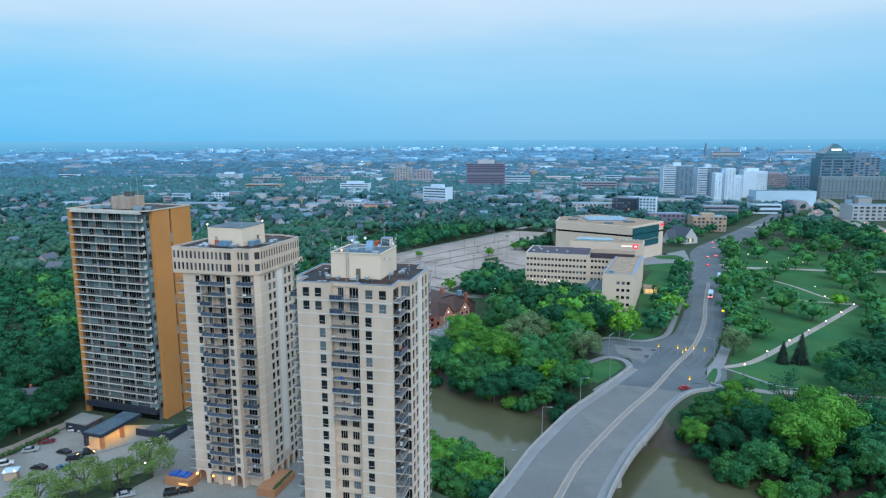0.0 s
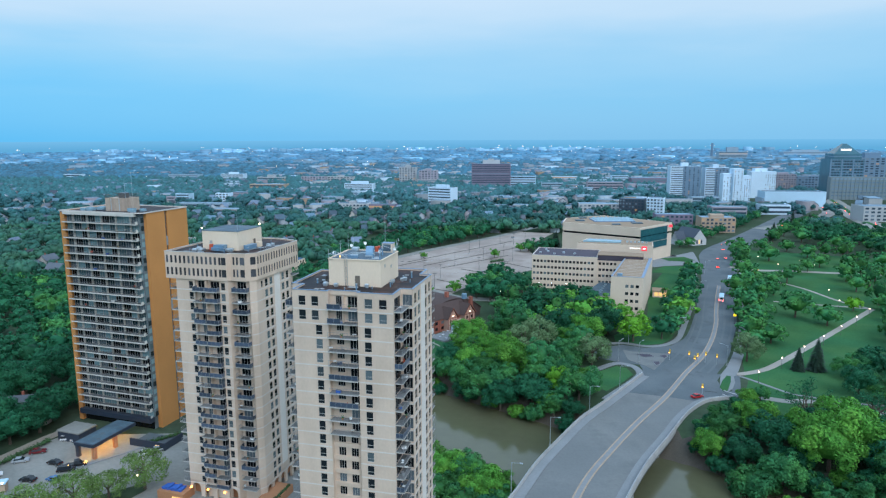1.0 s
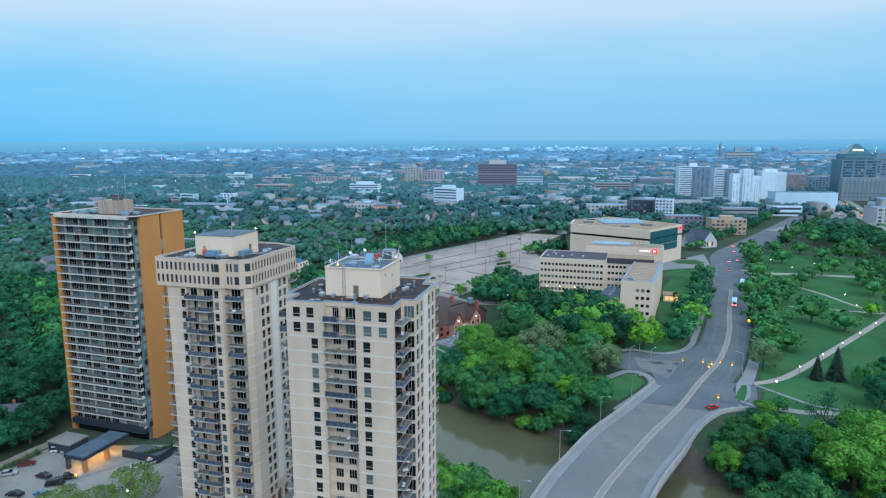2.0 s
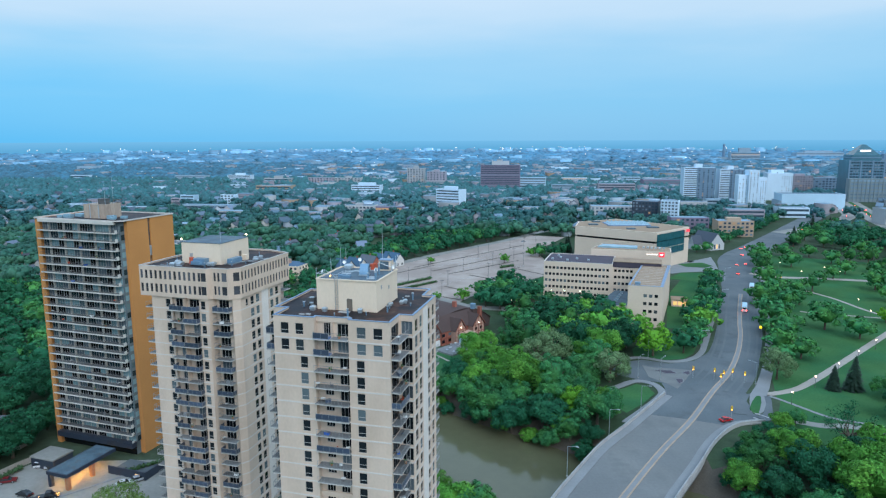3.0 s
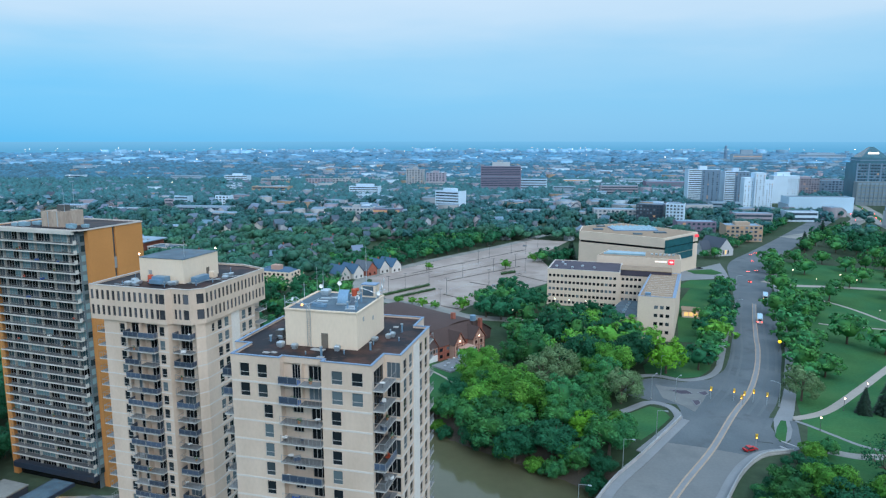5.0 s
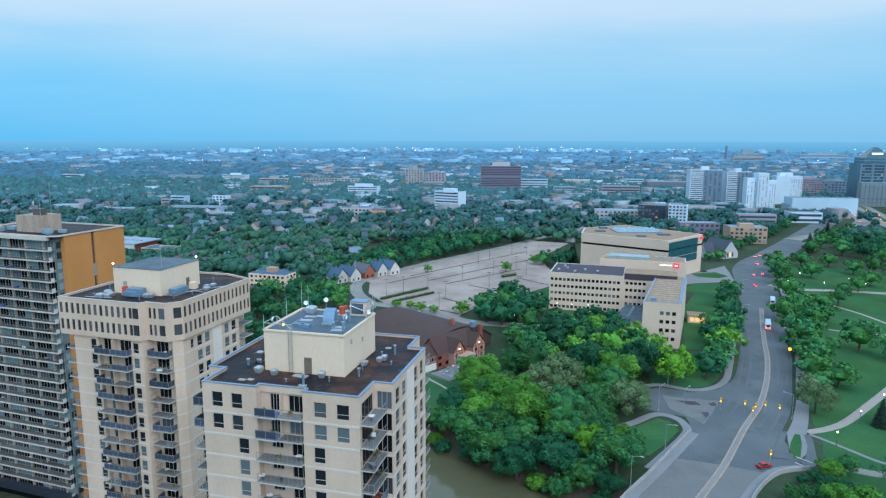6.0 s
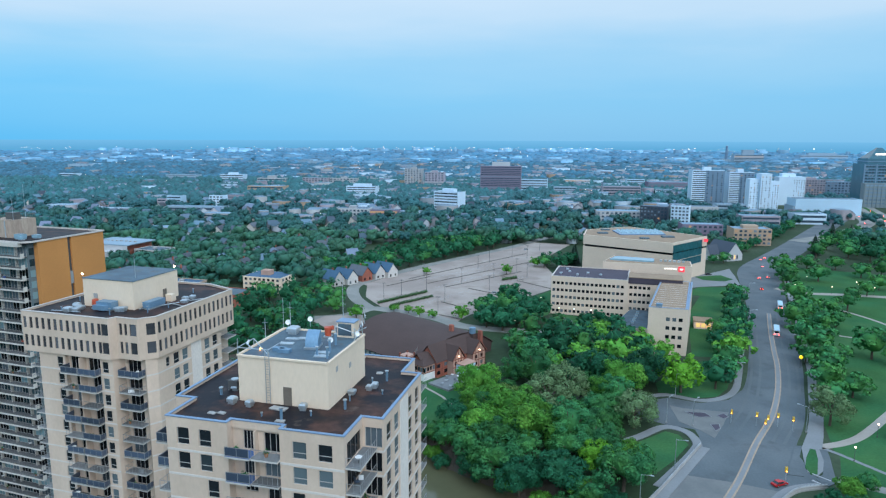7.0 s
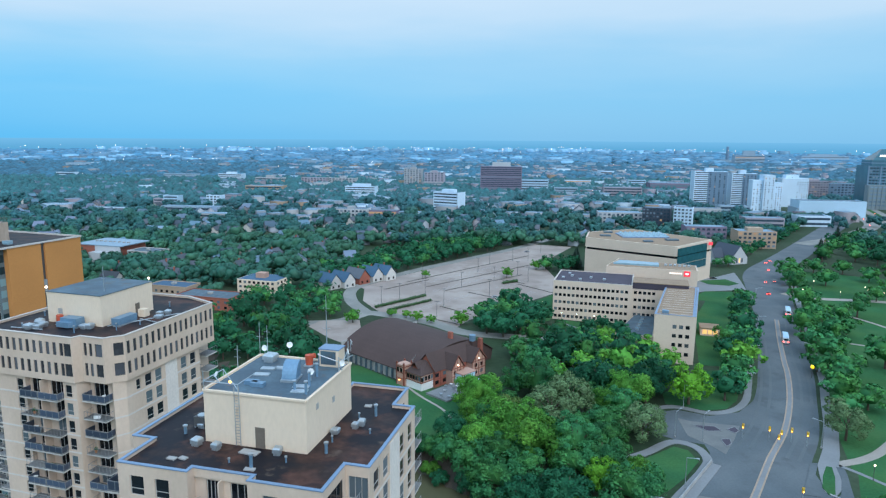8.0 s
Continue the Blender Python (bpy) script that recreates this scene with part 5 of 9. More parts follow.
arches(mid, (2.6, 0.35), (17.3, 0.35), 4, 4.3, "beige")
arches(mid, mid_low[9], mid_low[10], 5, 4.3, "beige")
MPZ = 69.3
mpent = part("penthouse", Mb().box(6.3, 6.7, MTOP - 0.5, 16.6, 17.6, MPZ - 0.05), "cream", mid, "cream machine room on the roof")
part("penthouse_roof", Mb().box(6.2, 6.6, MPZ - 0.05, 16.7, 17.7, MPZ + 0.03), "roofgrey", mpent)
part("door", Mb().box(16.58, 13.6, MTOP - 0.4, 16.66, 14.5, MTOP + 1.7), "door", mpent)
part("louvre", Mb().box(8.4, 6.64, MTOP + 1.2, 9.2, 6.72, MTOP + 2.0), "concrete", mpent)
mid_top = lambda u, v, z=MTOP - 0.3, rz=0: MID_M @ pose(u, v, z, 0, 0, rz)
duct = thing("duct_hood", mid_top(12.2, 5.4), "blue-grey box-shaped roof air unit", "duct")
part("body", Mb().box(-1.5, -0.7, 0.25, 1.5, 0.9, 1.5), "ductblue", duct)
part("cowl", Mb().prism([(-1.7, -1.3), (0.6, -1.3), (0.9, -0.7), (-1.7, -0.7)], 0.2, 1.0), "ductblue", duct)
part("base", Mb().box(-1.4, -0.6, 0, 1.4, 0.8, 0.25), "galv", duct)
redunit = thing("roof_fan", mid_top(9.4, 5.9), "rusty red exhaust fan on the roof", "fan")
part("body", Mb().tube((0, 0, 0.1), (0, 0, 1.5), 0.55, 0.5, n=10), "red", redunit)
part("base", Mb().box(-0.5, -0.5, 0, 0.5, 0.5, 0.1), "galv", redunit)
for u, v in ((7.0, 4.4), (7.9, 4.3), (8.3, 3.0), (7.0, 2.6), (14.6, 5.3), (15.3, 5.5), (20.2, 14.8), (20.8, 16.0), (21.2, 13.4), (6.2, 5.2)):
    roof_vent(mid_top(u, v, rz=mid_rnd.uniform(-10, 10)), mid_rnd.uniform(0.7, 1.2), mid_rnd.uniform(0.6, 0.9))
unit = thing("air_conditioner", mid_top(18.4, 9.2), "long grey rooftop air unit", "air conditioner")
part("body", Mb().box(-0.7, -1.9, 0.3, 0.7, 1.9, 1.3), "ductblue", unit)
part("base", Mb().box(-0.6, -1.8, 0, 0.6, 1.8, 0.3), "galv", unit)
unit = thing("air_conditioner", mid_top(18.2, 13.6), "pale cube air conditioner beside the penthouse", "air conditioner")
part("body", Mb().box(-0.6, -0.6, 0.1, 0.6, 0.6, 1.3), "cream", unit)
part("base", Mb().box(-0.5, -0.5, 0, 0.5, 0.5, 0.1), "galv", unit)
for u, v in ((5.0, 3.2), (15.0, 3.0), (19.8, 6.0), (21.0, 9.5), (17.9, 20.0), (3.0, 9.0)):
    roof_pipe(mid_top(u, v), mid_rnd.uniform(0.4, 1.0), 0.1)
antenna(mid_top(14.8, 9.4, MPZ + 0.03), 4.0)
for u, v in ((6.3, 6.8), (16.4, 17.2)):
    lamp = thing("roof_lamp", mid_top(u, v, MPZ + 0.03), "small bright lamp on the penthouse corner", "lamp", "lamps on the penthouse")
    part("stem", Mb().tube((0, 0, 0), (0, 0, 0.45), 0.04), "galv", lamp)
    part("bulb", Mb().ball((0, 0, 0.6), 0.2), "lamp_warm", lamp)

for pts in (((17.2, 7.0), (22.6, 16.5)), ((18.8, 12.0), (22.8, 11.0)), ((4.0, 2.2), (9.5, 2.6))):
    solo("roof_conduit", Mb().tube((*pts[0], 0.12), (*pts[1], 0.12), 0.09, n=6), "galv", "long pale conduit lying on the roof", "pipe", MID_M @ pose(0, 0, MTOP - 0.3), "conduits on the roof")

# ----- the far orange tower with wide balconies -----
FAR_M = pose(-117.2, 217.5, 0, 0, 0, -19.0)
far_t = thing("apartment_tower", FAR_M, "orange brick apartment tower with full-width balconies", "apartment tower")
FW, FD, FTOP = 31.6, 20.4, 69.7
FP, FROWS = 2.5, 26
part("end_wall", Mb().box(0, 0.6, 0, 0.5, FD, FTOP), "orange", far_t)
part("front_fin", Mb().box(0.0, -0.3, 0, 1.7, 0.6, FTOP), "orange", far_t)
part("end_wall", Mb().box(FW - 1.6, 2.2, 0, FW, 10.0, FTOP), "orange", far_t)
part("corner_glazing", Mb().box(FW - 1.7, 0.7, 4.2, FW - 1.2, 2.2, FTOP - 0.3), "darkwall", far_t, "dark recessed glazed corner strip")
for k in range(FROWS):
    part("corner_pane", Mb().box(FW - 1.2, 0.85, FTOP - 2.95 - FP * k, FW - 1.16, 2.1, FTOP - 1.4 - FP * k), "pane_green", far_t)
part("end_wall", Mb().box(FW - 1.6, 11.0, 0, FW, FD, FTOP), "orange", far_t)
part("slot", Mb().box(FW - 1.6, 10.0, 0, FW - 0.5, 11.0, FTOP - 0.3), "darkframe", far_t, "dark vertical slot in the brick end wall")
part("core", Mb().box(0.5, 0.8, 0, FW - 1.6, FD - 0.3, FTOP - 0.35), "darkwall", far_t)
for i in range(6):
    solo_z = 6 + i * 10.5
    part("slot_grille", Mb().box(FW - 0.5, 10.05, solo_z, FW - 0.1, 10.95, solo_z + 3.0), "rail", far_t)
far_glass = random.Random(57)
for k in range(FROWS):
    z = FTOP - 3.25 - FP * k
    part("balcony_slab", Mb().box(1.7, -0.9, z - 0.22, FW - 1.7, 0.8, z), "balcfloor", far_t)
    part("parapet", Mb().box(1.2, -1.0, z - 0.25, FW - 1.65, -0.9, z + 0.1), "slabgrey", far_t)
    part("end_parapet", Mb().box(FW - 1.7, -0.9, z - 0.22, FW - 1.55, 0.0, z + 0.85), "slabgrey", far_t)
    key = "far_rail"
    if key not in RAILS:
        RAILS[key] = railing_shape([(0, 0), (FW - 3.5, 0)], "coarse", "darkframe", 0.95)
    part("railing", RAILS[key], None, far_t, m=pose(1.7, -0.94, z + 0.1))
    for j in range(10):
        add_window(far_t, (1.7, 0.8), (FW - 1.6, 0.8), 1.45 + j * 2.82, z + 1.12, 2.76, 2.2, depth=-0.06, frame_mat="frame", pane_mat="pane_dark" if far_glass.random() < 0.5 else "pane_green", style="door")
        if j in (1, 3, 5, 7, 9):
            part("divider", Mb().box(1.7 + j * 2.82 - 0.08, 0.1, z, 1.7 + j * 2.82 + 0.08, 0.8, z + FP - 0.25), "slabgrey", far_t)
far_clut = random.Random(41)
for n in range(34):
    clutter(far_clut.uniform(2.5, FW - 3), far_clut.uniform(-0.5, 0.2), FTOP - 3.25 - FP * far_clut.randrange(1, 24) + 0.005, FAR_M, far_clut)
part("top_fascia", Mb().box(1.7, -0.95, FTOP - 0.9, FW - 2.0, 0.0, FTOP), "slabgrey", far_t)
part("roof", Mb().box(0.3, -0.4, FTOP - 0.3, FW - 0.2, FD - 0.2, FTOP - 0.05), "roofbrown", far_t)
fp = [(0.0, -0.3), (FW - 1.8, -0.6), (FW, 0.8), (FW, FD), (0.0, FD)]
part("coping", ring(fp, 0.2, 0.2, FTOP - 0.05, FTOP + 0.3), "copingpale", far_t)
fpent = part("penthouse", Mb().box(13.8, 4.5, FTOP - 0.1, 21.2, 11.0, FTOP + 4.0), "stained", far_t, "stained cream machine room on the roof")
part("rail_frame", railing_shape([(13.9, 4.6), (21.1, 4.6), (21.1, 10.9), (13.9, 10.9), (13.9, 4.6)], "bars", "door"), None, fpent, m=pose(0, 0, FTOP + 4.0))
part("unit", Mb().box(17.6, 6.2, FTOP + 4.0, 20.2, 8.0, FTOP + 5.6), "darkframe", fpent)
for s in (16.2, 19.4):
    part("pipe", Mb().tube((s, 4.42, FTOP), (s, 4.42, FTOP + 3.9), 0.12), "galv", fpent)
far_top = lambda u, v, rz=0: FAR_M @ pose(u, v, FTOP - 0.05, 0, 0, rz)
far_rnd = random.Random(3)
for u, v, w, d, h in ((9.5, 3.0, 2.4, 1.6, 1.2), (7.0, 2.5, 1.8, 1.2, 0.9), (24.5, 4.0, 2.2, 1.5, 1.2), (27.0, 6.0, 1.6, 1.2, 0.9), (26.0, 3.0, 1.4, 1.0, 0.7), (10.5, 6.5, 3.0, 2.0, 1.0)):
    t = thing("roof_unit", far_top(u, v, far_rnd.uniform(-5, 5)), "pale metal ventilation unit on the roof", "air unit", "units on the roof")
    part("body", Mb().box(-w / 2, -d / 2, 0.2, w / 2, d / 2, h), "skylight", t)
    part("base", Mb().box(-w / 2 + 0.1, -d / 2 + 0.1, 0, w / 2 - 0.1, d / 2 - 0.1, 0.2), "galv", t)
antenna(far_top(20.5, 9.0) @ pose(0, 0, 4.05), 8.0)
antenna(far_top(21.3, 5.2) @ pose(0, 0, 4.05), 6.0)
# base with canopies
part("base_fascia", Mb().box(1.4, -1.3, 2.6, FW - 1.4, 0.5, 4.2), "darknavy", far_t, "dark navy fascia above the entrance floor")
part("lobby", Mb().box(2.0, 0.5, 0, FW - 1.8, 1.9, 2.6), "pane_dark", far_t)
canopy = thing("entrance_canopy", pose(-98.6, 195.8, 0, 0, 0, -19), "dark flat entrance canopy with warm lights below", "canopy")
part("roof", Mb().box(-3.6, -7.6, 3.7, 3.6, 9.0, 4.6), "darknavy", canopy)
part("roof_top", Mb().box(-3.2, -7.2, 4.6, 3.2, 8.8, 4.65), "roofgrey", canopy)
part("soffit", Mb().box(-3.4, -7.4, 3.62, 3.4, 8.8, 3.7), "soffit", canopy)
for x in (-3.0, 3.0):
    for y in (-6.8, 1.0):
        part("column", Mb().box(x - 0.5, y - 0.5, 0, x + 0.5, y + 0.5, 3.65), "darknavy" if x < 0 else "planter", canopy)
for y in (-5.5, -2.0, 1.5, 5.0):
    part("lamp", Mb().box(-0.5, y - 0.5, 3.54, 0.5, y + 0.5, 3.61), "lamp_canopy", canopy, "glowing warm ceiling lamp")
low = thing("garage_entrance", pose(-110.6, 202.5, 0, 0, 0, -19), "low dark flat-roofed garage entrance", "garage")
part("wall", Mb().box(-4.2, -3, 0, 4.2, 3.5, 3.0), "darknavy", low)
part("roof", Mb().box(-4.4, -3.2, 3.0, 4.4, 3.7, 3.4), "lotsouth", low)
ramp = thing("terrace", pose(-86.5, 198.5, 0, 0, 0, -19), "dark walled terrace with planting beside the entrance", "terrace")
part("wall", Mb().box(-4.5, -3.0, 0, 8.5, -2.6, 2.3), "darknavy", ramp)
part("wall", Mb().box(8.1, -2.6, 0, 8.5, 5, 2.3), "darknavy", ramp)
part("floor", Mb().box(-4.5, -2.6, 0, 8.1, 5, 0.5), "asphalt", ramp)
part("lamp", Mb().box(5.0, -3.08, 1.2, 6.5, -3.02, 1.5), "lamp_amber", ramp, "glowing warm lamp strip")

# ---------- offices ----------
OFF_M = pose(62.2, 408.8, 0, 0, 0, -17.5)
office = thing("office_building", OFF_M, "beige stone office building with rows of square windows", "office building")
OH = 20.4


def office_rows(length, n_rows, top, pitch, step, w=1.5, h=1.5, start=1.2, end=0.8):
    n = int((length - start - end) / step) + 1
    return [(start + j * step, top - pitch * k, w, h) for k in range(n_rows) for j in range(n)]


# main range, wing towards the park, low court roof
main = [(0, 0), (39.5, 0), (39.5, 29), (0, 29)]
for i in range(4):
    p, q = main[i], main[(i + 1) % 4]
    rows = office_rows(39.5, 5, OH - 3.4, 3.75, 2.2, start=1.5) if i == 0 else []
    face(office, p, q, 0, OH, rows, "office", pane_mat="pane_dark", frame_mat="darkframe", style="plain")
part("roof", Mb().prism(grown(main, -0.05), OH - 0.5, OH + 0.02), "purpleroof", office, "dark purple-grey flat roof")
parapet(office, main, OH, OH + 0.25, 0.6, "office", "copingpale")
link = [(39.5, 1.6), (52.0, 1.6), (52.0, 30), (39.5, 30)]
face(office, link[0], link[1], 0, OH - 1.5, office_rows(12.5, 5, OH - 3.6, 3.75, 2.2, start=1.5), "office", pane_mat="pane_dark", frame_mat="darkframe", style="plain")
part("roof", Mb().prism([(39.5, 1.2), (66.0, 1.2), (66, 14), (39.5, 14)], OH - 1.5, OH + 1.6), "purpleroof", office, "dark sloped purple-grey roof band")
part("roof_rim", Mb().box(39.5, 0.9, OH + 1.6, 66.2, 14.2, OH + 1.9), "officeroof", office)
wing = [(49.8, -53.5), (66.2, -53.5), (71.0, 6.0), (55.5, 6.0)]
for i in range(4):
    p, q = wing[i], wing[(i + 1) % 4]
    rows = [(8.2 + j * 2.6, OH - 4.6 - 3.9 * k, 1.6, 1.6) for k in range(4) for j in range(3)] if i == 0 else []
    face(office, p, q, 0, OH, rows, "office", pane_mat="pane_dark", frame_mat="darkframe", style="plain")
part("roof", Mb().prism(grown(wing, -0.05), OH - 0.5, OH + 0.02), "officeroof", office, "brown gravel flat roof")
parapet(office, wing, OH, OH + 0.3, 0.7, "office", "coping")
for j in range(12):
    y = -50 + j * 4.3
    part("roof_seam", Mb().box(51.5 + (y + 53.5) * 0.09, y, OH - 0.1, 65.0 + (y + 53.5) * 0.075, y + 0.25, OH + 0.08), "copingpale", office)
part("roof_gutter", Mb().prism([(64.9, -52.5), (65.6, -52.5), (69.9, 5), (69.2, 5)], OH - 0.12, OH + 0.2), "coping", office)
part("court_roof", Mb().prism([(33.5, -34), (50.0, -34), (52, 1.5), (41.0, 1.5)], 0, 5.2), "office", office, "grey flat roof of the low court building")
part("court_deck", Mb().prism([(33.9, -33.6), (49.6, -33.6), (51.6, 1.1), (41.2, 1.1)], 5.2, 5.3), "roofgrey", office)
for j in range(5):
    t = thing("roof_vent", OFF_M @ pose(43 + j * 0.5, -26 + j * 5, 5.3), "pale square metal vent hood on the roof", "vent", "vents on the roof")
    part("hood", Mb().box(-0.7, -0.7, 0, 0.7, 0.7, 0.9), "galv", t)
    part("cap", Mb().box(-0.8, -0.8, 0.9, 0.8, 0.8, 1.0), "skylight", t)
for u, v in ((4, 8), (8, 14), (13, 6), (18, 12), (25, 9), (6, 20)):
    roof_vent(OFF_M @ pose(u, v, OH + 0.02), 1.4, 1.0)
unit = thing("roof_unit", OFF_M @ pose(54.2, -50, OH + 0.02), "blue-white roof fan unit on the wing", "air unit")
part("body", Mb().box(-1.3, -0.9, 0.2, 1.3, 0.9, 1.4), "ductblue", unit)
part("base", Mb().box(-1.0, -0.7, 0, 1.0, 0.7, 0.2), "galv", unit)
pav = thing("entrance_pavilion", OFF_M @ pose(72.0, -3.0, 0), "small flat-roofed pavilion with warm lit windows", "pavilion")
part("body", Mb().box(0, -4, 0, 8.5, 4.5, 3.6), "office", pav)
part("roof", Mb().box(-0.3, -4.3, 3.6, 8.8, 4.8, 4.0), "officeroof", pav)
for j in range(3):
    part("window", Mb().box(1.0 + j * 2.4, -4.06, 0.9, 2.9 + j * 2.4, -4.0, 3.0), "lamp_amber", pav, "warm lit window")
# mid block with the red square sign
mid_off = [(24.5, 30.5), (71.8, 30.5), (71.8, 47.0), (30.0, 56.0)]
part("mid_block", Mb().prism(mid_off, 0, 24.3), "office", office)
part("mid_roof", Mb().prism([(25.1, 31.1), (71.2, 31.1), (71.2, 46.4), (30.4, 55.2)], 24.3, 24.4), "officeroof", office)
part("mid_skylight", Mb().prism([(28, 36), (52, 36), (52, 44), (31, 46)], 24.4, 25.3), "skylight", office)
for j in range(6):
    part("roof_unit", Mb().box(55 + j * 2.4, 40, 24.4, 56.4 + j * 2.4, 41.6, 25.3), "galv", office)
sign = thing("sign", OFF_M @ pose(0, 0, 0), "glowing red square sign with pale bars", "sign")
part("panel", Mb().box(64.8, 30.3, 20.9, 68.0, 30.46, 23.8), "sign_red", sign, "red square panel")
part("emblem", Mb().box(65.6, 30.2, 21.9, 67.2, 30.3, 22.8), "lamp_sign", sign, "plain white emblem shape")
for j in range(6):
    part("letter_bar", Mb().box(57.6 + j * 1.1, 30.25, 22.0, 58.4 + j * 1.1, 30.42, 22.7), "lamp_sign", sign, "plain white bar")
# the tall stepped block behind
tall_pts = [(103.0, 521.7), (152.4, 483.4), (187.0, 514.8), (147.0, 565.0), (110.8, 549.0)]
tall = thing("office_block", pose(0, 0, 0), "broad beige office block with ribbon windows and glass corner", "office building")
TH = 26.4
for (z0, z1) in ((0, 18.4), (20.0, TH)):
    part("wall", Mb().prism(tall_pts, z0, z1), "office", tall)
inner = [(104.2, 522.2), (152.4, 484.9), (185.4, 515.0), (146.8, 563.4), (111.6, 548.0)]
part("ribbon_glass", Mb().prism(inner, 18.4, 20.0), "pane_dark", tall, "dark ribbon window")
d0 = Vector((152.4 - 103.0, 483.4 - 521.7)).normalized()
for j in range(11):
    c = Vector((111.0, 516.3)) + d0 * (3.4 * j) + Vector((d0.y, -d0.x)) * 0.35
    if j < 10:
        part("lit_window", Mb().obox(c + d0 * 0.15, c + d0 * 3.2, 0.06, 10.6, 14.2), "lamp_amber" if j in (3, 5, 6, 8, 10) else "pane", tall, "warm lit office window" if j in (3, 5, 6, 8, 10) else "")
    part("mullion", Mb().obox(c - d0 * 0.1, c + d0 * 0.1, 0.3, 10.4, 14.4), "office", tall)
d1 = Vector((187.0 - 152.4, 514.8 - 483.4)).normalized()
gl0, gl1 = Vector((152.4, 483.4)) - d0 * 2, Vector((152.4, 483.4)) + d1 * 40
n1 = Vector((d1.y, -d1.x))
for j in range(12):
    for z0, z1 in ((9.6, 14.4), (14.8, 19.6), (20.0, 25.0)):
        a = Vector((152.6, 483.6)) + d1 * (3.25 * j + 0.1) + n1 * 0.35
        part("pane", Mb().obox(a, a + d1 * 3.1, 0.05, z0, z1), "tealglass", tall, "teal mirror glass pane")
part("roof", Mb().prism(inner, TH - 0.2, TH + 0.05), "officeroof", tall)
part("skylight_base", Mb().box(128, 520, TH, 160, 540, TH + 0.8), "coping", tall)
for j in range(9):
    for i in range(4):
        x, y = 129.5 + j * 3.4, 521.5 + i * 4.6
        b = Mb()
        b.v = [(x, y, TH + 0.8), (x + 3, y, TH + 0.8), (x + 3, y + 4, TH + 0.8), (x, y + 4, TH + 0.8), (x + 1.5, y + 2, TH + 2.4)]
        b.f, b.mi = [(0, 1, 4), (1, 2, 4), (2, 3, 4), (3, 0, 4)], [0] * 4
        part("skylight", b, "skylight", tall)
for x, y, s in ((118, 528, 3.5), (140, 503, 3), (158, 510, 4), (124, 545, 3)):
    part("roof_unit", Mb().box(x - s, y - s * 0.6, TH, x + s, y + s * 0.6, TH + 0.9), "roofgrey", tall)
part("roof_sign", Mb().box(183.0, 509.6, 23.4, 185.6, 510.0, 25.4), "sign_red", tall, "small red square sign")

# ---------- curling clubhouse ----------
CLUB_M = pose(-8.6, 315.2, 0, 0, 0, -44.0)
club = thing("clubhouse", CLUB_M, "long brown barrel-roofed rink with half-timbered clubhouse", "clubhouse")
CL, CWID, CE, CA = 42.0, 45.0, 4.4, 12.6
part("wall", Mb().box(-CL, 0.3, 0, -CL + 0.4, CWID - 0.3, CE + 3), "concrete", club)
part("wall", Mb().box(-CL, 0, 0, 0, 0.4, CE), "concrete", club, "grey rendered rink side wall")
part("wall", Mb().box(-CL, CWID - 0.4, 0, 0, CWID, CE), "concrete", club)
for j in range(13):
    part("buttress", Mb().prism([(-CL + 1 + j * 3.2, -0.7), (-CL + 1.7 + j * 3.2, -0.7), (-CL + 1.7 + j * 3.2, 0), (-CL + 1 + j * 3.2, 0)], 0, CE - 0.5), "roofgrey", club)
rb = Mb()
arc = []
for i in range(19):
    t = i / 18
    arc.append((-0.6 + (CWID + 1.2) * t, CE + (CA - CE) * (1 - abs(2 * t - 1) ** 2.1)))
for (y0, z0), (y1, z1) in zip(arc, arc[1:]):
    rb.quad((-CL - 0.6, y0, z0), (4.6, y0, z0), (4.6, y1, z1), (-CL - 0.6, y1, z1))
    rb.quad((-CL - 0.6, y0, z0 - 0.3), (-CL - 0.6, y1, z1 - 0.3), (4.6, y1, z1 - 0.3), (4.6, y0, z0 - 0.3))
    for x in (-CL - 0.6, 4.6):
        rb.quad((x, y0, z0 - 0.3), (x, y1, z1 - 0.3), (x, y1, z1), (x, y0, z0))
rb.quad((-CL - 0.6, arc[0][0], CE - 0.3), (4.6, arc[0][0], CE - 0.3), (4.6, arc[0][0], CE), (-CL - 0.6, arc[0][0], CE))
part("barrel_roof", rb, "clubroof", club, "brown shingled barrel roof")
gw = Mb()
gw.poly([(-CL, y, z - 0.35) for y, z in arc] + [(-CL, CWID, 0), (-CL, 0, 0)])
gw.poly([(3.9, y, z - 0.35) for y, z in arc][::-1] + [(3.9, 0, 0), (3.9, CWID, 0)])
part("gable_wall", gw, "clubroof", club)


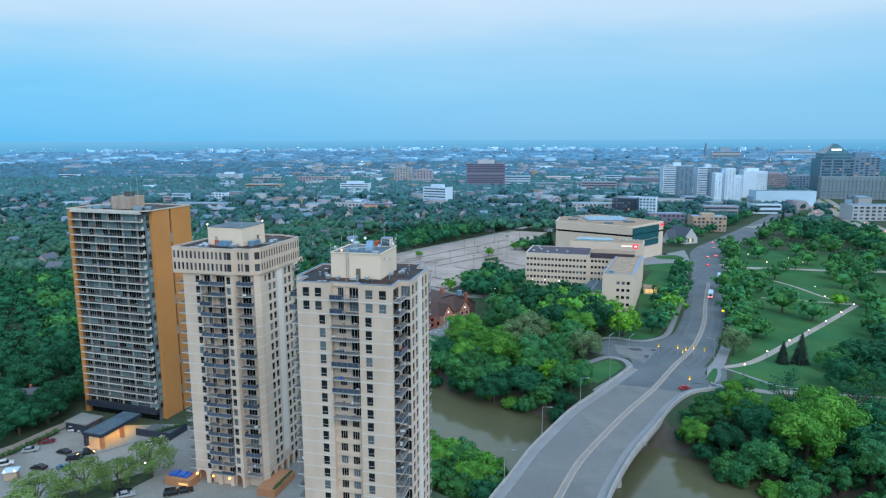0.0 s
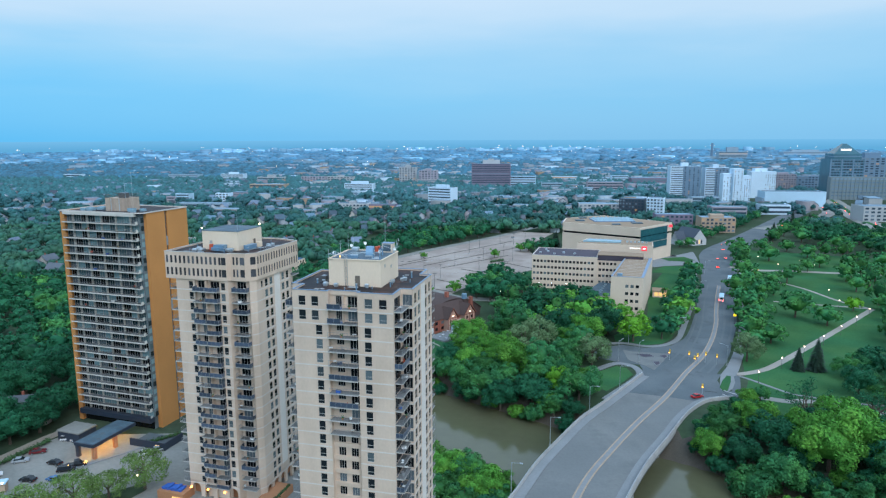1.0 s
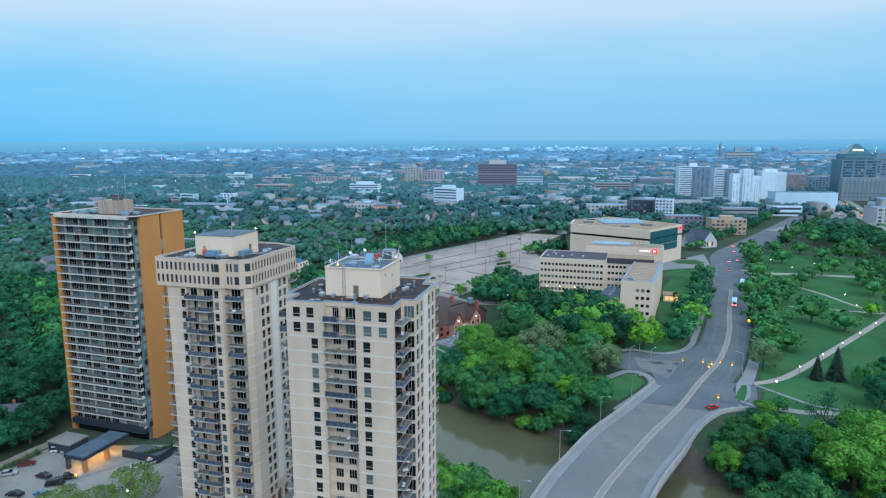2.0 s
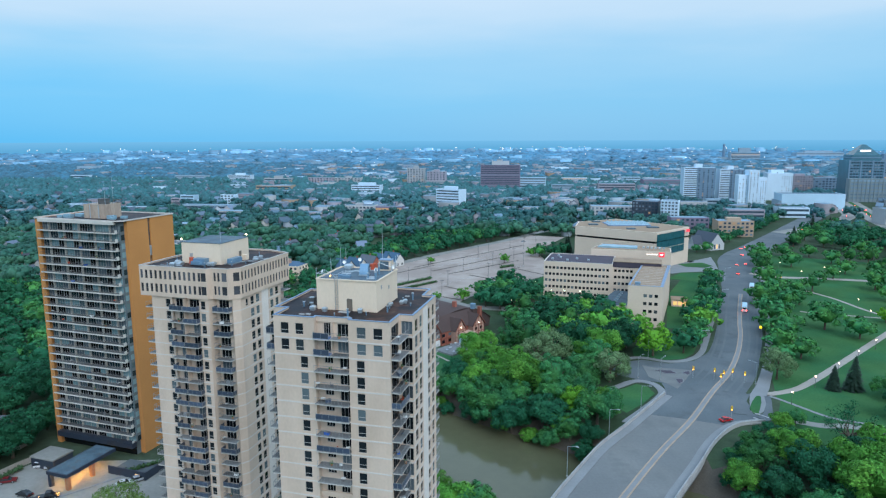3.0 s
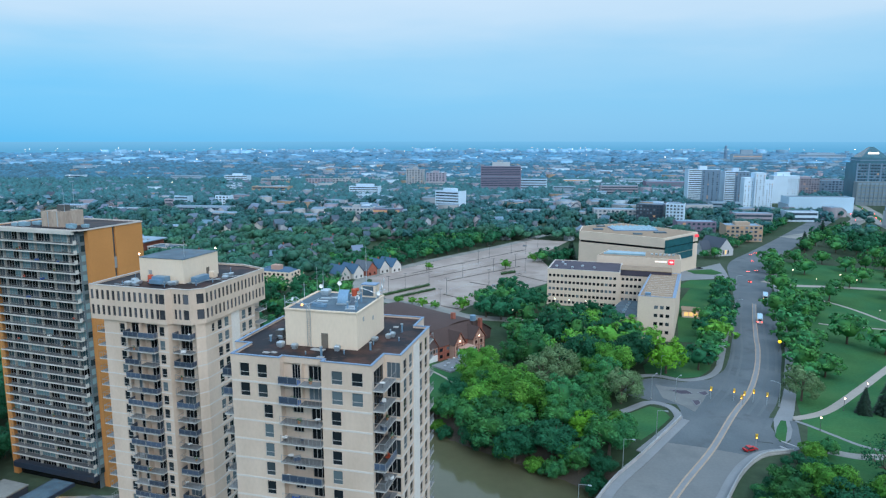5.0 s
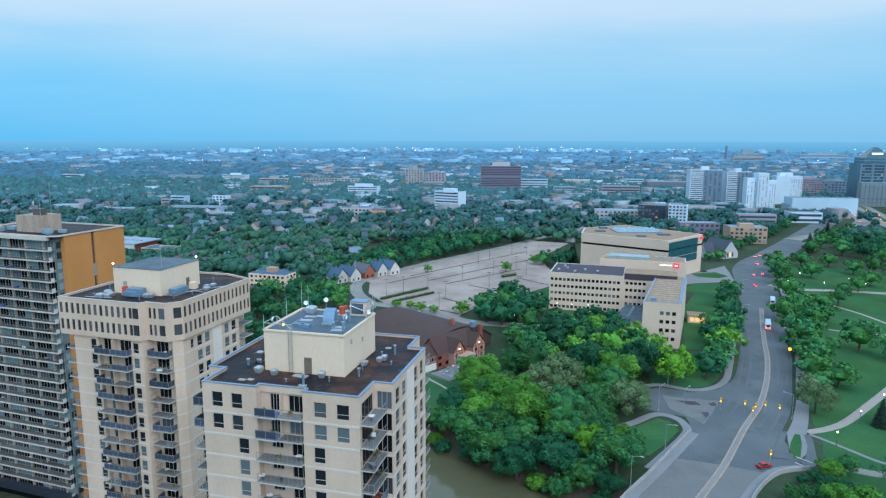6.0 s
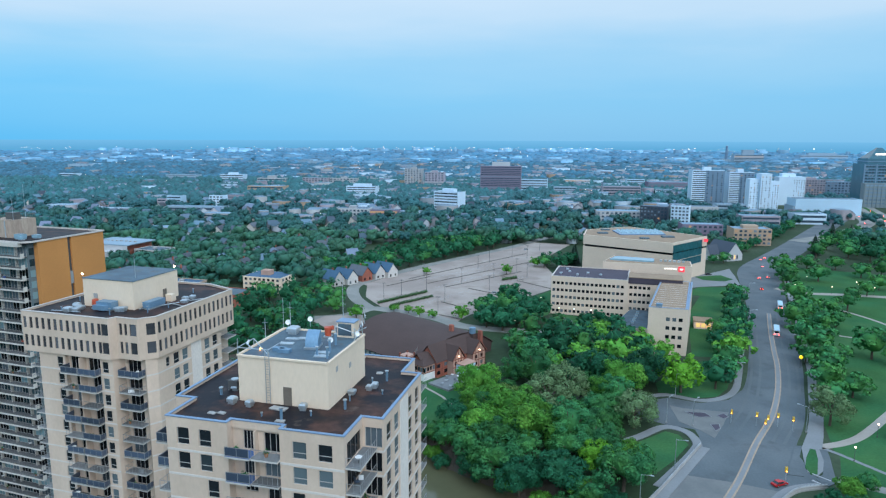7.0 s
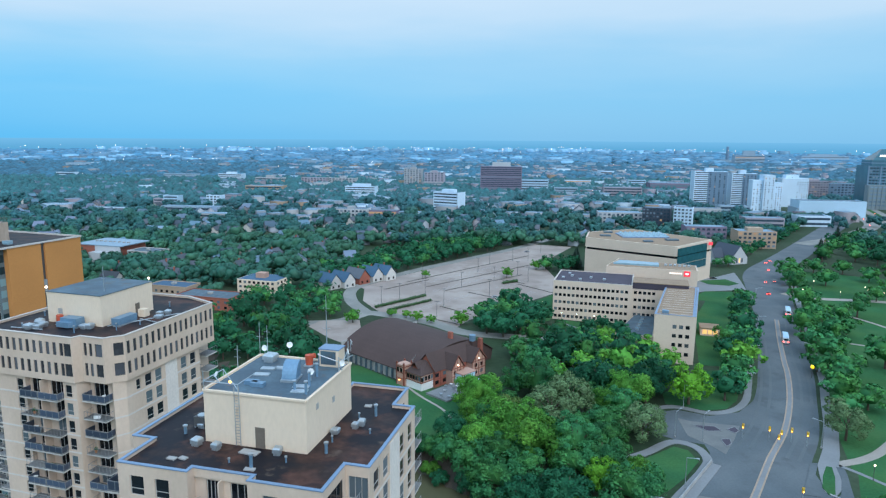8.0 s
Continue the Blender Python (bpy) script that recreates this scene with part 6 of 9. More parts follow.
def gable(b_roof, b_wall, x0, x1, y0, y1, z0, eave, ridge, along="x"):
    """A gabled block: walls and a steep roof with its ridge along x or y."""
    b_wall.box(x0, y0, z0, x1, y1, eave)
    o = 0.5
    if along == "x":
        ym = (y0 + y1) / 2
        b_roof.quad((x0 - o, y0 - o, eave - 0.3), (x1 + o, y0 - o, eave - 0.3), (x1 + o, ym, ridge), (x0 - o, ym, ridge))
        b_roof.quad((x1 + o, y1 + o, eave - 0.3), (x0 - o, y1 + o, eave - 0.3), (x0 - o, ym, ridge), (x1 + o, ym, ridge))
        for x in (x0, x1):
            b_wall.poly([(x, y0, eave), (x, y1, eave), (x, ym, ridge - 0.35)])
    else:
        xm = (x0 + x1) / 2
        b_roof.quad((x0 - o, y1 + o, eave - 0.3), (x0 - o, y0 - o, eave - 0.3), (xm, y0 - o, ridge), (xm, y1 + o, ridge))
        b_roof.quad((x1 + o, y0 - o, eave - 0.3), (x1 + o, y1 + o, eave - 0.3), (xm, y1 + o, ridge), (xm, y0 - o, ridge))
        for y in (y0, y1):
            b_wall.poly([(x0, y, eave), (x1, y, eave), (xm, y, ridge - 0.35)])


# half-timbered front, two storeys, facing the river road
HX, HD = 1.0, 15.0
b_r, b_w = Mb(), Mb()
gable(b_r, b_w, HX, HX + 9.5, 4, 31, 0, 6.6, 12.3, "y")
part("front_wall", b_w, "brickred", club, "red brick front wall with timbers")
part("front_roof", b_r, "clubroof", club)
for gy0, gw_ in ((10.0, 6.5), (21.6, 8.0)):
    b_r, b_w = Mb(), Mb()
    gable(b_r, b_w, HX + 6, HX + 12.5, gy0, gy0 + gw_, 0, 6.4, 11.4, "x")
    part("gable_front", b_w, "stuccopink", club, "half-timbered gable with lamps")
    part("gable_roof", b_r, "clubroof", club)
    xg = HX + 12.5
    for s in (0.0, gw_ * 0.25 - 0.1, gw_ / 2 - 0.1, gw_ * 0.75 - 0.1, gw_ - 0.25):
        part("timber", Mb().box(xg, gy0 + s, 0.4, xg + 0.1, gy0 + s + 0.25, 6.6 + 4.2 * (1 - abs(2 * (s + 0.12) / gw_ - 1))), "timber", club)
    for z in (3.1, 6.2):
        part("timber", Mb().box(xg + 0.005, gy0, z, xg + 0.12, gy0 + gw_, z + 0.28), "timber", club)
    for sgn in (-1, 1):
        b = Mb()
        ym, o = gy0 + gw_ / 2, 0.5
        ya = ym + sgn * (gw_ / 2 + o)
        b.poly([(xg + 0.55, ya, 6.0), (xg + 0.55, ya, 6.5), (xg + 0.55, ym, 11.6), (xg + 0.55, ym, 11.1)])
        b.poly([(xg + 0.65, ya, 6.0), (xg + 0.65, ya, 6.5), (xg + 0.65, ym, 11.6), (xg + 0.65, ym, 11.1)])
        part("bargeboard", b, "timber", club)
    for s in (gw_ * 0.28, gw_ * 0.72):
        for z in (1.9, 4.7):
            part("window", Mb().box(xg + 0.01, gy0 + s - 0.7, z - 0.7, xg + 0.07, gy0 + s + 0.7, z + 0.7), "pane_dark", club)
    part("lamp", Mb().ball((xg + 0.3, gy0 + gw_ / 2, 7.4), 0.28), "lamp_warm", club, "glowing wall lamp on the gable")
for k in range(6):
    y = 5.0 + k * 4.2
    if not (9.4 < y < 17.0 or 21 < y < 30):
        for z in (1.9, 4.7):
            part("window", Mb().box(HX + 9.51, y - 0.9, z - 0.7, HX + 9.58, y + 0.9, z + 0.7), "pane_dark", club)
    part("timber", Mb().box(HX + 9.5, y + 1.9, 0.4, HX + 9.6, y + 2.1, 6.5), "timber", club)
part("timber", Mb().box(HX + 9.5, 4, 3.1, HX + 9.62, 31, 3.35), "timber", club)
# corner tower, lower hipped end, brick bay and terrace
part("corner_tower", Mb().box(-3.2, -3.2, 0, 1.0, 1.2, 8.2), "stuccopink", club, "small square corner tower with red trim")
for z in (2.6, 4.9, 7.2):
    part("tower_band", Mb().box(-3.3, -3.3, z, 1.1, 1.3, z + 0.35), "timber", club)
for x, y in ((-3.2, -3.2), (0.6, -3.2), (0.6, 0.8), (-3.2, 0.8)):
    part("tower_post", Mb().box(x - 0.06, y - 0.06, 0, x + 0.46, y + 0.46, 9.0), "timber", club)
for x in (-2.2, -0.4):
    part("window", Mb().box(x - 0.55, -3.26, 5.3, x + 0.55, -3.2, 6.9), "pane_dark", club)
part("tower_lamp", Mb().ball((-1.1, -3.6, 2.2), 0.3), "lamp_orange", club, "glowing wall lamp")
b_r, b_w = Mb(), Mb()
part("bay", Mb().box(1.4, -2.2, 0, 9.5, 4.0, 3.0), "white", club, "white lower bay wall")
part("bay_upper", Mb().box(1.4, -2.2, 3.0, 9.5, 4.0, 6.0), "stuccopink", club)
for z in (2.9, 5.8):
    part("bay_band", Mb().box(1.3, -2.3, z, 9.6, 4.0, z + 0.3), "timber", club)
for j in range(6):
    part("timber", Mb().box(1.5 + j * 1.5, -2.28, 3.2, 1.75 + j * 1.5, -2.2, 5.8), "timber", club)
    part("window", Mb().box(1.85 + j * 1.5, -2.25, 3.7, 2.9 + j * 1.5, -2.19, 5.3), "pane_dark", club)
for j in range(4):
    part("window", Mb().box(9.5, -1.8 + j * 1.5, 3.7, 9.56, -0.7 + j * 1.5, 5.3), "pane_dark", club)
hip = Mb()
hip.v = [(0.9, -2.7, 6.1), (10.0, -2.7, 6.1), (10.0, 5, 6.1), (0.9, 5, 6.1), (4.5, 2.0, 9.6), (5.8, 5.0, 9.9)]
hip.f, hip.mi = [(0, 1, 4), (1, 2, 5, 4), (3, 0, 4, 5), (0, 3, 2, 1)], [0] * 4
part("bay_roof", hip, "clubroof", club)
part("dormer", Mb().prism([(3.6, -0.8), (6.2, -0.8), (6.2, 2.2), (3.6, 2.2)], 6.4, 8.4), "timber", club, "red timbered dormer")
b_r, b_w = Mb(), Mb()
gable(b_r, b_w, 3.4, 6.4, -1.0, 3.0, 7.6, 8.2, 10.0, "y")
part("dormer_roof", b_r, "clubroof", club)
awn = Mb()
awn.v = [(-1.5, 3.5, 7.0), (0.8, -1.4, 7.0), (0.8, 3.5, 11.0)]
awn.f, awn.mi = [(0, 1, 2)], [0]
part("roof_flashing", awn, "white", club, "pale triangular roof flashing")
part("chimney", Mb().box(-1.6, 23.6, 11, 0.2, 25.0, 15.2), "brickred", club, "red brick chimney")
part("chimney", Mb().box(8.8, 30.2, 5, 10.4, 31.6, 13.4), "brickred", club, "red brick chimney")
part("porch", Mb().box(13.0, 12.0, 0, 17.5, 19.0, 4.6), "lightblue", club, "pale blue glazed porch")
part("porch_roof", Mb().box(12.8, 11.8, 4.6, 17.8, 19.3, 5.0), "stuccopink", club)
part("terrace", Mb().box(12.8, -3.0, -0.5, 23.5, 18.5, 0.7), "walkway", club, "pale paved terrace")
for p, q in (((12.8, -3.0), (23.5, -3.0)), ((23.5, -3.0), (23.5, 18.5))):
    rs = railing_shape([p, q], "bars", "rail")
    part("terrace_railing", rs, None, club, m=pose(0, 0, 0.7))
crnd = random.Random(12)
for i in range(14):
    x, y = crnd.uniform(14.0, 22.5), crnd.uniform(-2, 11)
    t = thing("patio_table", CLUB_M @ pose(x, y, 0.71), "round table on the club terrace", "table", "tables on the terrace")
    part("tabletop", Mb().tube((0, 0, 0.7), (0, 0, 0.76), 0.6, n=10), crnd.choice(("white", "galv", "concrete")), t)
    part("leg", Mb().tube((0, 0, 0), (0, 0, 0.7), 0.06), "galv", t)
tent = thing("party_tent", CLUB_M @ pose(21.0, 14.5, 0.7), "white and blue party tent on the terrace", "tent")
tr = Mb()
tr.v = [(-2.6, -2.6, 2.3), (2.6, -2.6, 2.3), (2.6, 2.6, 2.3), (-2.6, 2.6, 2.3), (0, 0, 3.6)]
tr.f, tr.mi = [(0, 1, 4), (1, 2, 4), (2, 3, 4), (3, 0, 4), (0, 3, 2, 1)], [0] * 5
part("roof", tr, "lightblue", tent)
for x in (-2.5, 2.5):
    for y in (-2.5, 2.5):
        part("pole", Mb().tube((x, y, 0), (x, y, 2.3), 0.05), "galv", tent)
tank = thing("roof_tank", CLUB_M @ pose(7.0, 29.0, 12.2), "blue-grey cooling tank on the clubhouse roof", "tank")
part("body", Mb().tube((0, 0, 0), (0, 0, 2.4), 1.3, n=12), "ductblue", tank)
part("stand", Mb().box(-1.2, -1.2, -6.5, 1.2, 1.2, 0), "clubroof", tank)

# ---------- houses and small blocks ----------
HOUSES = {}


def house_shapes(kind):
    if kind in HOUSES:
        return HOUSES[kind]
    w, d, e, r = {"a": (8, 11, 5.4, 9.0), "b": (9, 9, 5.8, 9.6), "c": (11, 8, 4.2, 7.6), "d": (7.5, 12, 6.2, 10.2), "e": (11, 12, 3.6, 8.2), "f": (8.6, 15, 4.4, 9.6)}[kind]
    br, bw, bg = Mb(), Mb(), Mb()
    gable(br, bw, -w / 2, w / 2, -d / 2, d / 2, 0, e, r, "x" if kind in "bc" else "y")
    n = len(br.v)
    for f in list(br.f):
        br.f.append(tuple(reversed([i + n for i in f])))
        br.mi.append(0)
    br.v += [(x, y, z - 0.25) for x, y, z in br.v[:n]]
    gs = []
    for x in (-w / 4, w / 4):
        for z in (1.5, 4.2):
            if z + 0.8 < e:
                gs.append((x, z))
    wm = Mb().box(-0.65, -0.06, -0.75, 0.65, 0.04, 0.75).mesh("window", "pane_dark")
    HOUSES[kind] = (bw.mesh("wall", "housewall"), br.mesh("roof", "houseroof"), gs, wm, d, Mb().box(w * 0.15, 0.5, e, w * 0.15 + 0.7, 1.3, r + 0.9).mesh("chimney", "brickred"))
    return HOUSES[kind]


def house(x, y, rz, kind, label, roof_mat=None, windows=True, wall_mat=None):
    wm, rm, gs, win, d, ch = house_shapes(kind)
    t = thing("house", pose(x, y, 0, 0, 0, rz), label, "house", "houses among the trees")
    if wall_mat:
        wm = wm.copy()
        wm.materials[0] = M[wall_mat]
    part("wall", wm, None, t)
    if roof_mat:
        rm = rm.copy()
        rm.materials[0] = M[roof_mat]
    part("roof", rm, None, t)
    if windows and kind != "e":
        part("chimney", ch, None, t)
    if windows:
        for gx_, gz in gs:
            part("window", win, None, t, m=pose(gx_, -d / 2, gz))
    return t


for x, y in ((-66.5, 478.5), (-58.5, 483.5), (-42.5, 501.0), (-34.5, 506.0)):
    house(x, y, 48, "f", "white gabled row house with blue-grey steep roof", "houseblue")
house(-50.5, 494, 48, "f", "red brick row house with a steep gable", "houseroof", wall_mat="brickred")


def flat_block(x, y, w, d, h, rz, wall, roof, cols, label):
    t = thing("low_block", pose(x, y, 0, 0, 0, rz), label, "building", "low blocks by the car park")
    part("wall", Mb().box(-w / 2, -d / 2, 0, w / 2, d / 2, h), wall, t)
    part("roof", Mb().box(-w / 2 + 0.4, -d / 2 + 0.4, h, w / 2 - 0.4, d / 2 - 0.4, h + 0.1), roof, t)
    part("parapet", ring([(-w / 2, -d / 2), (w / 2, -d / 2), (w / 2, d / 2), (-w / 2, d / 2)], 0.1, 0.3, h - 0.1, h + 0.5), wall, t)
    part("roof_vent", Mb().box(-1.2, -1, h + 0.1, 1.2, 1, h + 1.3), "concrete", t)
    for k in range(int(h // 3)):
        for j in range(cols):
            part("window", Mb().box(-0.8, -0.05, 0, 0.8, 0.05, 1.4), "pane_dark", t, m=pose(-w / 2 + w * (j + 0.5) / cols, -d / 2, 1.0 + k * 3))


flat_block(-152, 452, 26, 13, 7.5, -17, "far_orange", "houseblue", 7, "tan brick flat-roofed block beside the trees")
flat_block(-124, 432, 34, 16, 6.5, -17, "brickred", "roofgrey", 8, "low brown brick block with grey flat roof")
flat_block(-214, 560, 24, 16, 9.0, -17, "housewall", "roofgrey", 6, "pale block beside the school hall")

apt = thing("apartment_block", pose(-103, 464, 0, 0, 0, -17), "low cream three-storey apartment block with flat roof", "apartment block")
part("wall", Mb().box(-13, -8, 0, 13, 10, 9.2), "cream", apt)
part("roof", Mb().box(-12.5, -7.5, 9.2, 12.5, 9.5, 9.3), "houseblue", apt)
part("roof_hut", Mb().box(-4, -2, 9.3, 2, 3, 12.2), "stuccopink", apt)
for k in range(3):
    for j in range(8):
        part("window", Mb().box(-11.6 + j * 3.1, -8.06, 1.2 + k * 2.9, -10.0 + j * 3.1, -7.98, 2.6 + k * 2.9), "pane_dark", apt)
    for j in range(4):
        part("window", Mb().box(12.98, -6 + j * 4, 1.2 + k * 2.9, 13.06, -4.4 + j * 4, 2.6 + k * 2.9), "pane_dark", apt)

school = thing("school", pose(-247, 572, 0, 0, 0, -18) @ Matrix.Diagonal((0.78, 0.8, 0.9, 1)), "red brick school hall with grey flat roof", "school")
part("wall", Mb().box(-26, -16, 0, 22, 20, 13.5), "brickred", school)
part("stone_end", Mb().box(-4, -16.3, 0, 26, -16.0, 13.5), "far_tan", school)
part("roof", Mb().box(-26.6, -16.6, 13.5, 26.6, 20.6, 14.3), "far_grey", school)
part("annex", Mb().box(-4, -24, 0, 22, -16.3, 9), "far_tan", school)
for j in range(8):
    part("roof_hatch", Mb().box(-20 + j * 5.5, 0, 14.3, -18 + j * 5.5, 2, 15.2), "concrete", school)

church = thing("church", pose(226, 576, 0, 0, 0, 20) @ Matrix.Diagonal((0.82, 0.82, 0.85, 1)), "stone church with steep dark slate roof", "church")
b_r, b_w = Mb(), Mb()
gable(b_r, b_w, -9, 9, -14, 14, 0, 6, 16.5, "y")
gable(b_r, b_w, -20, -9, -4, 6, 0, 5, 13.5, "x")
part("wall", b_w, "far_tan", church)
part("roof", b_r, "far_dark", church)
for j in range(3):
    part("window", Mb().box(-4.0 + j * 3, -14.08, 1.5, -2.4 + j * 3, -13.98, 5.5), "lamp_amber" if j == 1 else "pane_dark", church)

# ---------- the city behind ----------
FWIN = {}


def city_block(x0, x1, y, h, wall, depth, rows, label, rz=-8.0, name="office_block", cols=0, roof="far_roof", category="building", top=None, dark_side=None):
    """A flat-roofed block whose street front spans x0 to x1 at y; windows as bands, or singly where cols is given."""
    w = (x1 - x0)
    t = thing(name, pose((x0 + x1) / 2, y, 0, 0, 0, rz), label, category, "blocks of the city")
    part("wall", Mb().box(-w / 2, 0, 0, w / 2, depth, h), wall, t)
    part("roof", Mb().box(-w / 2 + 0.5, 0.5, h, w / 2 - 0.5, depth - 0.5, h + 0.15), roof, t)
    part("parapet", Mb().obox((-w / 2, 0.2), (w / 2, 0.2), 0.2, h, h + 0.8).obox((-w / 2 + 0.2, 0.4), (-w / 2 + 0.2, depth), 0.2, h, h + 0.8).obox((w / 2 - 0.2, 0.4), (w / 2 - 0.2, depth), 0.2, h, h + 0.8), wall, t)
    if dark_side:
        part("side_cladding", Mb().box(w / 2 * (1 - 2 * dark_side), -0.3, 0, w / 2 + 0.3, depth + 0.1, h + 0.1), "far_slate", t, "darker half of the tower")
        cell = Mb().box(-0.9, -0.5, 0, 0.9, -0.2, 1.5).mesh("window", "far_window")
        for k in range(rows):
            for j in range(4):
                part("window", cell, None, t, m=pose(w / 2 - w * dark_side * (j + 0.5) / 4, 0, h / rows * (k + 0.35)))
    pitch = h / max(1, rows)
    for k in range(rows):
        z = pitch * (k + 0.35)
        if cols:
            key = (round(w / cols * 0.55, 1), round(pitch * 0.5, 1))
            if key not in FWIN:
                FWIN[key] = Mb().box(-key[0] / 2, -0.35, 0, key[0] / 2, 0.1, key[1]).mesh("window", "far_window")
            for j in range(cols):
                part("window", FWIN[key], None, t, m=pose(-w / 2 + w * (j + 0.5) / cols, 0, z))
        else:
            part("window_band", Mb().box(-w / 2 + 1.0, -0.15, z, w / 2 - 1.0, 0.1, z + pitch * 0.45), "far_window", t)
    if top:
        part("roof_house", Mb().box(-w * top[0], depth * 0.3, h + 0.15, w * top[0], depth * 0.7, h + top[1]), wall if len(top) < 3 else top[2], t)
    return t


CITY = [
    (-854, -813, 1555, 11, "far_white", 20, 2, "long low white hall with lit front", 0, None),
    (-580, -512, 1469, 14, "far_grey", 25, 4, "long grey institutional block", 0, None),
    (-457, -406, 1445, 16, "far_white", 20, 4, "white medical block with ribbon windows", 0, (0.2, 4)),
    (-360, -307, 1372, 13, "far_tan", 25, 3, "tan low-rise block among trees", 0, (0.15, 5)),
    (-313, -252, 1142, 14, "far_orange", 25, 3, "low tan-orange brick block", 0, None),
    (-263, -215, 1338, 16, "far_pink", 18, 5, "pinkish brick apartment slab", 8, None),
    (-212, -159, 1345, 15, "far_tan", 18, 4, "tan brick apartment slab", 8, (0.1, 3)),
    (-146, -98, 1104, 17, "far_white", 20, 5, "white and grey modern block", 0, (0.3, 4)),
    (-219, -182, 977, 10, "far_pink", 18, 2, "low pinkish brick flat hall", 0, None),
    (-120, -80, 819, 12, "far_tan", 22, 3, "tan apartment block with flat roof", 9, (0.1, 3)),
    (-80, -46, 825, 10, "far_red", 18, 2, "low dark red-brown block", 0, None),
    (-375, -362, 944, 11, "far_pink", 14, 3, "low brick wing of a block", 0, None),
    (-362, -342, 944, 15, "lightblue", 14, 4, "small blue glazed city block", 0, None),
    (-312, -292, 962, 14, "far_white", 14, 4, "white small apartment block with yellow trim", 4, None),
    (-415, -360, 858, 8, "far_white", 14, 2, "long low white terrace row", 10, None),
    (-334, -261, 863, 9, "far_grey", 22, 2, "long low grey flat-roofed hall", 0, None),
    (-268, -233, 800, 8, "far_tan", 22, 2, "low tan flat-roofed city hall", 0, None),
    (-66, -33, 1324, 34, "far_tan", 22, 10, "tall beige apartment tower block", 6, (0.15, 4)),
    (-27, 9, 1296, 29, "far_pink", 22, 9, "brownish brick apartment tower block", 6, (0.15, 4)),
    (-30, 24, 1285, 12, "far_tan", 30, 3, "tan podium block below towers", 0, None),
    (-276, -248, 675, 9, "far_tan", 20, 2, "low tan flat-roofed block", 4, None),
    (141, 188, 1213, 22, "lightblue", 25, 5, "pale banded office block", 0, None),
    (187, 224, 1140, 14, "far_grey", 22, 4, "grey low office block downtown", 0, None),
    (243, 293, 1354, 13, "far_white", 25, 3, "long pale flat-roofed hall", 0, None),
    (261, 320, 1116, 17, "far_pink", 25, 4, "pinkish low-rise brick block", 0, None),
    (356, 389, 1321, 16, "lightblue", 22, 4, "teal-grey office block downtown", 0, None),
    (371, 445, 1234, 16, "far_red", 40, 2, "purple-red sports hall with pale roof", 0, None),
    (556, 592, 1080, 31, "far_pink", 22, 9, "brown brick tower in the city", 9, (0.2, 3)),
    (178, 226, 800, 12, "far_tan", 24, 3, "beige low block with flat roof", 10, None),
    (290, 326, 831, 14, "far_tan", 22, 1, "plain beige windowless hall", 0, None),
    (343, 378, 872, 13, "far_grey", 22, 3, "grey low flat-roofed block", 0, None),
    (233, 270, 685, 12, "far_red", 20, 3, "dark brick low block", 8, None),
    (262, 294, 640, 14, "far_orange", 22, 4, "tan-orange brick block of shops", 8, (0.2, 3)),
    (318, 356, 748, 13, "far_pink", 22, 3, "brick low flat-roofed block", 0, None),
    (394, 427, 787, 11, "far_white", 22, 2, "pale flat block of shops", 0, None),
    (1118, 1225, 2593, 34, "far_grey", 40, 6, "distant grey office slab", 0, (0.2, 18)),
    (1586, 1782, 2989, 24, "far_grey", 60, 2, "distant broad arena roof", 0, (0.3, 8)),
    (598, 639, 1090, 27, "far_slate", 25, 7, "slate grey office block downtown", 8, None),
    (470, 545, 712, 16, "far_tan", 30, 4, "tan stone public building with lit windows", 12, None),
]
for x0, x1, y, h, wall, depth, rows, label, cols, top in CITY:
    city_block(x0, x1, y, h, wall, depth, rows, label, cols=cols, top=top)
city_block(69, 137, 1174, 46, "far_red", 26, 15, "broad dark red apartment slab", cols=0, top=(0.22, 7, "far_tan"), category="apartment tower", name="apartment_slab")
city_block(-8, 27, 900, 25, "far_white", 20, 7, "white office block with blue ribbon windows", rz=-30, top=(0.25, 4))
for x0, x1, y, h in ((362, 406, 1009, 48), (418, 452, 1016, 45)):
    city_block(x0, x1, y, h, "far_white", 24, 17, "grey-white tower with a darker side", cols=0, dark_side=0.58, top=(0.12, 5), category="apartment tower", name="apartment_tower_block")
def white_tower(x, y, blocks, label):
    """A white tower of stepped blocks (x0, x1, front, depth, height, columns of windows)."""
    t = thing("apartment_tower_block", pose(x, y, 0, 0, 0, -8), label, "apartment tower", "blocks of the city")
    rnd = random.Random(int(x))
    win = Mb().box(-0.55, -0.12, 0, 0.55, 0.1, 1.5).mesh("window", "far_window")
    for x0, x1, f0, d, h, cols in blocks:
        b = Mb().box(x0, f0, 0, x1, f0 + d, h)
        b.box(x0 - 0.2, f0 - 0.2, h, x1 + 0.2, f0 + d + 0.2, h + 0.5)
        part("wall", b, "far_white", t)
        for k in range(int(h / 2.9) - 1):
            for j in range(cols):
                if rnd.random() < 0.75:
                    part("window", win, None, t, m=pose(x0 + (x1 - x0) * (j + 0.5) / cols, f0, 2.0 + k * 2.9))
    return t


